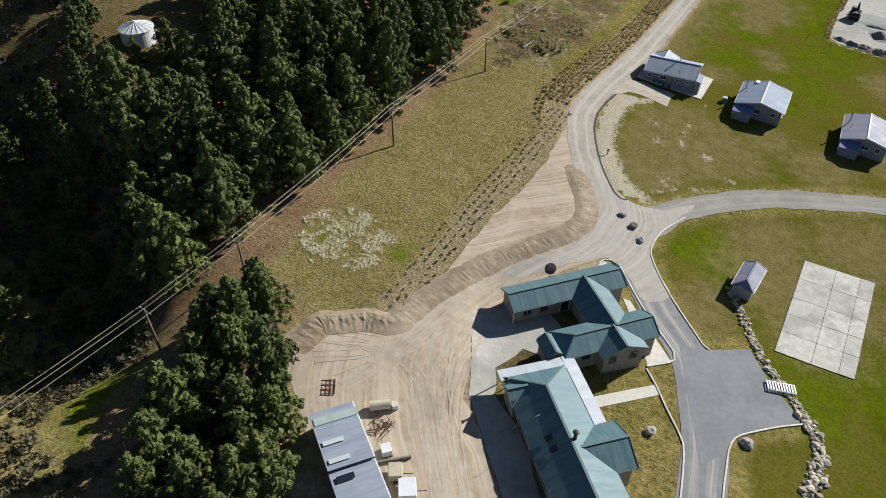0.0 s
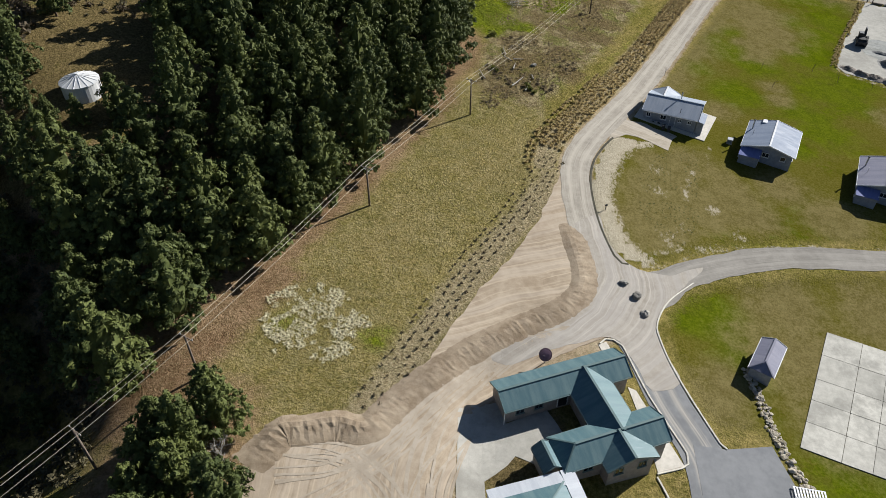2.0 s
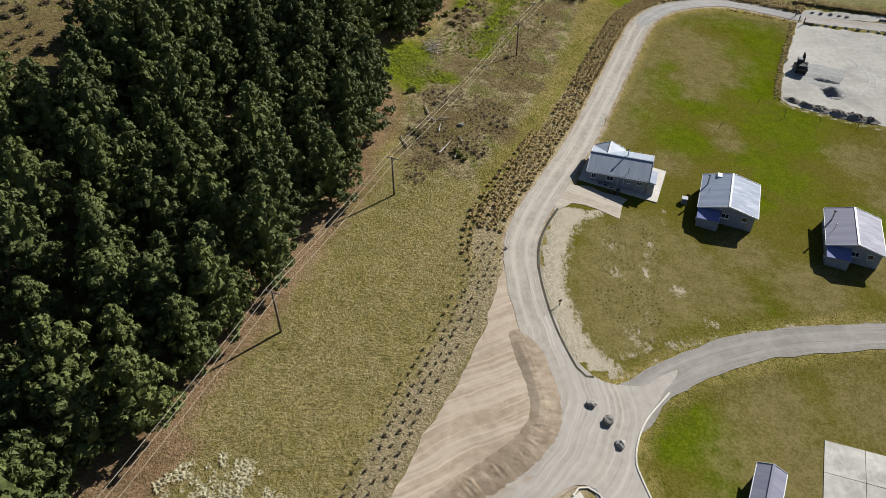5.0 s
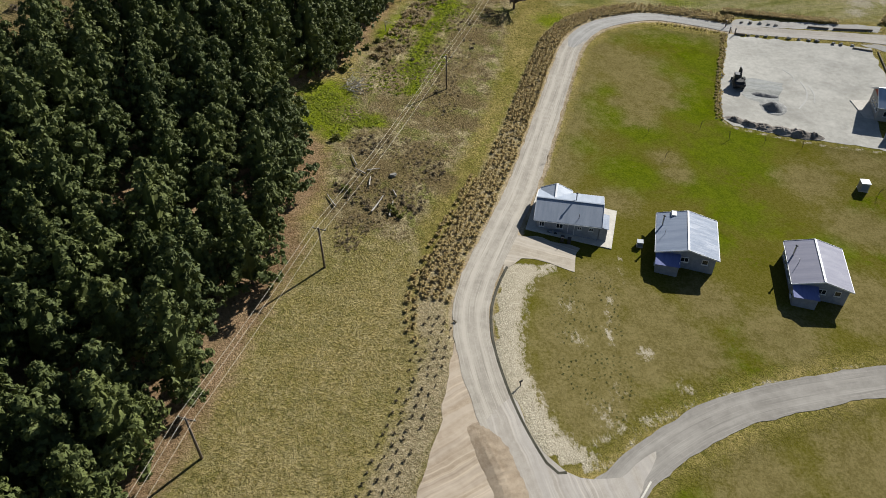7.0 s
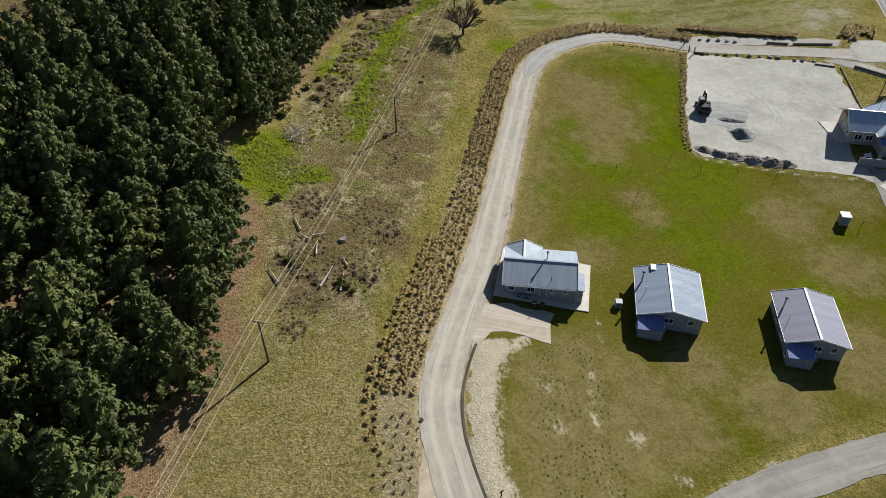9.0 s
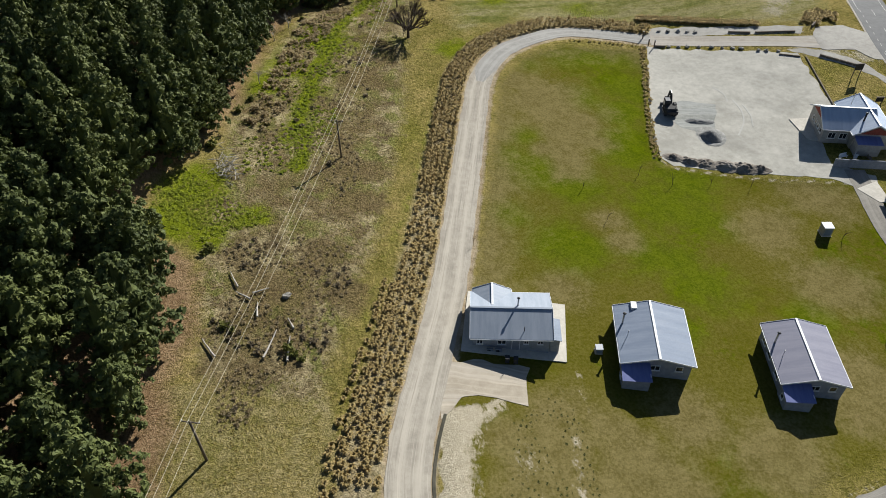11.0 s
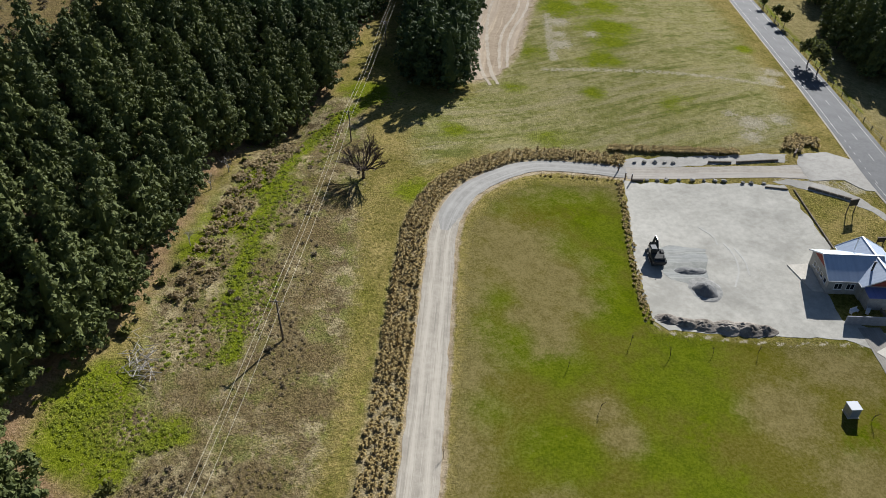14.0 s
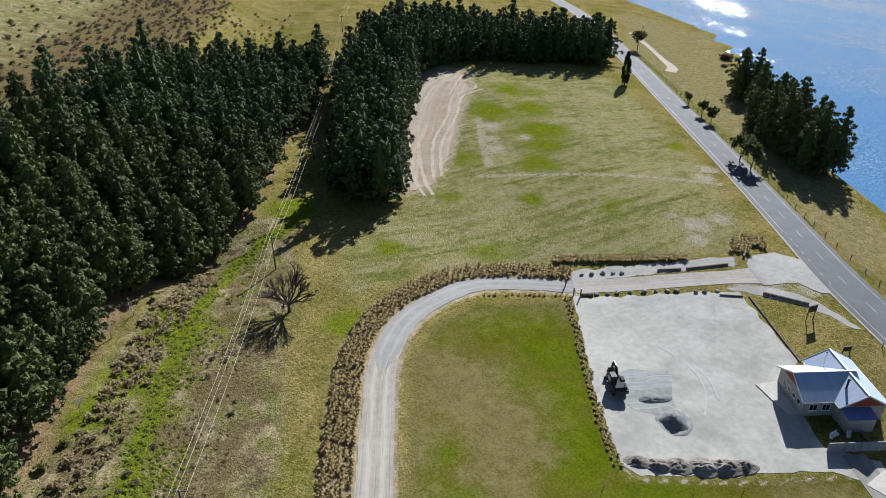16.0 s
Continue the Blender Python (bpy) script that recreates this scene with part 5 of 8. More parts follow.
kerb("road_edging", [(22.6, 93.6), (21.6, 93.6), (20.6, 95), (19.2, 101), (18.6, 107), (18.6, 113), (19.6, 118.5), (21.6, 123.2), (24.0, 127.3)], "dark edging and ditch beside the gravel road", 0.38, 0.09, M_JOINT)
sheet("hall_path", [(14.2, 53.4), (22.3, 56.7), (22.6, 55.2), (14.6, 51.9)], 0.07, M_PATH, "pale concrete footpath across the lawn", "path")
sheet("lodge_path", [(19.6, 71.0), (20.6, 70.6), (22.6, 66.0), (24.9, 60.9), (21.6, 59.6), (21.2, 62.6), (20.6, 66.2)], 0.06, M_PATH, "pale concrete path along the lodge", "path")
sheet("lodge_apron", [(16.5, 77.2), (17.6, 77.9), (18.7, 75.2), (17.4, 74.6)], 0.06, M_PATH, "pale concrete apron at the lodge corner", "path")
sheet("court_paving", [(-1.2, 65.3), (3.6, 66.8), (4.4, 64.0), (9.4, 66.2), (12.2, 60.4), (8.6, 58.4), (5.5, 59.6), (2.2, 56.2), (2.0, 52.2), (5.2, 47.2), (9.0, 33), (4.6, 33), (3.2, 39.5), (0.6, 46.6), (-0.9, 51.6), (-1.2, 57.8)], 0.05, M_LOT, "grey gravel court between lodge and hall", "paving", ragged=0.3)
sheet("cottage_apron", [(23.0, 133.5), (26.0, 135.0), (30, 133.6), (36.4, 131.4), (35.2, 128.4), (34.0, 126.4), (32.4, 126.6), (31.0, 127.8), (26.2, 129.2), (23.4, 127.2)], 0.045, M_APRON, "pale rutted dirt apron below the long cottage", "paving", ragged=1.2, flow=[(20, 133), (26, 132), (32, 129.6), (40, 126)])
sheet("junction_apron", [(141.5, 200.5), (148.5, 199.0), (152, 193), (147.5, 182.5), (143.8, 184.5), (142.2, 189), (136, 191.6), (138, 196.8)], 0.075, M_VERGE, "pale worn seal where the access road meets the main road", "road", ragged=0.8)


sheet("road_verge", [(128.6, 194.4), (132, 193.6), (135.8, 191.6), (138.6, 187), (140.2, 182.6), (140.4, 178), (139.6, 173.2), (138.2, 173.6), (138.6, 178), (137.0, 182), (134.6, 186.4), (131.4, 190.4)], 0.03, M_VERGE, "bare pale gravel verge beside the entrance", "verge", ragged=1.0, thick=0.06)
sheet("road_verge", [(103.8, 211.2), (113.8, 207.6), (123.4, 204.2), (130.6, 201.8), (136.6, 199.4), (139.6, 201.6), (134, 204.0), (127.4, 206.2), (119.6, 209.4), (112, 212.4), (106.2, 214.6)], 0.03, M_VERGE, "bare pale gravel verge along the access road", "verge", ragged=1.0, thick=0.06)


def concrete_slab():
    a, u, v = Vector((39.9, 65.6)), Vector((9.9, -3.2)), Vector((9.9, 19.6))
    root = tagged(sheet("concrete_slab", [a, a + u, a + u + v, a + v], 0.05, M_JOINT, "old weathered concrete slab with dark joints", "slab", thick=0.3), kind="structure")
    r = random.Random(3)
    cols, rows = (0, 0.46, 0.8, 1), (0, 0.2, 0.38, 0.56, 0.78, 1)
    for c0, c1 in zip(cols, cols[1:]):
        for r0, r1 in zip(rows, rows[1:]):
            j = 0.05
            lift = 0.09 + r.uniform(0, 0.02)
            q = [a + u * c + v * w for c, w in ((c0, r0), (c1, r0), (c1, r1), (c0, r1))]
            mid = sum(q, Vector((0, 0))) / 4
            q = [p + (mid - p).normalized() * j for p in q]
            bm = bmesh.new()
            top = [bm.verts.new((p.x, p.y, gz(p.x, p.y) + lift)) for p in q]
            low = [bm.verts.new((p.x, p.y, gz(p.x, p.y) - 0.1)) for p in q]
            if (q[1] - q[0]).cross(q[2] - q[1]) > 0:
                bm.faces.new(top)
            else:
                bm.faces.new(top[::-1])
            for i in range(4):
                bm.faces.new((top[i], low[i], low[(i + 1) % 4], top[(i + 1) % 4]))
            bmesh.ops.recalc_face_normals(bm, faces=bm.faces)
            part("panel", bm, M_SLAB, root)


concrete_slab()

# cut bank between the young planting and the yard
def cut_bank():
    line = catmull([tuple(p) for p in BANK], 0.35)
    prof = ((-1.5, -0.1), (-0.7, 0.14), (0.0, 0.34), (0.7, 0.36), (1.3, 0.24), (2.0, 0.14), (2.7, 0.06), (3.2, -0.08))
    verts, faces = [], []
    for i, p in enumerate(line):
        t = (line[min(i + 1, len(line) - 1)] - line[max(i - 1, 0)]).normalized()
        n2 = Vector((t.y, -t.x))
        fade = min(1, i / 12, (len(line) - 1 - i) / 12) * (1.0 if p.x < -13 else max(0.55, 1.0 - (p.x + 13) / 6))
        for s, up in prof:
            rill = noise.noise((i * 0.6, s * 0.3, 4.0)) * 0.7 + noise.noise((i * 1.1, s, 8.0)) * 0.6
            q = p + n2 * (s + 0.22 * rill)
            verts.append((q.x, q.y, gz(q.x, q.y) + (up * (1.35 + 0.5 * rill)) * fade + 0.02))
    m = len(prof)
    for i in range(len(line) - 1):
        for k in range(m - 1):
            faces.append((i * m + k, i * m + k + 1, (i + 1) * m + k + 1, (i + 1) * m + k))
    tagged(mesh_part("cut_bank", raw("cut_bank", verts, faces), M_BANK), "rilled bare earth bank above the yard", "bank", kind="structure")


M_BANK = gravel_material("raw_earth", (0.215, 0.160, 0.105), (0.400, 0.325, 0.235), 0, 0.9, patch=0.4)
cut_bank()


# ---- road paint ----
def paint(line, offset, w, a=0.0, b=1e9, dash=0.0, gap=0.0, up=0.1):
    """Verts and faces of a painted stripe along a line."""
    pts = catmull([tuple(p) for p in line], 1.0)
    verts, faces, run = [], [], 0.0
    for p, q in zip(pts, pts[1:]):
        t = (q - p).normalized()
        n2 = Vector((-t.y, t.x))
        if a <= run <= b and (not dash or run % (dash + gap) < dash):
            k = len(verts)
            for c, s in ((p, -w), (p, w), (q, w), (q, -w)):
                e = c + n2 * (offset + s / 2)
                verts.append((e.x, e.y, gz(e.x, e.y) + up))
            faces.append((k, k + 3, k + 2, k + 1))
        run += (q - p).length
    return verts, faces


for nm, off, a, b, dash, gap, lab in (("edge_line", 3.5, 82, 1e9, 0, 0, "worn white edge line"), ("edge_line", -3.5, 0, 1e9, 0, 0, "worn white edge line"), ("edge_line", 3.7, 0, 60, 0, 0, "worn white edge line"), ("centre_line", 0.0, 0, 1e9, 3, 7, "white dashed centre line"), ("turning_line", 3.2, 60, 82, 1, 2, "short white dashes across the side road")):
    v, f = paint(MAIN_SPINE, off, 0.12, a, b, dash, gap)
    tagged(mesh_part(nm, raw(nm, v, f), M_LINE), lab, "road marking", kind="structure")
v, f = paint(MAIN_SPINE, 4.9, 0.5, 0, 1e9, 0, 0, 0.07)
tagged(mesh_part("road_shoulder", raw("road_shoulder", v, f), M_GRAVEL), "pale gravel shoulder of the main road", "road", kind="structure")


# ---- stones ----
def stone_mesh(name, seed, flat=0.7, sub=2, rough=0.35):
    r = random.Random(seed)
    bm = bmesh.new()
    bmesh.ops.create_icosphere(bm, subdivisions=sub, radius=0.5)
    o = Vector((r.uniform(0, 50), r.uniform(0, 50), r.uniform(0, 50)))
    cut = [Vector((r.uniform(-1, 1), r.uniform(-1, 1), r.uniform(-1, 1))).normalized() for k in range(6)]
    for v in bm.verts:
        d = v.co.normalized()
        for c in cut:
            h = v.co.dot(c)
            if h > 0.36:
                v.co -= c * (h - 0.36) * 0.85
        v.co *= 1 + rough * noise.noise(d * 1.7 + o)
        v.co.z *= flat
    me = bpy.data.meshes.new(name)
    bm.to_mesh(me)
    bm.free()
    return me


def stone_material(name, a, b):
    n = Nodes(name, 0.9, spec=0.25)
    m1, m2 = n.noise(1.6, 5, 0.65), n.noise(9, 3, 0.6)
    f = n.mathn("ADD", n.mathn("MULTIPLY", n.rnd(), 0.4), n.mathn("ADD", n.mathn("MULTIPLY", m1, 0.4), n.mathn("MULTIPLY", m2, 0.2)))
    n.bump(n.mathn("ADD", m1, m2), 0.5, 0.08)
    return n.done(n.mix(n.ramp(f, 0.25, 0.75), a, b))


M_STONE = stone_material("pale_field_stone", (0.27, 0.235, 0.17), (0.60, 0.54, 0.43))
M_RUBBLE = Nodes("pale_rubble", 0.9, spec=0.25)
M_RUBBLE = M_RUBBLE.done(M_RUBBLE.mix(M_RUBBLE.island(), (0.26, 0.225, 0.165), (0.58, 0.52, 0.42)))
M_BOULDER = stone_material("grey_boulder", (0.19, 0.18, 0.16), (0.40, 0.38, 0.34))
STONES = [stone_mesh("stone", 10 + i) for i in range(7)]
for me in STONES:
    me.materials.append(M_STONE)
BOULDERS = [stone_mesh("boulder", 30 + i, 0.72, 3) for i in range(4)]
for me in BOULDERS:
    me.materials.append(M_BOULDER)


def boulder(x, y, s, i, label, group="", turn=0, up=0.22):
    ob = new("boulder", BOULDERS[i % 4])
    ob.matrix_world = pose(x, y, gz(x, y) + s * up, 0, 0, turn) @ Matrix.Diagonal((s * 1.2, s, s, 1))
    return tagged(ob, label, "boulder", group)


for k, (x, y, s) in enumerate(((21.4, 89.4, 1.1), (22.9, 87.0, 1.25), (23.7, 83.9, 1.2))):
    boulder(x, y, s, k, "grey boulder set at the road junction", "boulders at the junction", 40 * k)
boulder(20.7, 49.6, 1.15, 1, "single grey boulder on the hall lawn", turn=20)
boulder(32.4, 50.0, 1.6, 2, "flat grey boulder beside the kerb", turn=-15, up=0.1)
LOT_STONES = [(107.2, 212.2), (109.1, 211.4), (111.3, 210.6), (113.1, 209.6), (114.7, 208.7), (105.3, 205.1), (107.3, 204.2), (109.3, 203.7), (111.5, 202.6), (114.0, 201.4), (116.1, 200.3), (118.1, 199.3), (119.7, 198.4), (122.7, 196.3), (124.2, 195.5), (126.5, 194.4)]
for k, (x, y) in enumerate(LOT_STONES):
    boulder(x, y, 0.75 + 0.25 * ((k * 7) % 5) / 4, k, "small grey boulder along the edge of the car park", "boulders along the car park", 57 * k)


def rock_wall():
    line = catmull([(36.2, 76.4), (36.8, 71.5), (37.2, 67), (38.2, 62.6), (39.7, 58.8), (41.0, 55.6), (41.7, 52.2), (41.0, 49), (38.8, 45), (37, 40), (36, 33)], 0.66)
    root = thing("rock_wall", pose(39, 58, gz(39, 58)), "low winding wall of pale loose field stones", "rock wall")
    inv = root.matrix_world.inverted()
    r = random.Random(8)
    for i, p in enumerate(line):
        t = (line[min(i + 1, len(line) - 1)] - line[max(i - 1, 0)]).normalized()
        n2 = Vector((-t.y, t.x))
        wide = 0.95 + 0.75 * max(0, min(1, (i - 28) / 18))
        for k in range(4 + (wide > 1.3)):
            off = (r.uniform(-0.5, 0.5) + 0.1 * (k - 2)) * wide * 1.15
            q = p + n2 * off + t * r.uniform(-0.3, 0.3)
            s = r.choice((0.5, 0.6, 0.7, 0.85, 1.0)) * r.uniform(0.85, 1.15) * (0.72 if i < 30 else 1.0)
            ob = new("stone", STONES[r.randrange(7)])
            ob.parent = root
            ob.matrix_local = inv @ (pose(q.x, q.y, gz(q.x, q.y) + s * r.uniform(0.08, 0.3), r.uniform(-25, 25), r.uniform(-25, 25), r.uniform(0, 360)) @ Matrix.Diagonal((s * 1.3, s * 0.9, s * 0.85, 1)))
    # small stones that fill the wall between the large ones
    V, F, off = [], [], 0
    fill = [stone_mesh("fill", 60 + i, 0.7, 1) for i in range(4)]
    data = [(np.array([tuple(v.co) for v in me.vertices]), np.array([tuple(p.vertices) for p in me.polygons])) for me in fill]
    for me in fill:
        bpy.data.meshes.remove(me)
    for i, p in enumerate(line):
        t = (line[min(i + 1, len(line) - 1)] - line[max(i - 1, 0)]).normalized()
        n2 = Vector((-t.y, t.x))
        wide = 0.95 + 0.75 * max(0, min(1, (i - 28) / 18))
        for k in range(8):
            q = p + n2 * (r.uniform(-0.62, 0.62) * wide) + t * r.uniform(-0.35, 0.35)
            vv, ff = data[k % 4]
            a, sc = r.uniform(0, 6.28), r.uniform(0.28, 0.5)
            R = np.array([[math.cos(a), -math.sin(a), 0], [math.sin(a), math.cos(a), 0], [0, 0, 1]]) * sc
            V.append(vv @ R.T + np.array(inv @ Vector((q.x, q.y, gz(q.x, q.y) + sc * 0.2))))
            F += [tuple(int(c) + off for c in f) for f in ff]
            off += len(vv)
    rubble = mesh_part("rubble", raw("rubble", np.concatenate(V), F), M_RUBBLE, root)
    tagged(rubble, "small pale stones packed in the wall", kind="stuff")


rock_wall()


def footbridge():
    h = thing("footbridge", pose(39.0, 59.2, gz(39, 59.2) + 0.35, 0, 6, -4), "white slatted footbridge over the rock wall", "footbridge")
    for y in (-0.7, 0.7):
        beam("rail", (-1.9, y, 0.0), (1.9, y, 0.0), 0.1, 0.16, M_TRIM, h)
    for k in range(11):
        x = -1.75 + 0.35 * k
        beam("slat", (x, -0.66, 0.1), (x, 0.66, 0.1), 0.19, 0.04, M_TRIM, h)


footbridge()


# ---- power line ----
POLES = [(-66, 8, 0), (-39.8, 53.8, 0.0), (-31.9, 65.4, 0.0), (-16.7, 99.7, 0.0), (-2.3, 128.5, 0.0), (24.3, 179.7, 0.0), (51.2, 237.2, 0.0), (77.5, 291, 0.0), (106, 352, 0.0), (137, 423, 0.0), (175, 505, 0)]
POLE_H = 7.2
M_POLE = plain("weathered_pole_wood", (0.150, 0.120, 0.095), 0.9, vary=0.3, scale=3, bump=0.4)
M_WIRE = plain("bare_conductor", (0.66, 0.60, 0.46), 0.45, 0.2)
M_CERAMIC = plain("white_insulator", (0.7, 0.7, 0.68), 0.3)
wire_at = []
for i, (x, y, _) in enumerate(POLES):
    a, b = POLES[max(0, i - 1)], POLES[min(len(POLES) - 1, i + 1)]
    ang = math.degrees(math.atan2(b[1] - a[1], b[0] - a[0])) - 90
    m = pose(x, y, gz(x, y), 0, 0, ang)
    p = thing("power_pole", m, "weathered wooden power pole with crossarm", "power pole", "poles of the power line")
    part("pole", tube_bm((0, 0, -1), (0, 0, POLE_H), 0.17, 0.12, 10), M_POLE, p, smooth=True)
    beam("crossarm", (-1.0, 0.12, POLE_H - 0.3), (1.0, 0.12, POLE_H - 0.3), 0.11, 0.13, M_POLE, p)
    for k, o in enumerate((-0.92, -0.2, 0.92)):
        part("insulator", tube_bm((o, 0.12, POLE_H - 0.24), (o, 0.12, POLE_H - 0.02), 0.07, 0.04, 8), M_CERAMIC, p)
    for s in (-1, 1):
        beam("brace", (s * 0.6, 0.14, POLE_H - 0.35), (0, 0.14, POLE_H - 0.95), 0.04, 0.05, M_STEEL, p)
    wire_at.append([m @ Vector((o, 0.12, POLE_H)) for o in (-0.92, -0.2, 0.92)])
for i in range(len(POLES) - 1):
    for k in range(3):
        a, b = wire_at[i][k], wire_at[i + 1][k]
        n2 = 14
        sag = (b - a).length ** 2 * 0.00028
        side = (b - a).cross(Vector((0, 0, 1))).normalized()
        verts, faces = [], []
        for j in range(n2 + 1):
            c = a.lerp(b, j / n2) - Vector((0, 0, 4 * sag * (j / n2) * (1 - j / n2)))
            verts += [c + side * 0.019 * math.cos(1.2566 * q) + Vector((0, 0, 0.019 * math.sin(1.2566 * q))) for q in range(5)]
        for j in range(n2):
            faces += [(j * 5 + q, j * 5 + (q + 1) % 5, (j + 1) * 5 + (q + 1) % 5, (j + 1) * 5 + q) for q in range(5)]
        ob = mesh_part("power_cable", raw("power_cable", verts, faces), M_WIRE)
        tagged(ob, "thin bare power cable strung between two poles", "cable", "cables of the power line")


# ---- fences and low walls ----
def post_fence(name, pts, label, spacing=5.0, h=1.15, wires=4):
    f = thing(name, pose(pts[0][0], pts[0][1], gz(*pts[0])), label, "fence")
    inv = f.matrix_world.inverted()
    line = catmull(pts, spacing)
    tops = []
    for p in line:
        z = gz(p.x, p.y)
        bm = tube_bm((p.x, p.y, z - 0.3), (p.x, p.y, z + h), 0.09, 0.08, 7)
        ob = part("post", bm, M_POLE, f)
        ob.matrix_local = inv
        tops.append(Vector((p.x, p.y, z)))
    for w in range(wires):
        bm = bmesh.new()
        up = Vector((0, 0, h * (0.25 + 0.7 * w / max(1, wires - 1))))
        for a, b in zip(tops, tops[1:]):
            tube_bm(a + up, b + up, 0.02, 0.02, 4, bm, False)
        ob = part("wire", bm, M_STEEL, f)
        ob.matrix_local = inv
    return f


post_fence("roadside_fence", [(150, 168), (157, 181), (166.5, 200), (174, 213.6), (183, 229), (198, 255.5), (203, 267), (231, 315), (255, 360)], "post and wire fence between main road and lake")
post_fence("lake_track_fence", [(128, 150), (138, 168)], "short post and wire fence", 4)


def low_wall(x0, y0, x1, y1, h, w, material, name, label):
    a, b = Vector((x0, y0, gz(x0, y0))), Vector((x1, y1, gz(x1, y1)))
    mid = (a + b) / 2
    t = thing(name, pose(*mid), label, "wall")
    n2 = max(2, int((b - a).length / 1.2))
    for k in range(n2):
        p, q = a.lerp(b, k / n2) - mid, a.lerp(b, (k + 0.97) / n2) - mid
        beam("block", p + Vector((0, 0, h / 2 - 0.1)), q + Vector((0, 0, h / 2 - 0.1)), w, h + 0.2, material, t)
    return t


low_wall(133.4, 189.4, 138.0, 182.6, 0.5, 0.42, M_TIMBER, "entrance_wall", "dark low timber wall beside the entrance")
low_wall(140.6, 200.6, 146.0, 204.2, 0.6, 0.42, M_TIMBER, "entrance_wall", "dark low timber wall with planted bed behind")
low_wall(109.1, 157.2, 121.0, 151.2, 1.7, 0.2, M_WALL_GREY, "yard_wall", "grey panel wall behind the visitor building")
low_wall(130.3, 190.0, 122.6, 172.4, 0.25, 0.3, M_TIMBER, "timber_edging", "timber sleeper edging of the car park")
low_wall(121.6, 205.8, 126.0, 203.6, 0.4, 0.35, M_TIMBER, "timber_edging", "dark timber sleeper beside the access road")
low_wall(127.0, 203.2, 135.7, 200.2, 0.4, 0.35, M_TIMBER, "timber_edging", "dark timber sleeper beside the access road")
low_wall(102.4, 206.3, 104.6, 205.3, 0.45, 0.4, M_TIMBER, "timber_edging", "dark timber sleeper at the car park corner")
low_wall(125.8, 193.2, 129.3, 190.6, 0.3, 0.35, M_TIMBER, "timber_edging", "dark timber sleeper at the car park corner")

for x, y in ((101.9, 210.6), (101.3, 207.2), (102.2, 206.2)):
    t = thing("gate_post", pose(x, y, gz(x, y)), "weathered wooden gate post beside the access road", "post", "gate posts")
    part("shaft", tube_bm((0, 0, -0.4), (0, 0, 1.7), 0.14, 0.13, 10), M_POLE, t)
    part("top", tube_bm((0, 0, 1.7), (0, 0, 1.78), 0.15, 0.06, 10), M_TRIM, t)


def sign_board(x, y, turn, w, h, leg, label):
    t = thing("sign_board", pose(x, y, gz(x, y), 0, 0, turn), label, "sign")
    for s in (-1, 1):
        beam("post", (s * w * 0.42, 0, -0.3), (s * w * 0.42, 0, leg + h), 0.16, 0.16, M_POLE, t)
    part("board", box_bm(-w / 2, w / 2, -0.12, -0.06, leg, leg + h, 0.02), M_DARK, t)
    beam("cap", (-w / 2 - 0.1, 0, leg + h + 0.08), (w / 2 + 0.1, 0, leg + h + 0.08), 0.3, 0.1, M_POLE, t)
    return t


sign_board(133.9, 179.4, -10, 1.9, 1.3, 1.9, "dark sign board on two timber posts")
sign_board(131.4, 170.2, -20, 1.5, 0.9, 0.4, "small dark notice board on the verge")


# ---- car park ----
def heap_mesh(name, r, h, seed, rough=0.25, seg=30, rings=9):
    verts, faces = [], []
    for i in range(rings + 1):
        u = i / rings
        for k in range(seg):
            a = 6.28319 * k / seg
            rr = r * u * (1 + 0.18 * noise.noise((math.cos(a) * 1.4, math.sin(a) * 1.4, seed)))
            z = h * (math.cos(math.pi * min(1, u)) * 0.5 + 0.5) ** 0.8 + rough * h * (noise.noise((rr * math.cos(a) * 1.7, rr * math.sin(a) * 1.7, seed + 5)) + 0.7 * noise.noise((rr * math.cos(a) * 5, rr * math.sin(a) * 5, seed))) * (1 - u) - (0.3 if i == rings else 0)
            verts.append((rr * math.cos(a), rr * math.sin(a), z))
    for i in range(rings):
        for k in range(seg):
            faces.append((i * seg + k, (i + 1) * seg + k, (i + 1) * seg + (k + 1) % seg, i * seg + (k + 1) % seg))
    return raw(name, verts, faces, True)


M_HEAP = gravel_material("dark_crushed_rock", (0.105, 0.108, 0.110), (0.250, 0.250, 0.245), 0, 0.9)
M_SOIL = gravel_material("dark_soil_heap", (0.125, 0.108, 0.090), (0.360, 0.325, 0.285), 0, 1.0)
ob = mesh_part("gravel_mound", heap_mesh("gravel_mound", 2.5, 1.3, 3.0), M_HEAP)
ob.matrix_world = pose(93.4, 172.2, gz(93.4, 172.2), 0, 0, 0)
tagged(ob, "heap of dark crushed rock on the car park", "gravel mound")
ob = mesh_part("gravel_skirt", heap_mesh("gravel_skirt", 3.9, 0.22, 5.0, 0.5, 36, 10), M_CRUSH)
ob.matrix_world = pose(93.0, 172.8, gz(93.0, 172.8) + 0.02)
tagged(ob, "thin skirt of loose grey crushed rock round the heap", "gravel mound")
ob = mesh_part("gravel_spill", heap_mesh("gravel_spill", 1.0, 0.42, 9.0, 0.7, 30, 9), M_HEAP)
ob.matrix_world = pose(93.9, 177.5, gz(93.9, 177.5), 0, 0, -21) @ Matrix.Diagonal((3.5, 1.25, 1.0, 1))
tagged(ob, "dark crushed rock spread in a strip", "gravel mound")
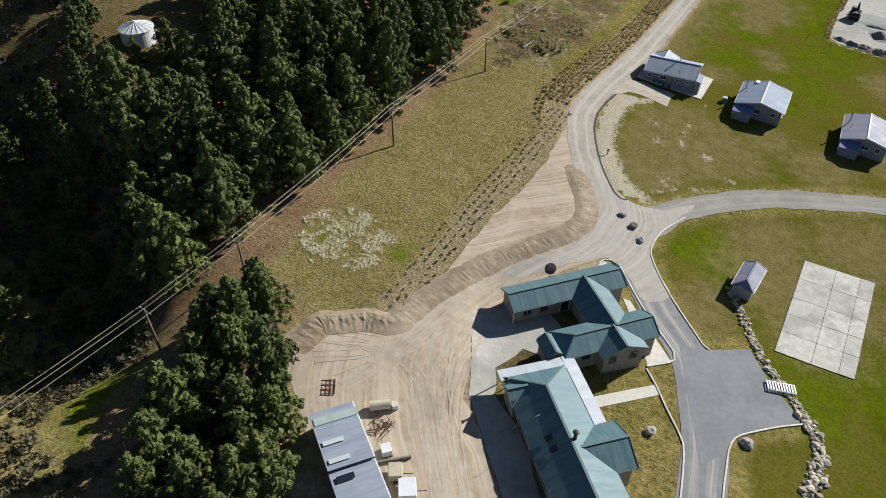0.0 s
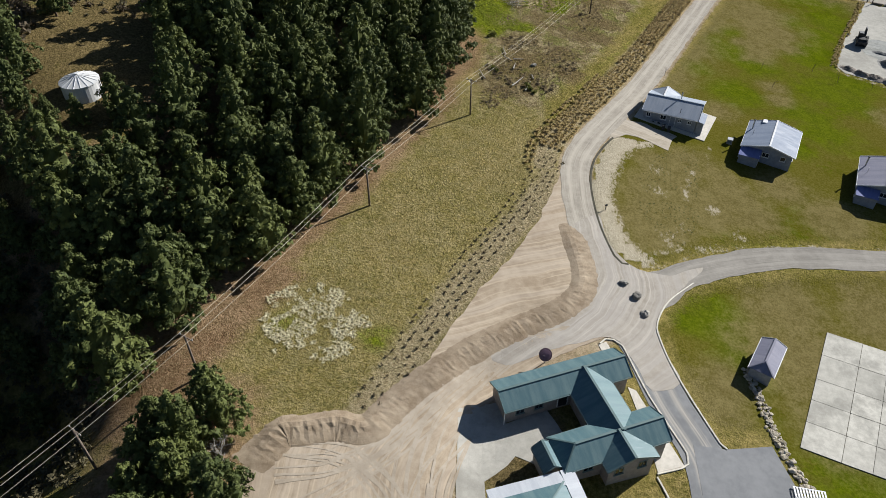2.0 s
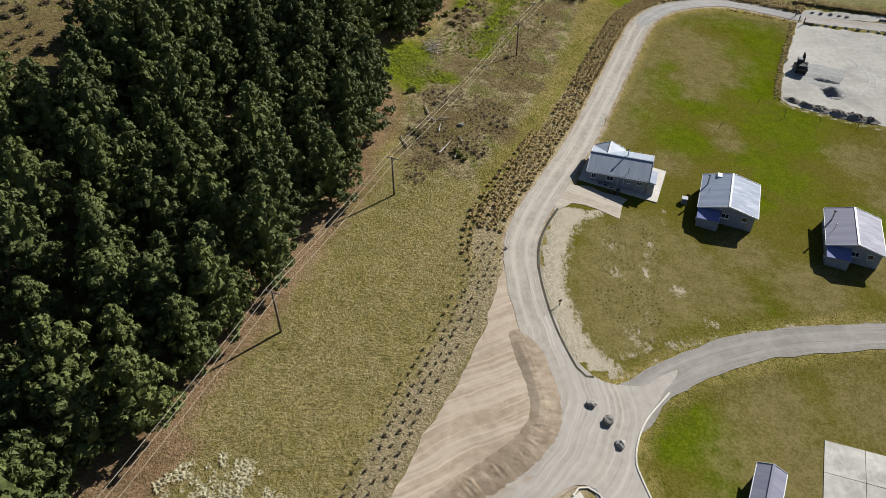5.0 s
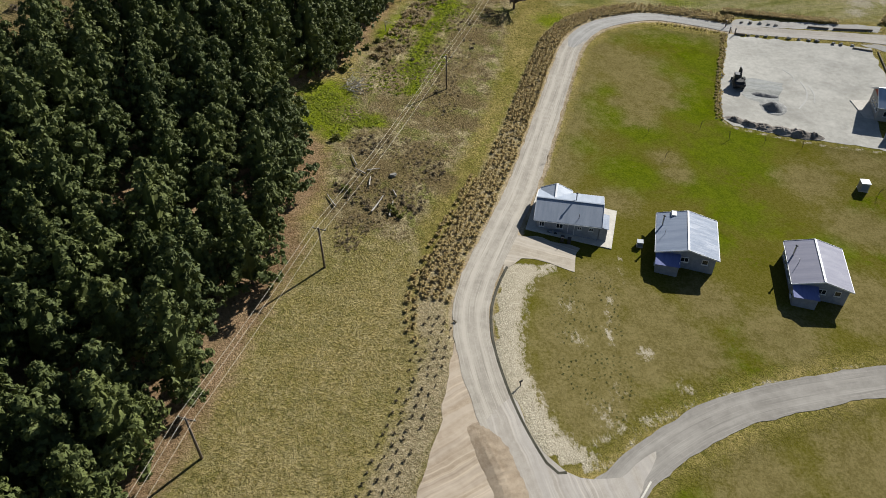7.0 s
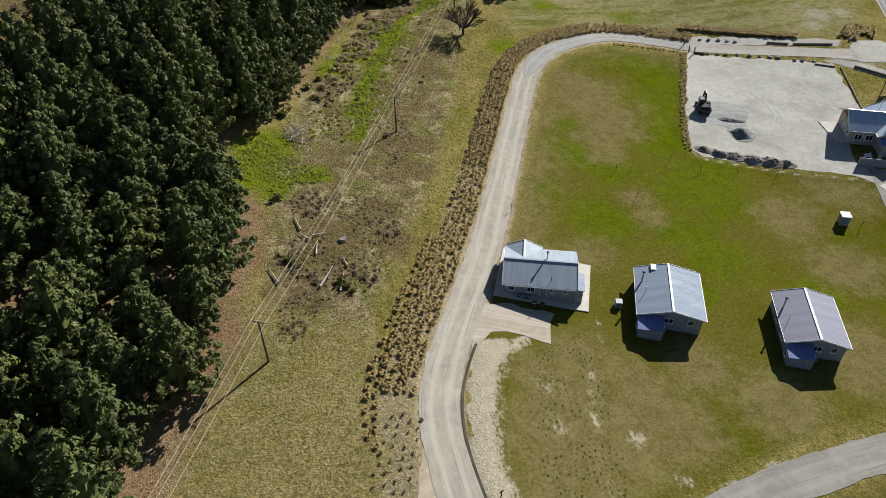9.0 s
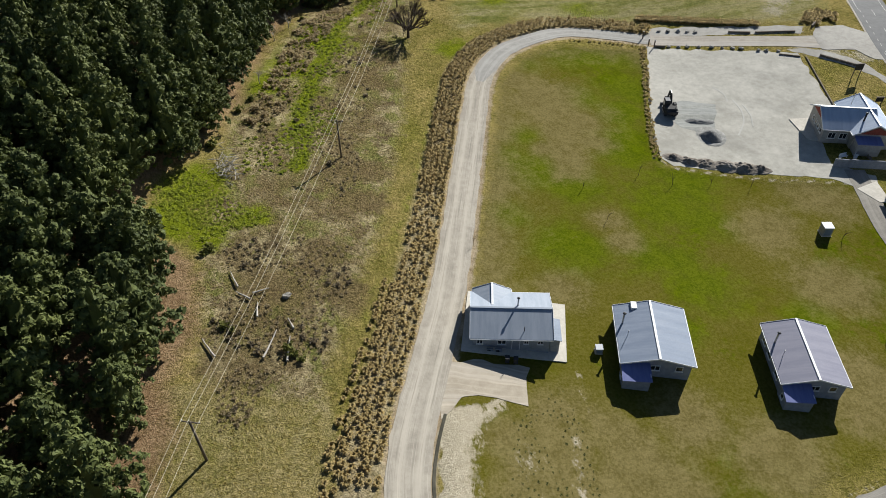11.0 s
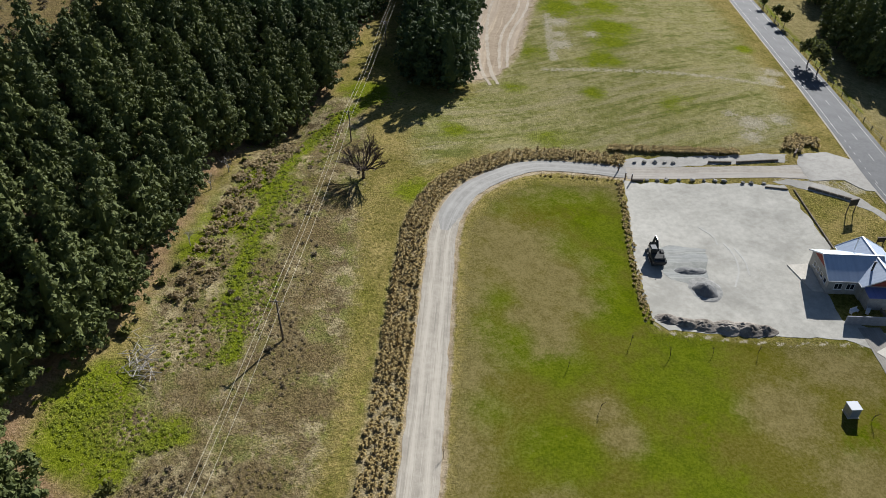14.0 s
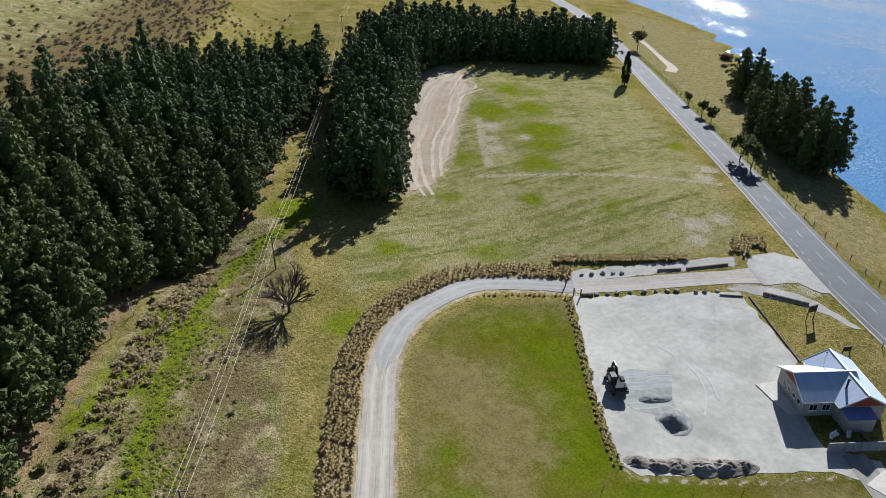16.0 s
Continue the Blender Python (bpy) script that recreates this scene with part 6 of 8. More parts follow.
for k, (x, y, s) in enumerate(((82.2, 168.2, 1.4), (84.6, 166.4, 1.5), (87.2, 165.0, 1.6), (90.4, 163.4, 1.8), (93.4, 162.0, 1.9), (95.8, 160.9, 1.4))):
    ob = mesh_part("soil_mound", heap_mesh("soil_mound", 1.0, 0.6, 20.0 + k, 0.9, 40, 12), M_SOIL)
    ob.matrix_world = pose(x, y, gz(x, y), 0, 0, -27) @ Matrix.Diagonal((s * 1.75, s * 1.1, s * 0.75, 1))
    tagged(ob, "rounded heap of dark soil dumped along the car park edge", "soil mound", "soil mounds on the car park")


M_CABROOF = plain("dusty_grey_paint", (0.14, 0.145, 0.155), 0.75, 0.0, 0.4)
M_RUSTY = plain("worn_dark_steel", (0.10, 0.085, 0.07), 0.7, 0.2, 0.3)


def digger():
    z = gz(90.5, 182)
    t = thing("digger", pose(90.4, 181.8, z + 0.02, 0, 0, 68), "black tracked digger with folded boom and bucket", "digger")
    for y in (-0.95, 0.95):
        bm = bmesh.new()
        ring = [(-1.7, 0.35), (-1.45, 0.05), (1.45, 0.05), (1.7, 0.35), (1.45, 0.72), (-1.45, 0.72)]
        vs = [[bm.verts.new((x, y + s, zz)) for x, zz in ring] for s in (-0.24, 0.24)]
        bm.faces.new(vs[0])
        bm.faces.new(vs[1][::-1])
        for k in range(6):
            bm.faces.new((vs[0][k], vs[1][k], vs[1][(k + 1) % 6], vs[0][(k + 1) % 6]))
        bmesh.ops.recalc_face_normals(bm, faces=bm.faces)
        tr = part("track", bm, M_DARK, t)
        for k in range(4):
            part("wheel", tube_bm((-1.2 + 0.8 * k, y - 0.27, 0.36), (-1.2 + 0.8 * k, y + 0.27, 0.36), 0.22, 0.22, 12), M_STEEL, tr)
    paintm = plain("dark_machine_paint", (0.050, 0.050, 0.048), 0.9, 0.0, 0.3)
    part("undercarriage", box_bm(-1.1, 1.1, -0.75, 0.75, 0.35, 0.85, 0.05), M_DARK, t)
    part("body", box_bm(-2.1, 0.9, -1.2, 1.2, 0.9, 1.75, 0.12), paintm, t)
    cab = part("cab", box_bm(-0.3, 1.2, 0.1, 1.2, 1.0, 2.75, 0.08), paintm, t)
    part("cab_window", box_bm(1.19, 1.23, 0.22, 1.08, 1.6, 2.6), M_GLASS, cab)
    part("cab_window", box_bm(-0.1, 1.0, 1.18, 1.23, 1.7, 2.6), M_GLASS, cab)
    part("cab_roof", box_bm(-0.25, 1.1, 0.16, 1.14, 2.75, 2.82, 0.03), M_CABROOF, cab, "dusty grey cab roof")
    part("cab_window", box_bm(-0.1, 1.0, 0.07, 0.12, 1.8, 2.6), M_GLASS, cab)
    part("engine_hood", box_bm(-2.0, -0.5, -1.0, 1.0, 1.75, 2.0, 0.1), paintm, t)
    part("exhaust", tube_bm((-1.5, -0.7, 1.9), (-1.5, -0.7, 2.5), 0.07, 0.06, 8), M_RUSTY, t)
    part("fuel_tank", box_bm(-0.3, 0.75, -1.2, -0.6, 1.75, 2.05, 0.06), paintm, t)
    part("dozer_blade", box_bm(2.35, 2.5, -1.35, 1.35, 0.1, 0.85, 0.04), M_CABROOF, t, "scuffed steel blade")
    for y in (-0.6, 0.6):
        beam("blade_arm", (1.0, y, 0.5), (2.36, y, 0.45), 0.16, 0.2, M_DARK, t)
    part("counterweight", box_bm(-2.5, -2.05, -1.15, 1.15, 0.95, 1.7, 0.15), M_DARK, t)
    beam("boom", (0.7, -0.3, 1.5), (2.0, -0.3, 3.0), 0.38, 0.5, paintm, t)
    beam("boom", (1.9, -0.3, 2.95), (3.2, -0.3, 3.0), 0.34, 0.44, paintm, t)
    beam("arm", (3.1, -0.3, 3.05), (3.75, -0.3, 1.3), 0.3, 0.36, paintm, t)
    beam("ram", (0.9, -0.3, 1.2), (1.8, -0.3, 2.4), 0.14, 0.14, M_STEEL, t)
    beam("ram", (1.9, -0.3, 3.3), (3.0, -0.3, 3.35), 0.13, 0.13, M_STEEL, t)
    bm = bmesh.new()
    prof = [(3.9, 1.4), (3.4, 0.9), (3.3, 0.35), (3.8, 0.1), (4.3, 0.25)]
    vs = [[bm.verts.new((x, y, zz)) for x, zz in prof] for y in (-0.85, 0.25)]
    for k in range(4):
        bm.faces.new((vs[0][k], vs[0][k + 1], vs[1][k + 1], vs[1][k]))
    bm.faces.new(vs[0][::-1])
    bm.faces.new(vs[1])
    part("bucket", bm, M_RUSTY, t, "worn steel bucket")


digger()


def cabinet_box(x, y, w, h, label, name, turn=-20):
    t = thing(name, pose(x, y, gz(x, y), 0, 0, turn), label, "cabinet")
    part("plinth", box_bm(-w * 0.55, w * 0.55, -w * 0.55, w * 0.55, -0.3, 0.08), M_PATH, t)
    part("body", box_bm(-w / 2, w / 2, -w / 2, w / 2, 0.08, h, 0.03), M_WALL_CREAM, t)
    part("lid", box_bm(-w * 0.55, w * 0.55, -w * 0.55, w * 0.55, h, h + 0.09, 0.03), M_ROOF_WHITE, t)
    part("hatch", box_bm(-w * 0.35, w * 0.35, -w / 2 - 0.03, -w / 2, 0.3, h - 0.2), M_ROOF_GREY, t)


cabinet_box(95.2, 143.2, 1.5, 1.7, "pale utility cabinet standing on the lawn", "utility_cabinet")
cabinet_box(46.7, 131.4, 0.9, 0.9, "small white gas box beside the cottage", "gas_box")

# garden seats behind the visitor building
for k, (x, y, c) in enumerate(((112.6, 158.6, M_TRIM), (114.8, 157.8, M_TRIM), (116.4, 156.2, M_TIMBER), (120.6, 154.2, M_TRIM))):
    t = thing("garden_bench", pose(x, y, gz(x, y), 0, 0, 30 * k), "pale garden bench on the small lawn" if c is M_TRIM else "wooden garden bench on the small lawn", "bench", "benches on the small lawn")
    part("seat", box_bm(-0.8, 0.8, -0.3, 0.3, 0.42, 0.48), c, t)
    part("backrest", box_bm(-0.8, 0.8, 0.26, 0.31, 0.5, 0.9), c, t)
    for s in (-0.7, 0.7):
        part("leg", box_bm(s - 0.05, s + 0.05, -0.26, 0.26, 0, 0.42), c, t)


# ---- the yard by the shed ----
M_CREAM = plain("cream_plastic", (0.52, 0.46, 0.34), 0.5)
M_RUST = plain("rusty_steel", (0.16, 0.075, 0.045), 0.8, 0.2, 0.4, 3, 0.4)


def yard_things():
    x, y = -11.1, 47.8
    t = thing("fuel_tank", pose(x, y, gz(x, y), 0, 0, 12), "cream tank lying on skids", "tank")
    part("drum", tube_bm((-1.3, 0, 0.75), (1.1, 0, 0.75), 0.55, 0.55, 18), M_CREAM, t, smooth=False)
    for s in (-0.8, 0.6):
        part("skid", box_bm(s - 0.08, s + 0.08, -0.5, 0.5, 0, 0.3), M_TIMBER, t)
    t = thing("crate", pose(-9.5, 48.2, gz(-9.5, 48.2), 0, 0, 12), "small white crate beside the tank", "crate")
    part("body", box_bm(-0.35, 0.35, -0.35, 0.35, 0, 0.7, 0.02), M_TRIM, t)
    part("lid", box_bm(-0.38, 0.38, -0.38, 0.38, 0.7, 0.75), M_PATH, t)
    t = thing("crate", pose(-9.7, 42.3, gz(-9.7, 42.3), 0, 0, 20), "white crate standing on bare ground", "crate")
    part("body", box_bm(-0.55, 0.55, -0.6, 0.6, 0.1, 1.0, 0.02), M_TRIM, t)
    part("pallet", box_bm(-0.6, 0.6, -0.65, 0.65, 0, 0.1), M_TIMBER, t)
    r = random.Random(4)
    t = thing("scrap_heap", pose(-10.8, 45.2, gz(-10.8, 45.2)), "heap of rusty steel bars and offcuts", "scrap")
    for k in range(22):
        a = r.uniform(0, 3.14)
        c = Vector((r.uniform(-1, 1.2), r.uniform(-0.9, 0.9), 0.08 + 0.02 * k))
        d = Vector((math.cos(a), math.sin(a), r.uniform(-0.05, 0.12))) * r.uniform(0.4, 1.0)
        beam("bar", c - d, c + d, 0.08, 0.08, M_RUST, t)
    for k, (x, y, w, l, lab, m) in enumerate(((-8.3, 39.6, 1.5, 1.7, "small cream box trailer", M_CREAM), (-6.8, 37.8, 1.9, 2.2, "white covered trailer by the shed", M_TRIM))):
        t = thing("trailer", pose(x, y, gz(x, y), 0, 0, 8), lab, "trailer", "trailers by the shed")
        part("box", box_bm(-w / 2, w / 2, -l / 2, l / 2, 0.5, 1.5, 0.04), m, t)
        beam("drawbar", (w / 2, 0, 0.5), (w / 2 + 1.1, 0, 0.45), 0.08, 0.08, M_DARK, t)
        for s in (-1, 1):
            wh = part("wheel", tube_bm((0, s * (l / 2), 0.3), (0, s * (l / 2 + 0.18), 0.3), 0.3, 0.3, 14), M_DARK, t)
            part("rim", tube_bm((0, s * (l / 2 + 0.17), 0.3), (0, s * (l / 2 + 0.2), 0.3), 0.16, 0.16, 10), M_STEEL, wh)
    t = thing("steel_rack", pose(-17.7, 49.8, gz(-17.7, 49.8), 0, 0, 10), "square grid of dark steel bars on the ground", "rack")
    for k in range(4):
        beam("bar", (-0.8 + 0.53 * k, -1.05, 0.08), (-0.8 + 0.53 * k, 1.05, 0.08), 0.1, 0.1, M_RUST, t)
        beam("cross_bar", (-0.85, -1.0 + 0.66 * k, 0.16), (0.85, -1.0 + 0.66 * k, 0.16), 0.1, 0.08, M_RUST, t)
    low_wall(-11.6, 40.4, -6.9, 42.0, 0.5, 0.25, M_TIMBER, "timber_edging", "low timber sleeper wall by the shed")
    # satellite dish
    x, y = 9.3, 73.4
    t = thing("satellite_dish", pose(x, y, gz(x, y), 0, 0, -30), "mauve-grey mesh satellite dish on a short pole", "satellite dish")
    part("mast", tube_bm((0, 0, -0.2), (0, 0, 1.4), 0.06), M_STEEL, t)
    bm = bmesh.new()
    rings = []
    for i in range(5):
        u = i / 4
        rings.append([bm.verts.new((0.85 * u * math.cos(6.283 * k / 24), 0.85 * u * math.sin(6.283 * k / 24), 0.26 * u * u)) for k in range(24)] if i else [bm.verts.new((0, 0, 0))])
    for k in range(24):
        bm.faces.new((rings[0][0], rings[1][k], rings[1][(k + 1) % 24]))
        for i in range(1, 4):
            bm.faces.new((rings[i][k], rings[i + 1][k], rings[i + 1][(k + 1) % 24], rings[i][(k + 1) % 24]))
    bmesh.ops.solidify(bm, geom=bm.faces[:], thickness=0.03)
    bmesh.ops.transform(bm, matrix=pose(0, 0, 1.5, 38, 0, 0), verts=bm.verts)
    part("dish", bm, plain("mauve_mesh", (0.30, 0.24, 0.30), 0.8), t, smooth=True)
    beam("feed_arm", (0, -0.2, 1.5), (0, -0.9, 2.3), 0.04, 0.04, M_STEEL, t)


yard_things()


def ladder(x, y, z, m, n2, label):
    t = thing("ladder", m, label, "ladder")
    L = n2 * 0.3
    for s in (-0.22, 0.22):
        beam("rail", (s, 0, 0), (s, L, 0), 0.05, 0.09, M_STEEL, t)
    for k in range(n2):
        beam("rung", (-0.22, 0.15 + 0.3 * k, 0), (0.22, 0.15 + 0.3 * k, 0), 0.05, 0.05, M_STEEL, t)


HALL = pose(9, 46, -0.2, 0, 0, 19.3)
ladder(0, 0, 0, HALL @ pose(-3.35, 4.55, 3.15, 0, -8, 0), 9, "aluminium ladder lying on the roof edge")
ladder(0, 0, 0, HALL @ pose(-4.1, 2.6, 0.1, 68, 0, -90) , 10, "aluminium ladder leaning on the hall wall")


def water_tank():
    x, y = -58.8, 104.5
    t = thing("water_tank", pose(x, y, gz(x, y) - 0.3), "round white water tank with shallow conical roof", "water tank")
    R, Hh, sg = 2.7, 2.3, 36
    bm = tube_bm((0, 0, -0.8), (0, 0, Hh), R, R, sg)
    part("shell", bm, M_TANK, t)
    bm = bmesh.new()
    apex = bm.verts.new((0, 0, Hh + 0.95))
    rim = [bm.verts.new(((R + 0.12) * math.cos(6.28319 * k / 18), (R + 0.12) * math.sin(6.28319 * k / 18), Hh + 0.02)) for k in range(18)]
    low = [bm.verts.new((v.co.x, v.co.y, Hh - 0.12)) for v in rim]
    for k in range(18):
        bm.faces.new((apex, rim[k], rim[(k + 1) % 18]))
        bm.faces.new((rim[k], low[k], low[(k + 1) % 18], rim[(k + 1) % 18]))
    roof = part("roof", bm, M_TANK, t)
    for k in range(18):
        a = 6.28319 * k / 18
        beam("roof_rib", ((R + 0.1) * math.cos(a), (R + 0.1) * math.sin(a), Hh + 0.05), (0.15 * math.cos(a), 0.15 * math.sin(a), Hh + 0.97), 0.07, 0.05, M_TRIM, roof)
    part("hatch", tube_bm((0, 0, Hh + 0.9), (0, 0, Hh + 1.1), 0.3, 0.25, 12), M_TRIM, roof)
    part("pipe", tube_bm((R + 0.12, 0.3, -0.5), (R + 0.12, 0.3, Hh), 0.07), M_DARK, t)


M_TANK = plain("white_tank_panels", (0.62, 0.63, 0.62), 0.5, vary=0.12)
water_tank()


# ---- plants ----
def leaf_material(name, a, b, trans=0.3, rough=0.55):
    n = Nodes(name, rough, spec=0.3)
    own = n.mathn("ADD", n.mathn("MULTIPLY", n.island(), 0.35), n.mathn("MULTIPLY", n.rnd(), 0.35))
    f = n.mathn("ADD", own, n.ramp(n.noise(0.9, 2, 0.6), 0.3, 0.7, 0.0, 0.3))
    col = n.mix(f, a, b)
    n.done(col)
    tr = n.t.nodes.new("ShaderNodeBsdfTranslucent")
    n.t.links.new(col, tr.inputs["Color"])
    mx = n.t.nodes.new("ShaderNodeMixShader")
    mx.inputs[0].default_value = trans
    n.t.links.new(n.b.outputs[0], mx.inputs[1])
    n.t.links.new(tr.outputs[0], mx.inputs[2])
    n.t.links.new(mx.outputs[0], n.t.nodes["Material Output"].inputs["Surface"])
    return n.m


M_PINE = leaf_material("pine_needles", (0.042, 0.063, 0.020), (0.162, 0.186, 0.049), 0.15, 0.75)
# Far needle colour has the blue of distance haze and wood shade mixed in.
M_PINE_FAR = leaf_material("far_pine_needles", (0.036, 0.062, 0.022), (0.112, 0.146, 0.046), 0.14, 0.8)
M_CYPRESS = leaf_material("cypress_foliage", (0.020, 0.034, 0.012), (0.050, 0.072, 0.024))
M_BROAD = leaf_material("broadleaf_foliage", (0.055, 0.070, 0.018), (0.120, 0.130, 0.040))
M_TUSSOCK = leaf_material("golden_tussock", (0.330, 0.245, 0.095), (0.700, 0.545, 0.255), 0.4, 0.9)
M_SCRUB = leaf_material("dry_scrub", (0.230, 0.180, 0.100), (0.480, 0.390, 0.230), 0.5, 0.9)
M_SCRUB_GREEN = leaf_material("olive_scrub", (0.080, 0.095, 0.025), (0.210, 0.215, 0.060), 0.4, 0.9)
M_WEED = leaf_material("bright_weeds", (0.180, 0.235, 0.020), (0.420, 0.460, 0.065), 0.5, 0.9)
M_WHITE_TUFT = leaf_material("pale_seed_grass", (0.520, 0.465, 0.270), (0.840, 0.780, 0.560), 0.25, 0.9)
M_STRAW = leaf_material("rough_straw_grass", (0.280, 0.240, 0.075), (0.530, 0.445, 0.195), 0.55, 0.9)
M_PASTURE = leaf_material("pasture_grass", (0.250, 0.210, 0.055), (0.480, 0.378, 0.145), 0.55, 0.9)
M_HILL_SCRUB = leaf_material("hill_scrub_leaf", (0.090, 0.082, 0.046), (0.225, 0.200, 0.115), 0.4, 0.9)
M_DARK_SCRUB = leaf_material("dark_scrub", (0.100, 0.080, 0.055), (0.225, 0.185, 0.122), 0.4, 0.9)
M_BARK = plain("bark", (0.095, 0.070, 0.055), 0.95, vary=0.35, scale=4, bump=0.5)
M_GREYWOOD = plain("bleached_wood", (0.40, 0.37, 0.33), 0.9, vary=0.3, scale=3, bump=0.3)


def pine_mesh(seed, tall=13.0, spread=2.9, whorls=11, kids=5.2, flakes=16, size=0.76, bare=0.1, full=0.9):
    """A pine crown: whorls of rising boughs that end in rounded plumes of needles."""
    r = random.Random(seed)
    verts, faces = [], []

    def plume(c, d, L):
        for k in range(flakes):
            q = (d * 0.55 + Vector((r.gauss(0, 0.6), r.gauss(0, 0.6), r.gauss(0.1, 0.6)))).normalized()
            face = (q + Vector((r.uniform(-1, 1), r.uniform(-1, 1), r.uniform(-1, 1))) * 0.5).normalized()
            u = face.cross(Vector((r.uniform(-1, 1), r.uniform(-1, 1), r.uniform(-1, 1)))).normalized() * L * r.uniform(0.36, 0.64)
            v = face.cross(u) * r.uniform(0.38, 0.6)
            p = c + q * L * r.uniform(0.38, 0.68)
            b = len(verts)
            verts.extend((p + u, p - u * 0.5 + v, p - u * 0.5 - v))
            faces.append((b, b + 1, b + 2))
    # the dense shaded heart of the crown
    o, rings, seg = r.uniform(0, 99), 9, 11
    for i in range(rings + 1):
        t = i / rings
        for k in range(seg):
            a = 6.28319 * k / seg
            rad = 0.46 * spread * ((1 - t) ** full + 0.03) * (0.6 + 0.4 * min(1, t / 0.2)) * (1 + 0.55 * noise.noise((2.2 * math.cos(a), 2.2 * math.sin(a), o + 9 * t)))
            verts.append(Vector((rad * math.cos(a), rad * math.sin(a), tall * (bare + 0.04 + (0.88 - bare) * t) + 0.5 * noise.noise((3 * math.cos(a), 3 * math.sin(a), o + 5 * t)))))
    for i in range(rings):
        for k in range(seg):
            a, b, c, d = i * seg + k, i * seg + (k + 1) % seg, (i + 1) * seg + (k + 1) % seg, (i + 1) * seg + k
            faces.extend(((a, b, c), (a, c, d)))
    for w in range(whorls):
        t = w / (whorls - 1)
        z = tall * (bare + (0.93 - bare) * t)
        reach = spread * ((1 - t) ** full + 0.12) * (0.62 + 0.38 * min(1, t / 0.2)) * r.uniform(0.82, 1.15)
        n = max(4, round(6.6 - 3 * t))
        a0 = r.uniform(0, 6.28)
        for k in range(n):
            a = a0 + 6.283 * k / n + r.uniform(-0.4, 0.4)
            out = Vector((math.cos(a), math.sin(a), 0))
            across = Vector((-out.y, out.x, 0))
            L = reach * r.uniform(0.6, 1.25)
            rise = r.uniform(0.05, 0.4) + 0.4 * t
            m = max(2, round(kids * (0.45 + 0.75 * L / spread)))
            for j in range(m):
                u = 1.0 if j == 0 else r.uniform(0.45, 1.0)
                c = out * (L * u) + across * (r.uniform(-0.36, 0.36) * L * u) + Vector((0, 0, z + L * u * rise - 0.16 * L * u * u + r.uniform(-0.25, 0.3)))
                plume(c, (out * 0.8 + Vector((0, 0, 0.7))).normalized(), size * r.uniform(0.75, 1.25) * (0.8 + 0.25 * min(1, L / 2.5)))
    for k in range(4):
        plume(Vector((0, 0, tall * (0.92 + 0.02 * k))), Vector((0, 0, 1)), size * 0.8)
    return verts, faces


def trunk_bm(tall, r0=0.2, seed=0, boughs=0):
    r = random.Random(seed)
    bm = bmesh.new()
    p = Vector((0, 0, -0.7))
    for k in range(5):
        b = (k + 1) / 5
        q = Vector((r.uniform(-0.1, 0.1), r.uniform(-0.1, 0.1), tall * b * 0.95))
        tube_bm(p, q, r0 * (1 - k / 5) + 0.03, r0 * (1 - b) + 0.03, 7, bm, False)
        p = q
    for k in range(boughs):
        a, z = r.uniform(0, 6.28), tall * r.uniform(0.15, 0.6)
        tube_bm((0, 0, z), (1.6 * math.cos(a), 1.6 * math.sin(a), z + 0.4), 0.06, 0.02, 4, bm, False)
    return bm


def bm_mesh(name, bm, material):
    me = bpy.data.meshes.new(name)
    bm.to_mesh(me)
    bm.free()
    me.materials.append(material)
    return me


PINES = []
for i, (tall, spread, full) in enumerate(((14, 3.9, 0.8), (15.5, 4.0, 0.75), (13, 3.8, 0.66), (16.5, 4.1, 0.85), (14, 4.2, 0.62), (12, 3.6, 0.7))):
    crown = raw("crown", *pine_mesh(40 + i, tall, spread, full=full))
    crown.materials.append(M_PINE)
    PINES.append((bm_mesh("trunk", trunk_bm(tall, 0.2, i, 10), M_BARK), crown))


def pine(x, y, kind, scale, turn, label="dark green pine with ragged needle boughs", group="pines of the hillside wood", lean=0.0):
    t = thing("pine_tree", pose(x, y, gz(x, y), lean, lean * 0.6, turn) @ Matrix.Scale(scale, 4), label, "tree", group)
    mesh_part("trunk", PINES[kind][0], None, t)
    mesh_part("crown", PINES[kind][1], None, t)
    return t


def scatter(outline, gap, seed, tries, lo=None, hi=None, keep=None):
    """Spots inside an outline, no nearer to one another than the gap."""
    r = random.Random(seed)
    xs, ys = [p[0] for p in outline], [p[1] for p in outline]
    cand = np.array([(r.uniform(min(xs), max(xs)), r.uniform(min(ys), max(ys))) for k in range(tries)])
    cand = cand[area_dist(cand[:, 0], cand[:, 1], outline) > 0]
    out, cells = [], {}
    for x, y in cand:
        if keep and not keep(x, y):
            continue
        c = (int(x // gap), int(y // gap))
        near = [p for i in (-1, 0, 1) for j in (-1, 0, 1) for p in cells.get((c[0] + i, c[1] + j), ())]
        if all((x - p[0]) ** 2 + (y - p[1]) ** 2 > gap * gap for p in near):
            cells.setdefault(c, []).append((x, y))
            out.append((float(x), float(y)))
    return out


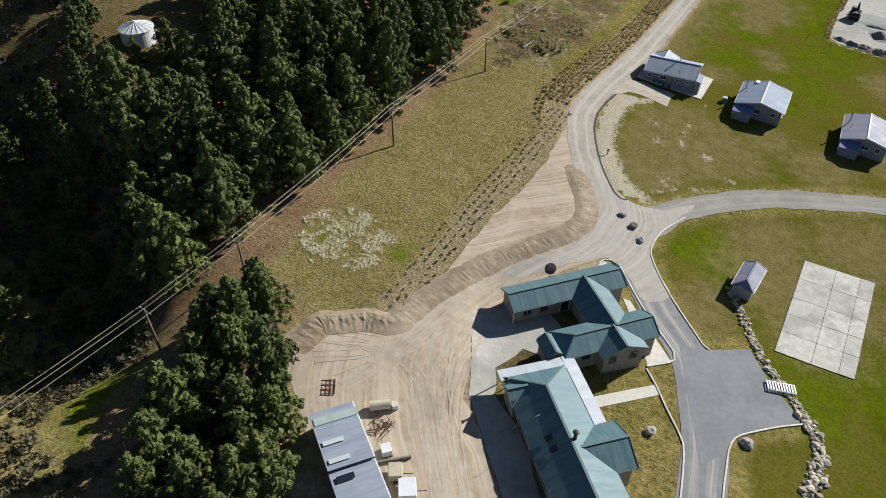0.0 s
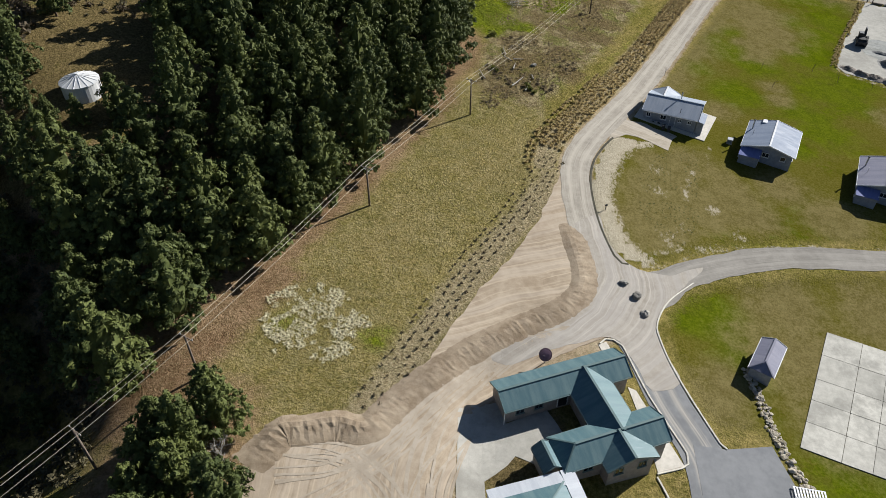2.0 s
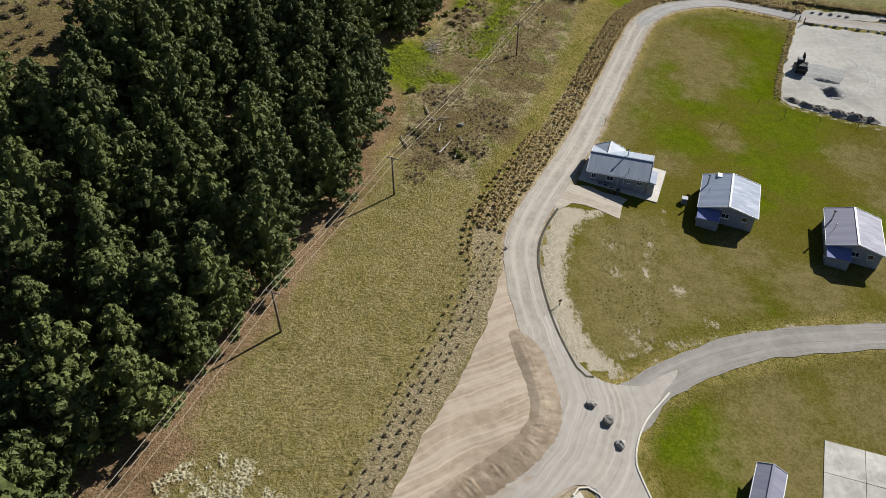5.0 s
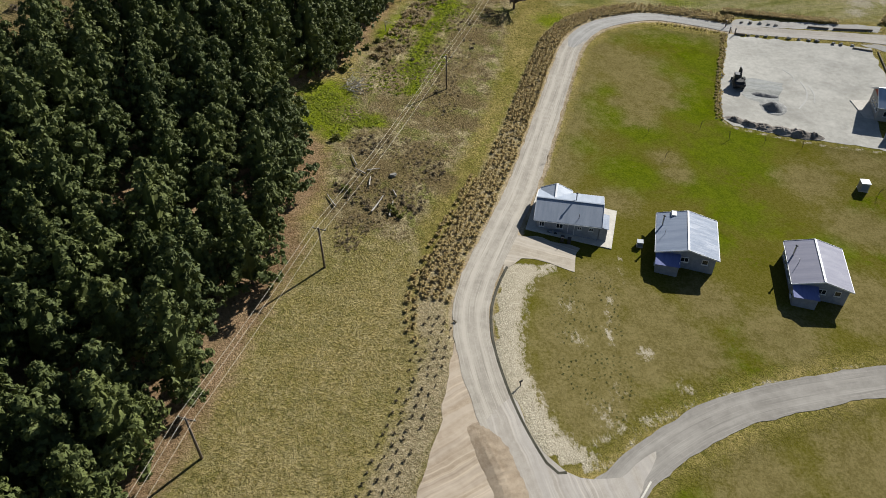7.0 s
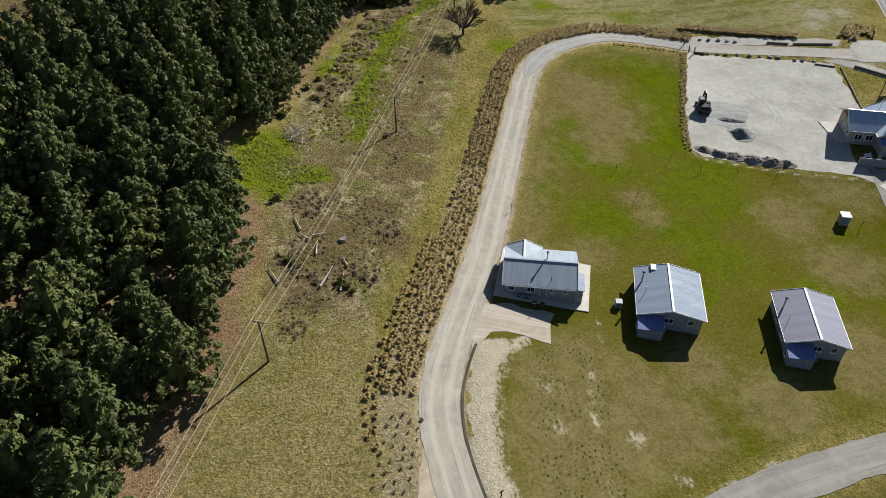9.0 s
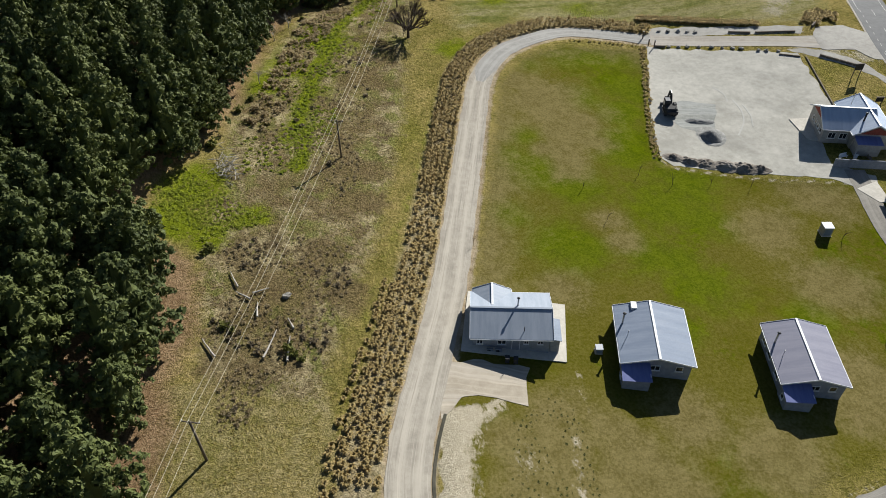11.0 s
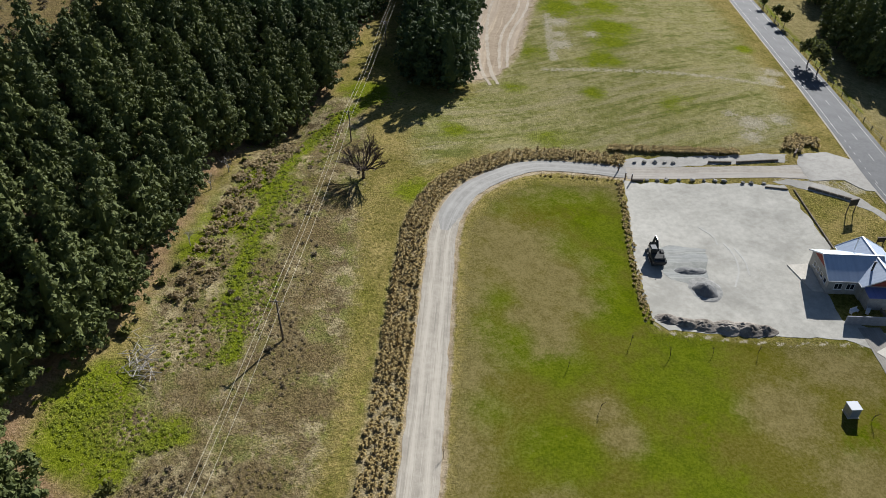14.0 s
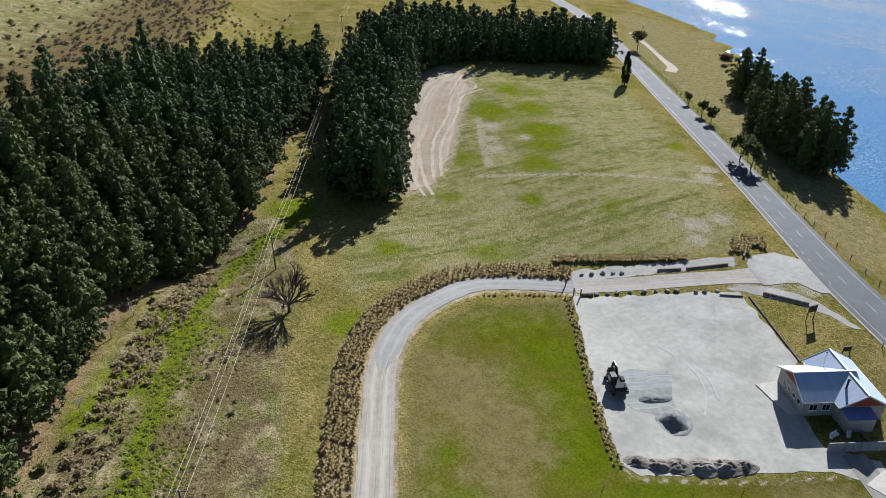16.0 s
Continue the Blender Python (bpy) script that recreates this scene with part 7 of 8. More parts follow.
STAND_B = [(72, 262), (86, 256), (93, 268), (104, 290), (119, 318), (137, 348), (130, 372), (112, 352), (96, 318), (84, 290)]
STAND_C = [(128, 372), (139, 352), (166, 361), (193, 353), (218, 345), (233, 351), (240, 372), (210, 385), (160, 400), (135, 395)]
CLUMP = [(-33.5, 57), (-29, 62), (-25, 57.5), (-23, 49), (-20.5, 41), (-19.5, 20), (-30, 20), (-32, 38), (-34.5, 50)]
wood = scatter(WOOD, 4.7, 5, 16000)
wood.sort(key=lambda p: p[1])
rt = random.Random(6)
near_wood, far_wood = wood[:215], wood[215:]
for x, y in near_wood:
    pine(x, y, rt.randrange(6), rt.uniform(0.8, 1.12), rt.uniform(0, 360), lean=rt.uniform(-3, 3))
for x, y in scatter(CLUMP, 3.3, 9, 3000, keep=lambda x, y: math.hypot(x + 25.6, y - 53.6) > 3.4):
    pine(x, y, rt.choice((0, 2, 4, 5)), rt.uniform(0.52, 0.86), rt.uniform(0, 360), "pine beside the yard with ragged boughs", "pines beside the yard", rt.uniform(-4, 4))
for x, y in scatter([(-76, 94), (-63, 94), (-52, 82), (-46, 71), (-49, 64), (-60, 58), (-76, 64)], 4.8, 19, 1200):
    pine(x, y, rt.choice((0, 2, 4, 5)), rt.uniform(0.4, 0.65), rt.uniform(0, 360), "shaded pine down in the ravine", "pines in the ravine", rt.uniform(-4, 4))
for x, y, s in ((-51, 121, 0.75), (-48, 125, 0.8), (-54, 127, 0.85), (-44.5, 130, 0.8), (-70, 122, 0.8), (-73, 112, 0.75), (-49, 113, 0.6), (-56.5, 98, 0.36), (-60.5, 97.5, 0.34), (-52, 101, 0.6), (-66, 100, 0.6), (-68, 106, 0.7)):
    pine(x, y, rt.choice((0, 2, 4)), s, rt.uniform(0, 360), "pine at the edge of the tank clearing", "pines by the water tank")


def joined(name, spots, makers, material, label, category, up=0.0, smin=0.8, smax=1.2, seed=1, squash=None):
    """Many plants of one sort in one mesh."""
    r = random.Random(seed)
    V, F, off = [], [], 0
    for x, y in spots:
        verts, faces = makers[r.randrange(len(makers))]
        s, a = r.uniform(smin, smax), r.uniform(0, 6.283)
        M = np.array([[math.cos(a) * s, -math.sin(a) * s, 0], [math.sin(a) * s, math.cos(a) * s, 0], [0, 0, s * (squash or 1)]])
        V.append(verts @ M.T + np.array((x, y, gz(x, y) + up)))
        F.append(faces + off)
        off += len(verts)
    V, F = np.concatenate(V), np.concatenate(F)
    me = bpy.data.meshes.new(name)
    me.vertices.add(len(V))
    me.vertices.foreach_set("co", V.astype(np.float32).ravel())
    me.loops.add(F.size)
    me.loops.foreach_set("vertex_index", F.ravel().astype(np.int32))
    me.polygons.add(len(F))
    me.polygons.foreach_set("loop_start", np.arange(0, F.size, F.shape[1], dtype=np.int32))
    me.update(calc_edges=True)
    return tagged(mesh_part(name, me, material), label, category, kind="stuff")


def arrays(vf):
    return np.array([tuple(v) for v in vf[0]]), np.array(vf[1])


FAR = [arrays(pine_mesh(70 + i, t, s, 9, 3.4, 10, 1.0, 0.1, f)) for i, (t, s, f) in enumerate(((14, 3.9, 0.6), (16, 4.1, 0.72), (13, 3.8, 0.5)))]
joined("far_woods", far_wood, FAR, M_PINE_FAR, "distant dark pine wood along the hill foot", "woods", seed=2)
joined("pine_shelterbelt", scatter(STAND_B, 4.4, 12, 3000) + scatter(STAND_C, 4.8, 13, 4000), FAR, M_PINE_FAR, "tall dark pine shelterbelt beyond the field", "woods", seed=3, smin=0.95, smax=1.3)
LAKE_STAND = [(193, 226), (207, 224), (216, 240), (246, 282), (256, 298), (250, 300), (236, 284), (206, 248)]
for k, (x, y) in enumerate(scatter(LAKE_STAND, 4.4, 21, 900)[:26]):
    pine(x, y, rt.randrange(5), rt.uniform(0.95, 1.3), rt.uniform(0, 360), "tall dark pine on the lake bank", "pines on the lake bank")


# ---- single trees ----
def blob_crown(r, n2, size, quads, seed, flat=0.9, centre=(0, 0, 0)):
    """A crown of leaf clumps spread through an uneven ball."""
    rr = random.Random(seed)
    verts, faces = [], []
    lobes = [Vector((rr.uniform(-1, 1), rr.uniform(-1, 1), rr.uniform(-0.6, 1))) * r * 0.55 for k in range(7)]
    for k in range(n2):
        c = rr.choice(lobes) + Vector((rr.gauss(0, 1), rr.gauss(0, 1), rr.gauss(0, 1))) * r * 0.26
        c.z *= flat
        c += Vector(centre)
        for q in range(quads):
            v = Vector((rr.uniform(-1, 1), rr.uniform(-1, 1), rr.uniform(-1, 1))).normalized()
            s = v.cross(Vector((rr.uniform(-1, 1), rr.uniform(-1, 1), rr.uniform(-1, 1)))).normalized() * size * 0.4
            b = len(verts)
            verts.extend((c - s, c + s, c + v * size + s * 0.6, c + v * size - s * 0.6))
            faces.append((b, b + 1, b + 2, b + 3))
    return verts, faces


def limb_bm(tall, r0, seed, spread=0.5, levels=4, kids=3):
    """A bare branching skeleton."""
    r = random.Random(seed)
    bm = bmesh.new()

    def grow(p, d, L, rad, lev):
        q = p + d * L
        tube_bm(p, q, rad, rad * 0.62, 6 if lev > 2 else 4, bm, False)
        if lev:
            for k in range(kids + (lev > 2)):
                e = (d + Vector((r.uniform(-1, 1), r.uniform(-1, 1), r.uniform(-0.35, 0.7))) * spread * 1.5).normalized()
                grow(q if k else p.lerp(q, 0.7), e, L * r.uniform(0.6, 0.85), rad * 0.58, lev - 1)
    grow(Vector((0, 0, -0.3)), Vector((0.06, 0, 1)).normalized(), tall * 0.3, r0, levels)
    return bm


def tree(name, x, y, crown, crown_mat, tall, r0, label, group="", seed=1, scale=1.0):
    t = thing(name, pose(x, y, gz(x, y), 0, 0, 40 * seed) @ Matrix.Scale(scale, 4), label, "tree", group)
    part("trunk", limb_bm(tall, r0, seed, 0.5, 2, 2), M_BARK, t)
    me = raw("crown", *crown)
    mesh_part("crown", me, crown_mat, t)
    return t


# dark narrow cypress
verts, faces = [], []
rc = random.Random(2)
for k in range(420):
    u = rc.random()
    a = rc.uniform(0, 6.283)
    rad = 1.55 * math.sin(math.pi * min(1, 0.16 + 0.86 * u ** 0.9)) ** 0.8 * rc.uniform(0.55, 1)
    c = Vector((rad * math.cos(a), rad * math.sin(a), 0.6 + 11.4 * u))
    for q in range(3):
        v = Vector((math.cos(a) * 0.4 + rc.uniform(-0.4, 0.4), math.sin(a) * 0.4 + rc.uniform(-0.4, 0.4), 1)).normalized()
        s = v.cross(Vector((rc.uniform(-1, 1), rc.uniform(-1, 1), 0))).normalized() * 0.22
        b = len(verts)
        verts.extend((c - s, c + s, c + v * 0.9 + s * 0.4, c + v * 0.9 - s * 0.4))
        faces.append((b, b + 1, b + 2, b + 3))
t = thing("cypress_tree", pose(210.5, 318, gz(210.5, 318)), "dark narrow cypress beside the main road", "tree")
part("trunk", tube_bm((0, 0, -0.5), (0, 0, 6), 0.25, 0.08, 8), M_BARK, t)
mesh_part("crown", raw("crown", verts, faces), M_CYPRESS, t)

for k, (x, y, s) in enumerate(((216.8, 291.2, 0.8), (211.0, 279.3, 1.0), (207.7, 272.1, 1.0), (263, 369, 1.6), (188, 243, 1.5), (184.9, 236.6, 1.55))):
    tree("roadside_tree", x, y, blob_crown(2.0, 210, 0.5, 3, 60 + k, 0.9, (0, 0, 3.6)), M_BROAD, 4.0, 0.16, "small round dark-leaved tree beside the fence", "trees along the fence", k + 2, s)

for x, y, s, lab in ((296, 346, 1.0, "dark low thicket on the lake bank"), (282, 334, 0.45, "small dark bush on the lake bank")):
    t = thing("thicket", pose(x, y, gz(x, y)) @ Matrix.Scale(s, 4), lab, "shrub")
    part("branches", limb_bm(2.6, 0.12, 5, 0.8, 3, 3), M_BARK, t)
    mesh_part("foliage", raw("foliage", *blob_crown(3.4, 260, 0.7, 3, 88, 0.4, (0, 0, 1.0))), M_DARK_SCRUB, t)
t = thing("bare_tree", pose(49.0, 221.5, gz(49, 221.5), 0, 0, 30), "leafless dark tree with wide twiggy crown", "tree")
bm = bmesh.new()
tube_bm((0, 0, -0.4), (0.1, 0, 1.6), 0.34, 0.27, 9, bm, False)
rb = random.Random(17)


def twig(p, d, L, rad, lev):
    q = p + d * L
    tube_bm(p, q, rad, rad * 0.7, 5 if lev > 2 else 3, bm, False)
    for k in range(3 if lev else 0):
        e = (d + Vector((rb.uniform(-1, 1), rb.uniform(-1, 1), rb.uniform(-0.45, 0.75))) * 0.62).normalized()
        twig(p.lerp(q, 0.55 + 0.22 * k), e, L * rb.uniform(0.58, 0.82), rad * 0.66, lev - 1)


for k in range(8):
    a = 0.785 * k + rb.uniform(-0.3, 0.3)
    twig(Vector((0.1, 0, 1.5)), Vector((math.cos(a), math.sin(a), rb.uniform(0.55, 1.1))).normalized(), rb.uniform(2.2, 2.9), 0.19, 5)
part("trunk", bm, M_BARK, t)
for k, (x, y, s) in enumerate(((20.5, 222, 0.55), (24.5, 228, 0.5), (15, 205, 0.4), (-25.4, 54.4, 0.6), (-26.4, 52.4, 0.5))):
    t = thing("bare_shrub", pose(x, y, gz(x, y), 0, 0, 70 * k) @ Matrix.Scale(s, 4), "grey leafless shrub at the wood's edge", "shrub", "leafless shrubs")
    part("branches", limb_bm(9.0, 0.22, 27 + k, 0.75, 5, 2), M_GREYWOOD, t)


# ---- tussocks, scrub, weeds ----
def bush_vf(seed, n2=46, r=0.9, size=0.42):
    v, f = blob_crown(r, n2, size, 2, seed, 0.7, (0, 0, 0.45 * r))
    return arrays((v, f))


def tussock_vf(seed, blades=16, h=0.5, r=0.48, w=0.085):
    rr = random.Random(seed)
    verts, faces = [], []
    for k in range(blades):
        a = 6.283 * k / blades + rr.uniform(-0.2, 0.2)
        o = Vector((math.cos(a), math.sin(a), 0))
        s = Vector((-o.y, o.x, 0)) * w
        rad, hh = r * rr.uniform(0.25, 1.1), h * rr.uniform(0.7, 1.15)
        base, mid, tip = o * 0.06, o * rad * 0.55 + Vector((0, 0, hh)), o * rad * 1.15 + Vector((0, 0, hh * 0.62))
        b = len(verts)
        verts.extend((base - s * 0.6, base + s * 0.6, mid + s, mid - s, tip + s * 0.5, tip - s * 0.5))
        faces.append((b, b + 1, b + 2, b + 3))
        faces.append((b + 3, b + 2, b + 4, b + 5))
    return arrays((verts, faces))


TUSS = [tussock_vf(i, 26, 0.5, 0.5, 0.095) for i in range(5)]
BIG_TUSS = [tussock_vf(20 + i, 30, 0.75, 0.66, 0.1) for i in range(4)]


def beside(line, lo, hi, row, gap, seed, a=0.0, b=1e9, jitter=0.25):
    """Planted spots in rows to the left of a line, between two distances from it."""
    rr = random.Random(seed)
    pts = catmull([tuple(p) for p in line], 0.5)
    out = []
    k, off = 0, lo
    while off <= hi:
        run, nxt = 0.0, (k % 2) * gap / 2
        for p, q in zip(pts, pts[1:]):
            L = (q - p).length
            if run >= nxt:
                nxt += gap
                if a <= run <= b:
                    t = (q - p).normalized()
                    c = p + Vector((-t.y, t.x)) * off
                    if rr.random() > 0.06:
                        out.append((c.x + rr.uniform(-jitter, jitter), c.y + rr.uniform(-jitter, jitter)))
            run += L
        off += row
        k += 1
    return out


strip = beside(ROAD_SPINE, 3.2, 7.0, 0.9, 1.02, 3, 36, 1e9, 0.27)
strip += beside(ROAD_SPINE, 7.5, 8.6, 1.0, 1.3, 4, 30, 66, 0.18)
tall = [p for p in strip if p[1] > 168]
joined("tall_tussock_planting", tall, BIG_TUSS, M_TUSSOCK, "tall golden tussocks planted round the bend of the road", "tussocks", smin=0.8, smax=1.1, seed=24)
joined("tussock_planting", [p for p in strip if p[1] <= 168], TUSS, M_TUSSOCK, "rows of golden tussocks planted beside the gravel road", "tussocks", smin=0.75, smax=1.15, seed=4)
rows = beside([(-11.6, 63.5), (-3.4, 83.5), (6.0, 103.0), (12.8, 118)], -1.8, 1.8, 1.2, 1.6, 5, 0, 1e9, 0.2)
joined("young_planting", rows, [bush_vf(50 + i, 14, 0.75, 0.42) for i in range(3)], M_DARK_SCRUB, "sparse rows of small young plants in bare soil", "young plants", smin=0.24, smax=0.40, seed=5)
edge = beside([(79.6, 168.5), (84, 178), (94, 196), (100.2, 207.5)], -0.2, 1.0, 0.8, 0.85, 6) + beside([(99, 208.0), (92, 211.5), (84.5, 214.2)], -0.2, 0.3, 0.8, 1.0, 7)
joined("tussock_edging", edge, TUSS, M_TUSSOCK, "straw-coloured tussock edging along the car park", "tussocks", smin=0.55, smax=0.85, seed=6)
hedge = beside([(105.5, 219.5), (130.3, 206.0)], -0.6, 0.6, 0.6, 0.7, 8) + beside([(141.5, 202.5), (146, 205.5), (149.5, 202)], -1.6, 1.6, 0.8, 0.8, 8)
joined("tussock_hedge", hedge, BIG_TUSS, M_TUSSOCK, "dense row of golden tussocks above the access road", "tussocks", smin=0.9, smax=1.2, seed=7)


BUSH = [bush_vf(80 + i) for i in range(6)]
SPRIG = [arrays(blob_crown(0.75, 44, 0.34, 1, 195 + i, 0.7, (0, 0, 0.35))) for i in range(5)]
nz = lambda x, y, s, o: noise.noise((x * s, y * s, o))
HILL = [(-60, 66), (-52, 98), (-48, 120), (-42, 142), (-32, 163), (-20, 186), (-9, 208), (1, 234), (12, 262), (24, 284), (40, 318), (64, 356), (96, 380), (130, 470), (40, 470), (-60, 400), (-110, 250), (-120, 120), (-100, 60)]
hill = scatter(HILL, 2.6, 31, 9000, keep=lambda x, y: nz(x, y, 0.05, 1.0) + 0.5 * nz(x, y, 0.2, 2.0) > (-0.1 if y < 200 else 0.02) + 0.45 * min(1.0, max(0.0, (float(forest_side(x, y)) - 62) / 30)) and math.hypot(x + 60, y - 112) > 13)
joined("hill_scrub", hill, SPRIG, M_HILL_SCRUB, "low dry brown scrub on the hillside", "scrub", smin=0.35, smax=1.5, seed=8)
joined("ravine_scrub", scatter([(-98, 78), (-74, 84), (-68, 98), (-74, 128), (-104, 130)], 1.9, 48, 3000, keep=lambda x, y: nz(x, y, 0.08, 4.0) > -0.35), SPRIG, M_DARK_SCRUB, "dark scrub beside the tank clearing", "scrub", smin=0.9, smax=2.2, seed=21)
hill2 = scatter(HILL, 3.2, 32, 6000, keep=lambda x, y: nz(x, y, 0.07, 5.0) > 0.1 and math.hypot(x + 60, y - 112) > 13)
near_hill = [p for p in scatter(HILL, 1.7, 47, 9000, keep=lambda x, y: nz(x, y, 0.06, 21.0) > -0.45 and math.hypot(x + 60, y - 112) > 14) if 20 < float(forest_side(p[0], p[1])) < 58 and p[1] > 120]
joined("dark_hill_scrub", near_hill, SPRIG, M_DARK_SCRUB, "dense dark scrub above the pine wood", "scrub", smin=0.6, smax=1.4, seed=17)
joined("hill_bushes", hill2, SPRIG, M_SCRUB_GREEN, "low olive bushes on the hillside", "scrub", smin=0.5, smax=1.3, seed=9)
TUFT = [tussock_vf(120 + i, 7, 0.26, 0.3, 0.06) for i in range(5)]
joined("gully_grass", scatter([(-5, 128), (10, 128), (20, 148), (32, 172), (42, 196), (52, 226), (66, 262), (56, 262), (30, 238), (12, 206), (-2, 182), (-4, 150)], 0.6, 41, 26000, keep=lambda x, y: nz(x, y, 0.09, 12.0) + 0.5 * nz(x, y, 0.6, 2.0) > -0.02), TUFT, M_STRAW, "rough straw-coloured grass below the power line", "grass", smin=0.5, smax=1.2, seed=15, squash=0.28)
TANGLE = [(3.6, 162), (12, 162), (20.6, 157.5), (18.5, 150), (14, 142), (9.8, 136.6), (5, 137.4), (0, 141), (-1, 145.5), (3, 152)]
TANGLE_NORTH = [(9, 186), (17, 197), (28, 212), (40, 228), (46, 226), (36, 204), (30, 186), (25, 172), (20, 168), (21, 180)]
TANGLE_EDGE = [(-1, 131.5), (2.4, 131.8), (5, 136), (3.6, 140), (0.2, 138.6)]
brown = scatter(TANGLE, 0.7, 33, 5000, keep=lambda x, y: nz(x, y, 0.16, 3.0) + 0.6 * nz(x, y, 0.5, 2.0) > 0.0) + scatter(TANGLE_EDGE, 0.6, 35, 600)
brown += scatter(TANGLE_NORTH, 0.8, 38, 6000, keep=lambda x, y: nz(x, y, 0.11, 6.0) + 0.5 * nz(x, y, 0.4, 2.0) > 0.02)
joined("gully_scrub", brown, SPRIG, M_SCRUB, "low tangled brown scrub below the power line", "scrub", smin=0.22, smax=0.62, seed=10, squash=0.5)
joined("gully_dark_scrub", scatter(TANGLE, 1.3, 39, 2500, keep=lambda x, y: nz(x, y, 0.2, 8.0) > 0.22) + scatter(TANGLE_NORTH, 1.8, 40, 2500, keep=lambda x, y: nz(x, y, 0.16, 9.0) > 0.24) + [(2.2, 144.6), (3.1, 145.2), (2.6, 146.2), (0.6, 133.4), (1.3, 134.2)], SPRIG, M_DARK_SCRUB, "dark leafless bushes among the felled timber", "scrub", smin=0.3, smax=0.9, seed=20, squash=0.7)
CREEK = [(-2, 176), (8, 180), (17, 187), (21.3, 196), (27.5, 212), (33.3, 225), (45, 244), (59, 254.5), (66, 260)]
weeds = [p for p in scatter([(-8, 166), (12, 166), (34, 196), (52, 236), (74, 262), (66, 274), (40, 250), (22, 232), (4, 196), (-6, 182)], 0.8, 34, 14000) if nz(p[0], p[1], 0.12, 7.0) + 0.5 * nz(p[0], p[1], 0.45, 4.0) > 0.10 + 0.05 * float(line_dist(np.array([p[0]]), np.array([p[1]]), CREEK)[0])]
joined("gully_weeds", weeds + [p for p in scatter([(17, 186), (24, 192), (32, 208), (40, 226), (52, 244), (66, 257), (62, 262), (44, 249), (31, 230), (22, 208)], 0.62, 44, 6000) if nz(p[0], p[1], 0.25, 9.0) > 0.16 * float(line_dist(np.array([p[0]]), np.array([p[1]]), CREEK)[0]) - 0.35], BUSH, M_WEED, "bright green weeds along the damp gully", "weeds", smin=0.22, smax=0.55, seed=11, squash=0.45)
PATCH_A = [(14.6, 176), (18.5, 179.4), (25, 188), (27, 195), (22.5, 193), (17, 186)]
PATCH_B = [(-5, 175), (0.6, 179.4), (4.6, 174.4), (7.4, 168.6), (10.6, 167), (7.4, 164.6), (0.4, 163.4), (-3, 167)]
joined("weed_carpet", scatter(PATCH_A, 0.5, 51, 2500, keep=lambda x, y: nz(x, y, 0.5, 2.0) > -0.25) + scatter(PATCH_B, 0.5, 52, 5000, keep=lambda x, y: nz(x, y, 0.3, 6.0) > -0.2), SPRIG, M_WEED, "lush bright green weeds on damp ground", "weeds", smin=0.25, smax=0.6, seed=22, squash=0.5)
joined("wood_edge_scrub", scatter([(11, 192), (14, 200), (20, 214), (28, 230), (38, 243), (42, 240), (33, 226), (25, 211), (18, 196), (13, 189)], 1.0, 53, 2500, keep=lambda x, y: nz(x, y, 0.2, 14.0) > -0.3), SPRIG, M_SCRUB, "grey-brown leafless scrub along the wood", "scrub", smin=0.5, smax=1.4, seed=23, squash=0.8)
joined("gully_bushes", [(9.0, 139.9), (9.8, 139.0), (8.6, 141), (1.4, 161.2), (0.6, 160.4), (1.6, 146.6), (2.4, 145.8), (10, 196), (28, 232), (35, 240), (12.6, 199.4), (4.5, 186)], BUSH, M_SCRUB_GREEN, "olive bushes in the gully", "bushes", smin=0.5, smax=1.2, seed=12)
PADDOCK = [(-33, 74), (-20, 62), (-12, 66), (-3, 84), (6, 104), (9, 118), (10, 132), (-4, 131), (-16, 108), (-27, 86)]
spots = np.array(scatter(PADDOCK, 0.62, 42, 16000))
clear = line_dist(spots[:, 0], spots[:, 1], [(12.8, 118), (6, 103), (-3.4, 83.5), (-11.6, 63.5)]) > 2.6
fringe = np.array([3 * nz(x, y, 0.3, 5.0) for x, y in spots])
clear &= -area_dist(spots[:, 0], spots[:, 1], WOOD) > 4.5 + fringe
joined("paddock_grass", [tuple(p) for p in spots[clear]], TUFT, M_PASTURE, "tussocky olive and straw pasture grass", "grass", smin=0.4, smax=1.0, seed=16, squash=0.3)
SEED_PATCH = [(-27.5, 78), (-24.5, 81.5), (-19, 82.4), (-13.6, 77), (-12.6, 73), (-18, 69.4), (-26, 70)]
joined("lawn_weeds", scatter([(31, 99), (36, 103), (36.5, 112), (39, 121), (39.5, 127.5), (35, 126), (31, 124), (27.5, 116), (26, 106)], 0.62, 67, 3000, keep=lambda x, y: nz(x, y, 0.3, 5.0) > -0.15), TUFT, M_SCRUB_GREEN, "low dark weeds dotted over stony turf", "weeds", smin=0.3, smax=0.8, seed=29, squash=0.4)
joined("pale_grass_tufts", scatter(SEED_PATCH, 0.46, 36, 12000, keep=lambda x, y: nz(x, y, 0.28, 9.0) + 0.9 * nz(x, y, 1.1, 3.0) > -0.24 + 0.08 * math.hypot(x + 20, (y - 75.6) * 0.9)), [tussock_vf(140 + i, 9, 0.16, 0.5, 0.075) for i in range(4)], M_WHITE_TUFT, "patch of pale bleached grass tufts in the paddock", "grass tufts", smin=0.6, smax=1.3, seed=13)
LEFT = [(-70, 28), (-78, 92), (-58, 86), (-48, 70), (-42, 56), (-40, 50), (-38, 36), (-46, 20)]
joined("yard_scrub", scatter(LEFT, 1.25, 37, 9000, keep=lambda x, y: math.hypot((x + 42) / 1.0, (y - 44) / 1.2) > 6.5), SPRIG, M_HILL_SCRUB, "dark brown scrub at the foot of the hill", "scrub", smin=0.6, smax=1.5, seed=14)

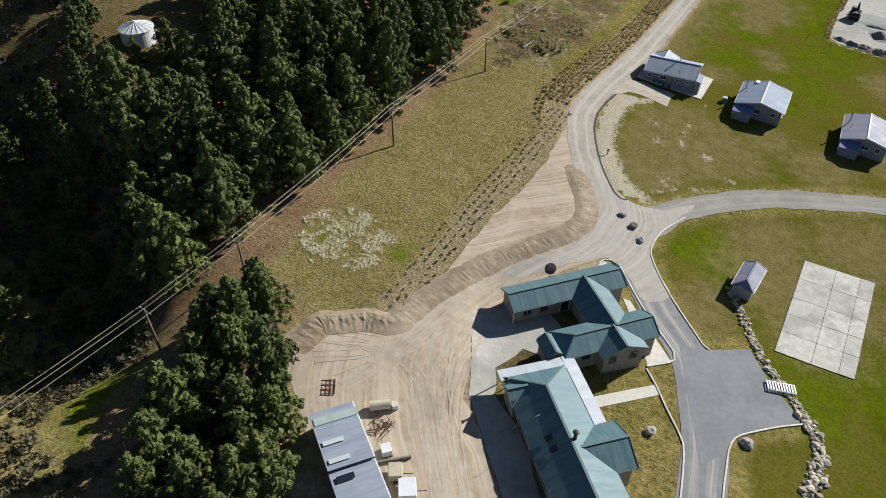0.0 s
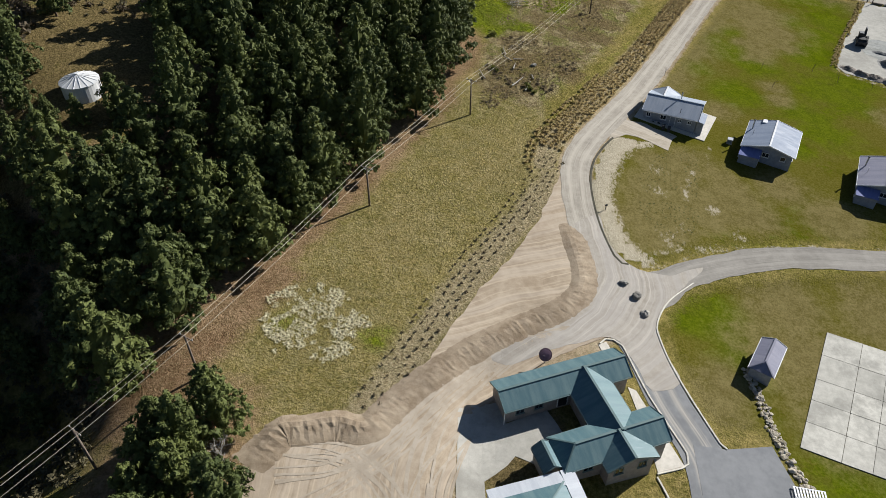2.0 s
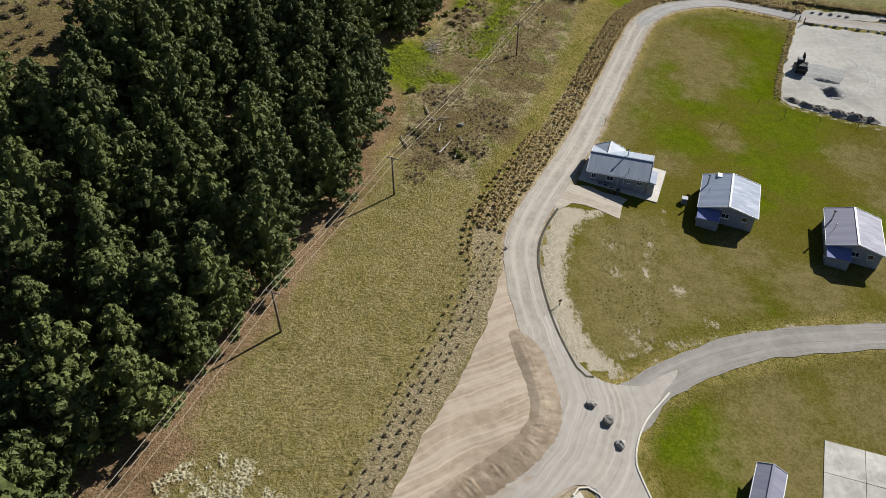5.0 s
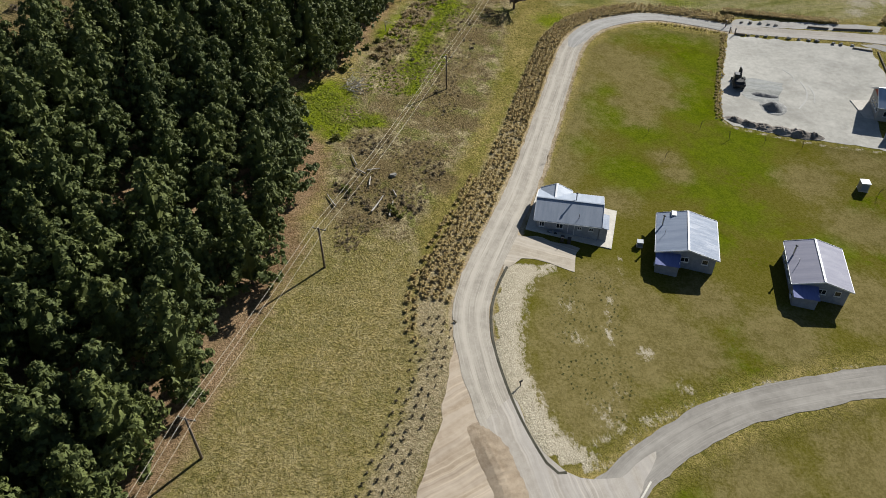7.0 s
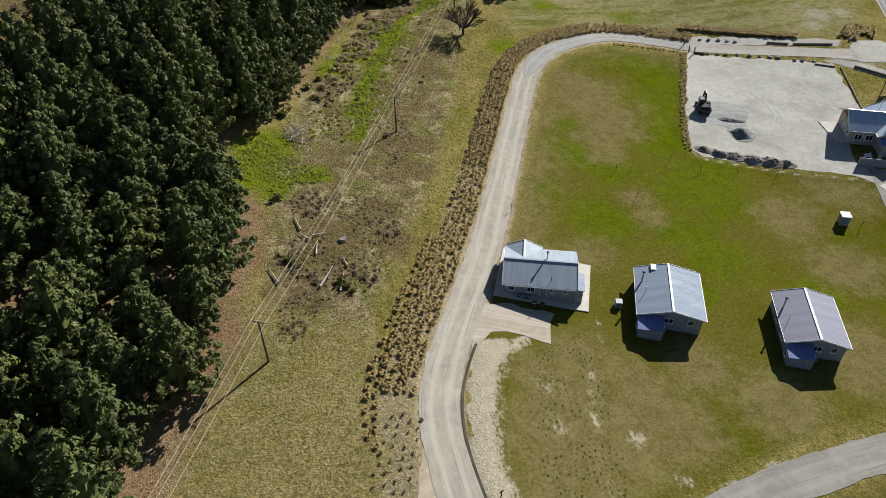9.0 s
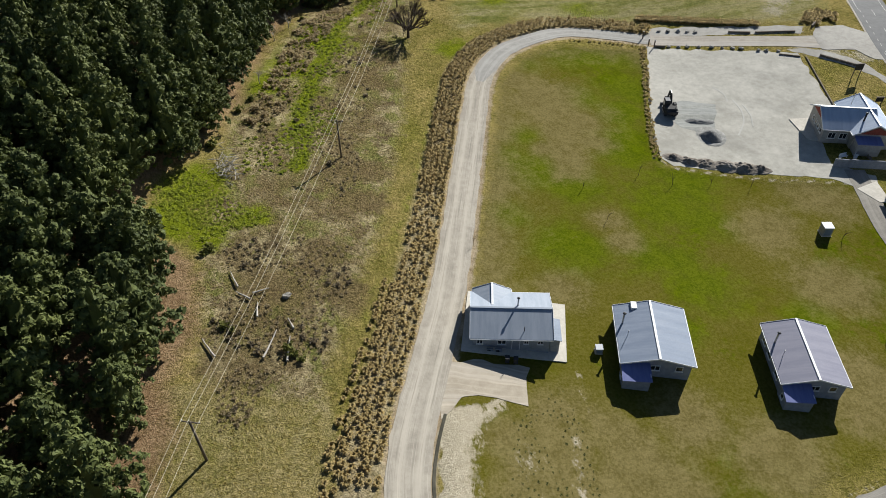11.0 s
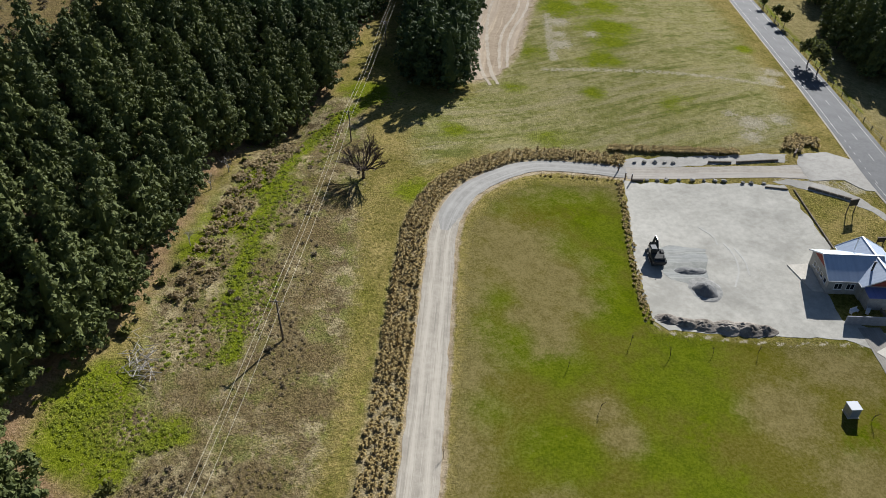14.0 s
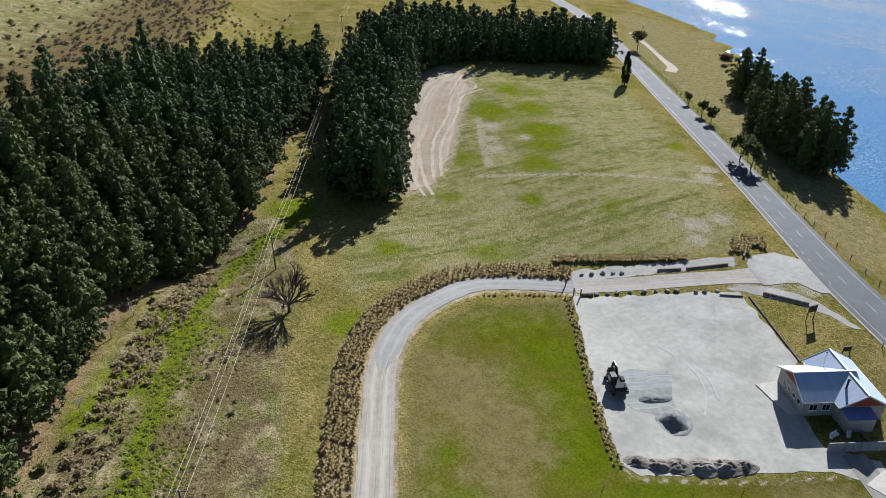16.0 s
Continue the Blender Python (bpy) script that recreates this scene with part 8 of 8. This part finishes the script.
# felled timber and sticks in the gully
rl = random.Random(12)
for k, (x, y, L, a) in enumerate(((3.9, 154.4, 3.2, 100), (6.9, 151.5, 2.2, 10), (6.0, 148.3, 2.6, 80), (6.6, 142.3, 4.6, 60), (4.6, 151.2, 2.4, 130), (8.6, 141.0, 4.0, 75), (-0.5, 143.5, 3.4, 110), (9.6, 145, 2.0, 100))):
    z = gz(x, y) + 0.25
    d = Vector((math.cos(radians(a)), math.sin(radians(a)), -0.09 * math.cos(radians(a)))) * L / 2
    bm = bmesh.new()
    p = -d
    for j in range(4):
        q = -d + d * 2 * (j + 1) / 4 + Vector((rl.uniform(-0.04, 0.04), rl.uniform(-0.04, 0.04), rl.uniform(-0.04, 0.04)))
        tube_bm(p, q, 0.14 - 0.02 * j, 0.12 - 0.02 * j, 8, bm, j in (0, 3))
        p = q
    ob = part("log", bm, M_GREYWOOD)
    ob.matrix_world = pose(x, y, z)
    tagged(ob, "bleached fallen log lying in dry scrub", "log", "logs in the gully")
boulder(10.0, 149.8, 1.0, 3, "pale boulder among the fallen logs")
t = thing("brush_pile", pose(6.0, 180.6, gz(6, 180.6)), "pile of grey cut branches", "brush pile")
for k in range(60):
    c = Vector((rl.gauss(0, 0.9), rl.gauss(0, 2.2), rl.uniform(0.1, 0.8)))
    d = Vector((rl.uniform(-1, 1), rl.uniform(-1, 1), rl.uniform(-0.2, 0.2))).normalized() * rl.uniform(0.6, 1.5)
    part("branch", tube_bm(c - d, c + d, 0.05, 0.03, 5), M_GREYWOOD, t)

# thin young trees standing on the lawn
SAPLINGS = [(61.4, 163.5), (61.5, 155.2), (73.2, 164.8), (77.5, 160.8), (84.5, 159.4), (91.4, 157.2), (97.1, 141.2), (88.1, 122.6), (38.2, 154.4)]
sap = bm_mesh("stem", limb_bm(3.4, 0.045, 9, 0.45, 3, 2), M_BARK)
for k, (x, y) in enumerate(SAPLINGS):
    t = thing("sapling", pose(x, y, gz(x, y), 0, 0, 67 * k) @ Matrix.Scale(0.8 + 0.08 * (k % 4), 4), "thin leafless sapling planted on the lawn", "young tree", "saplings on the lawn")
    mesh_part("stem", sap, None, t)
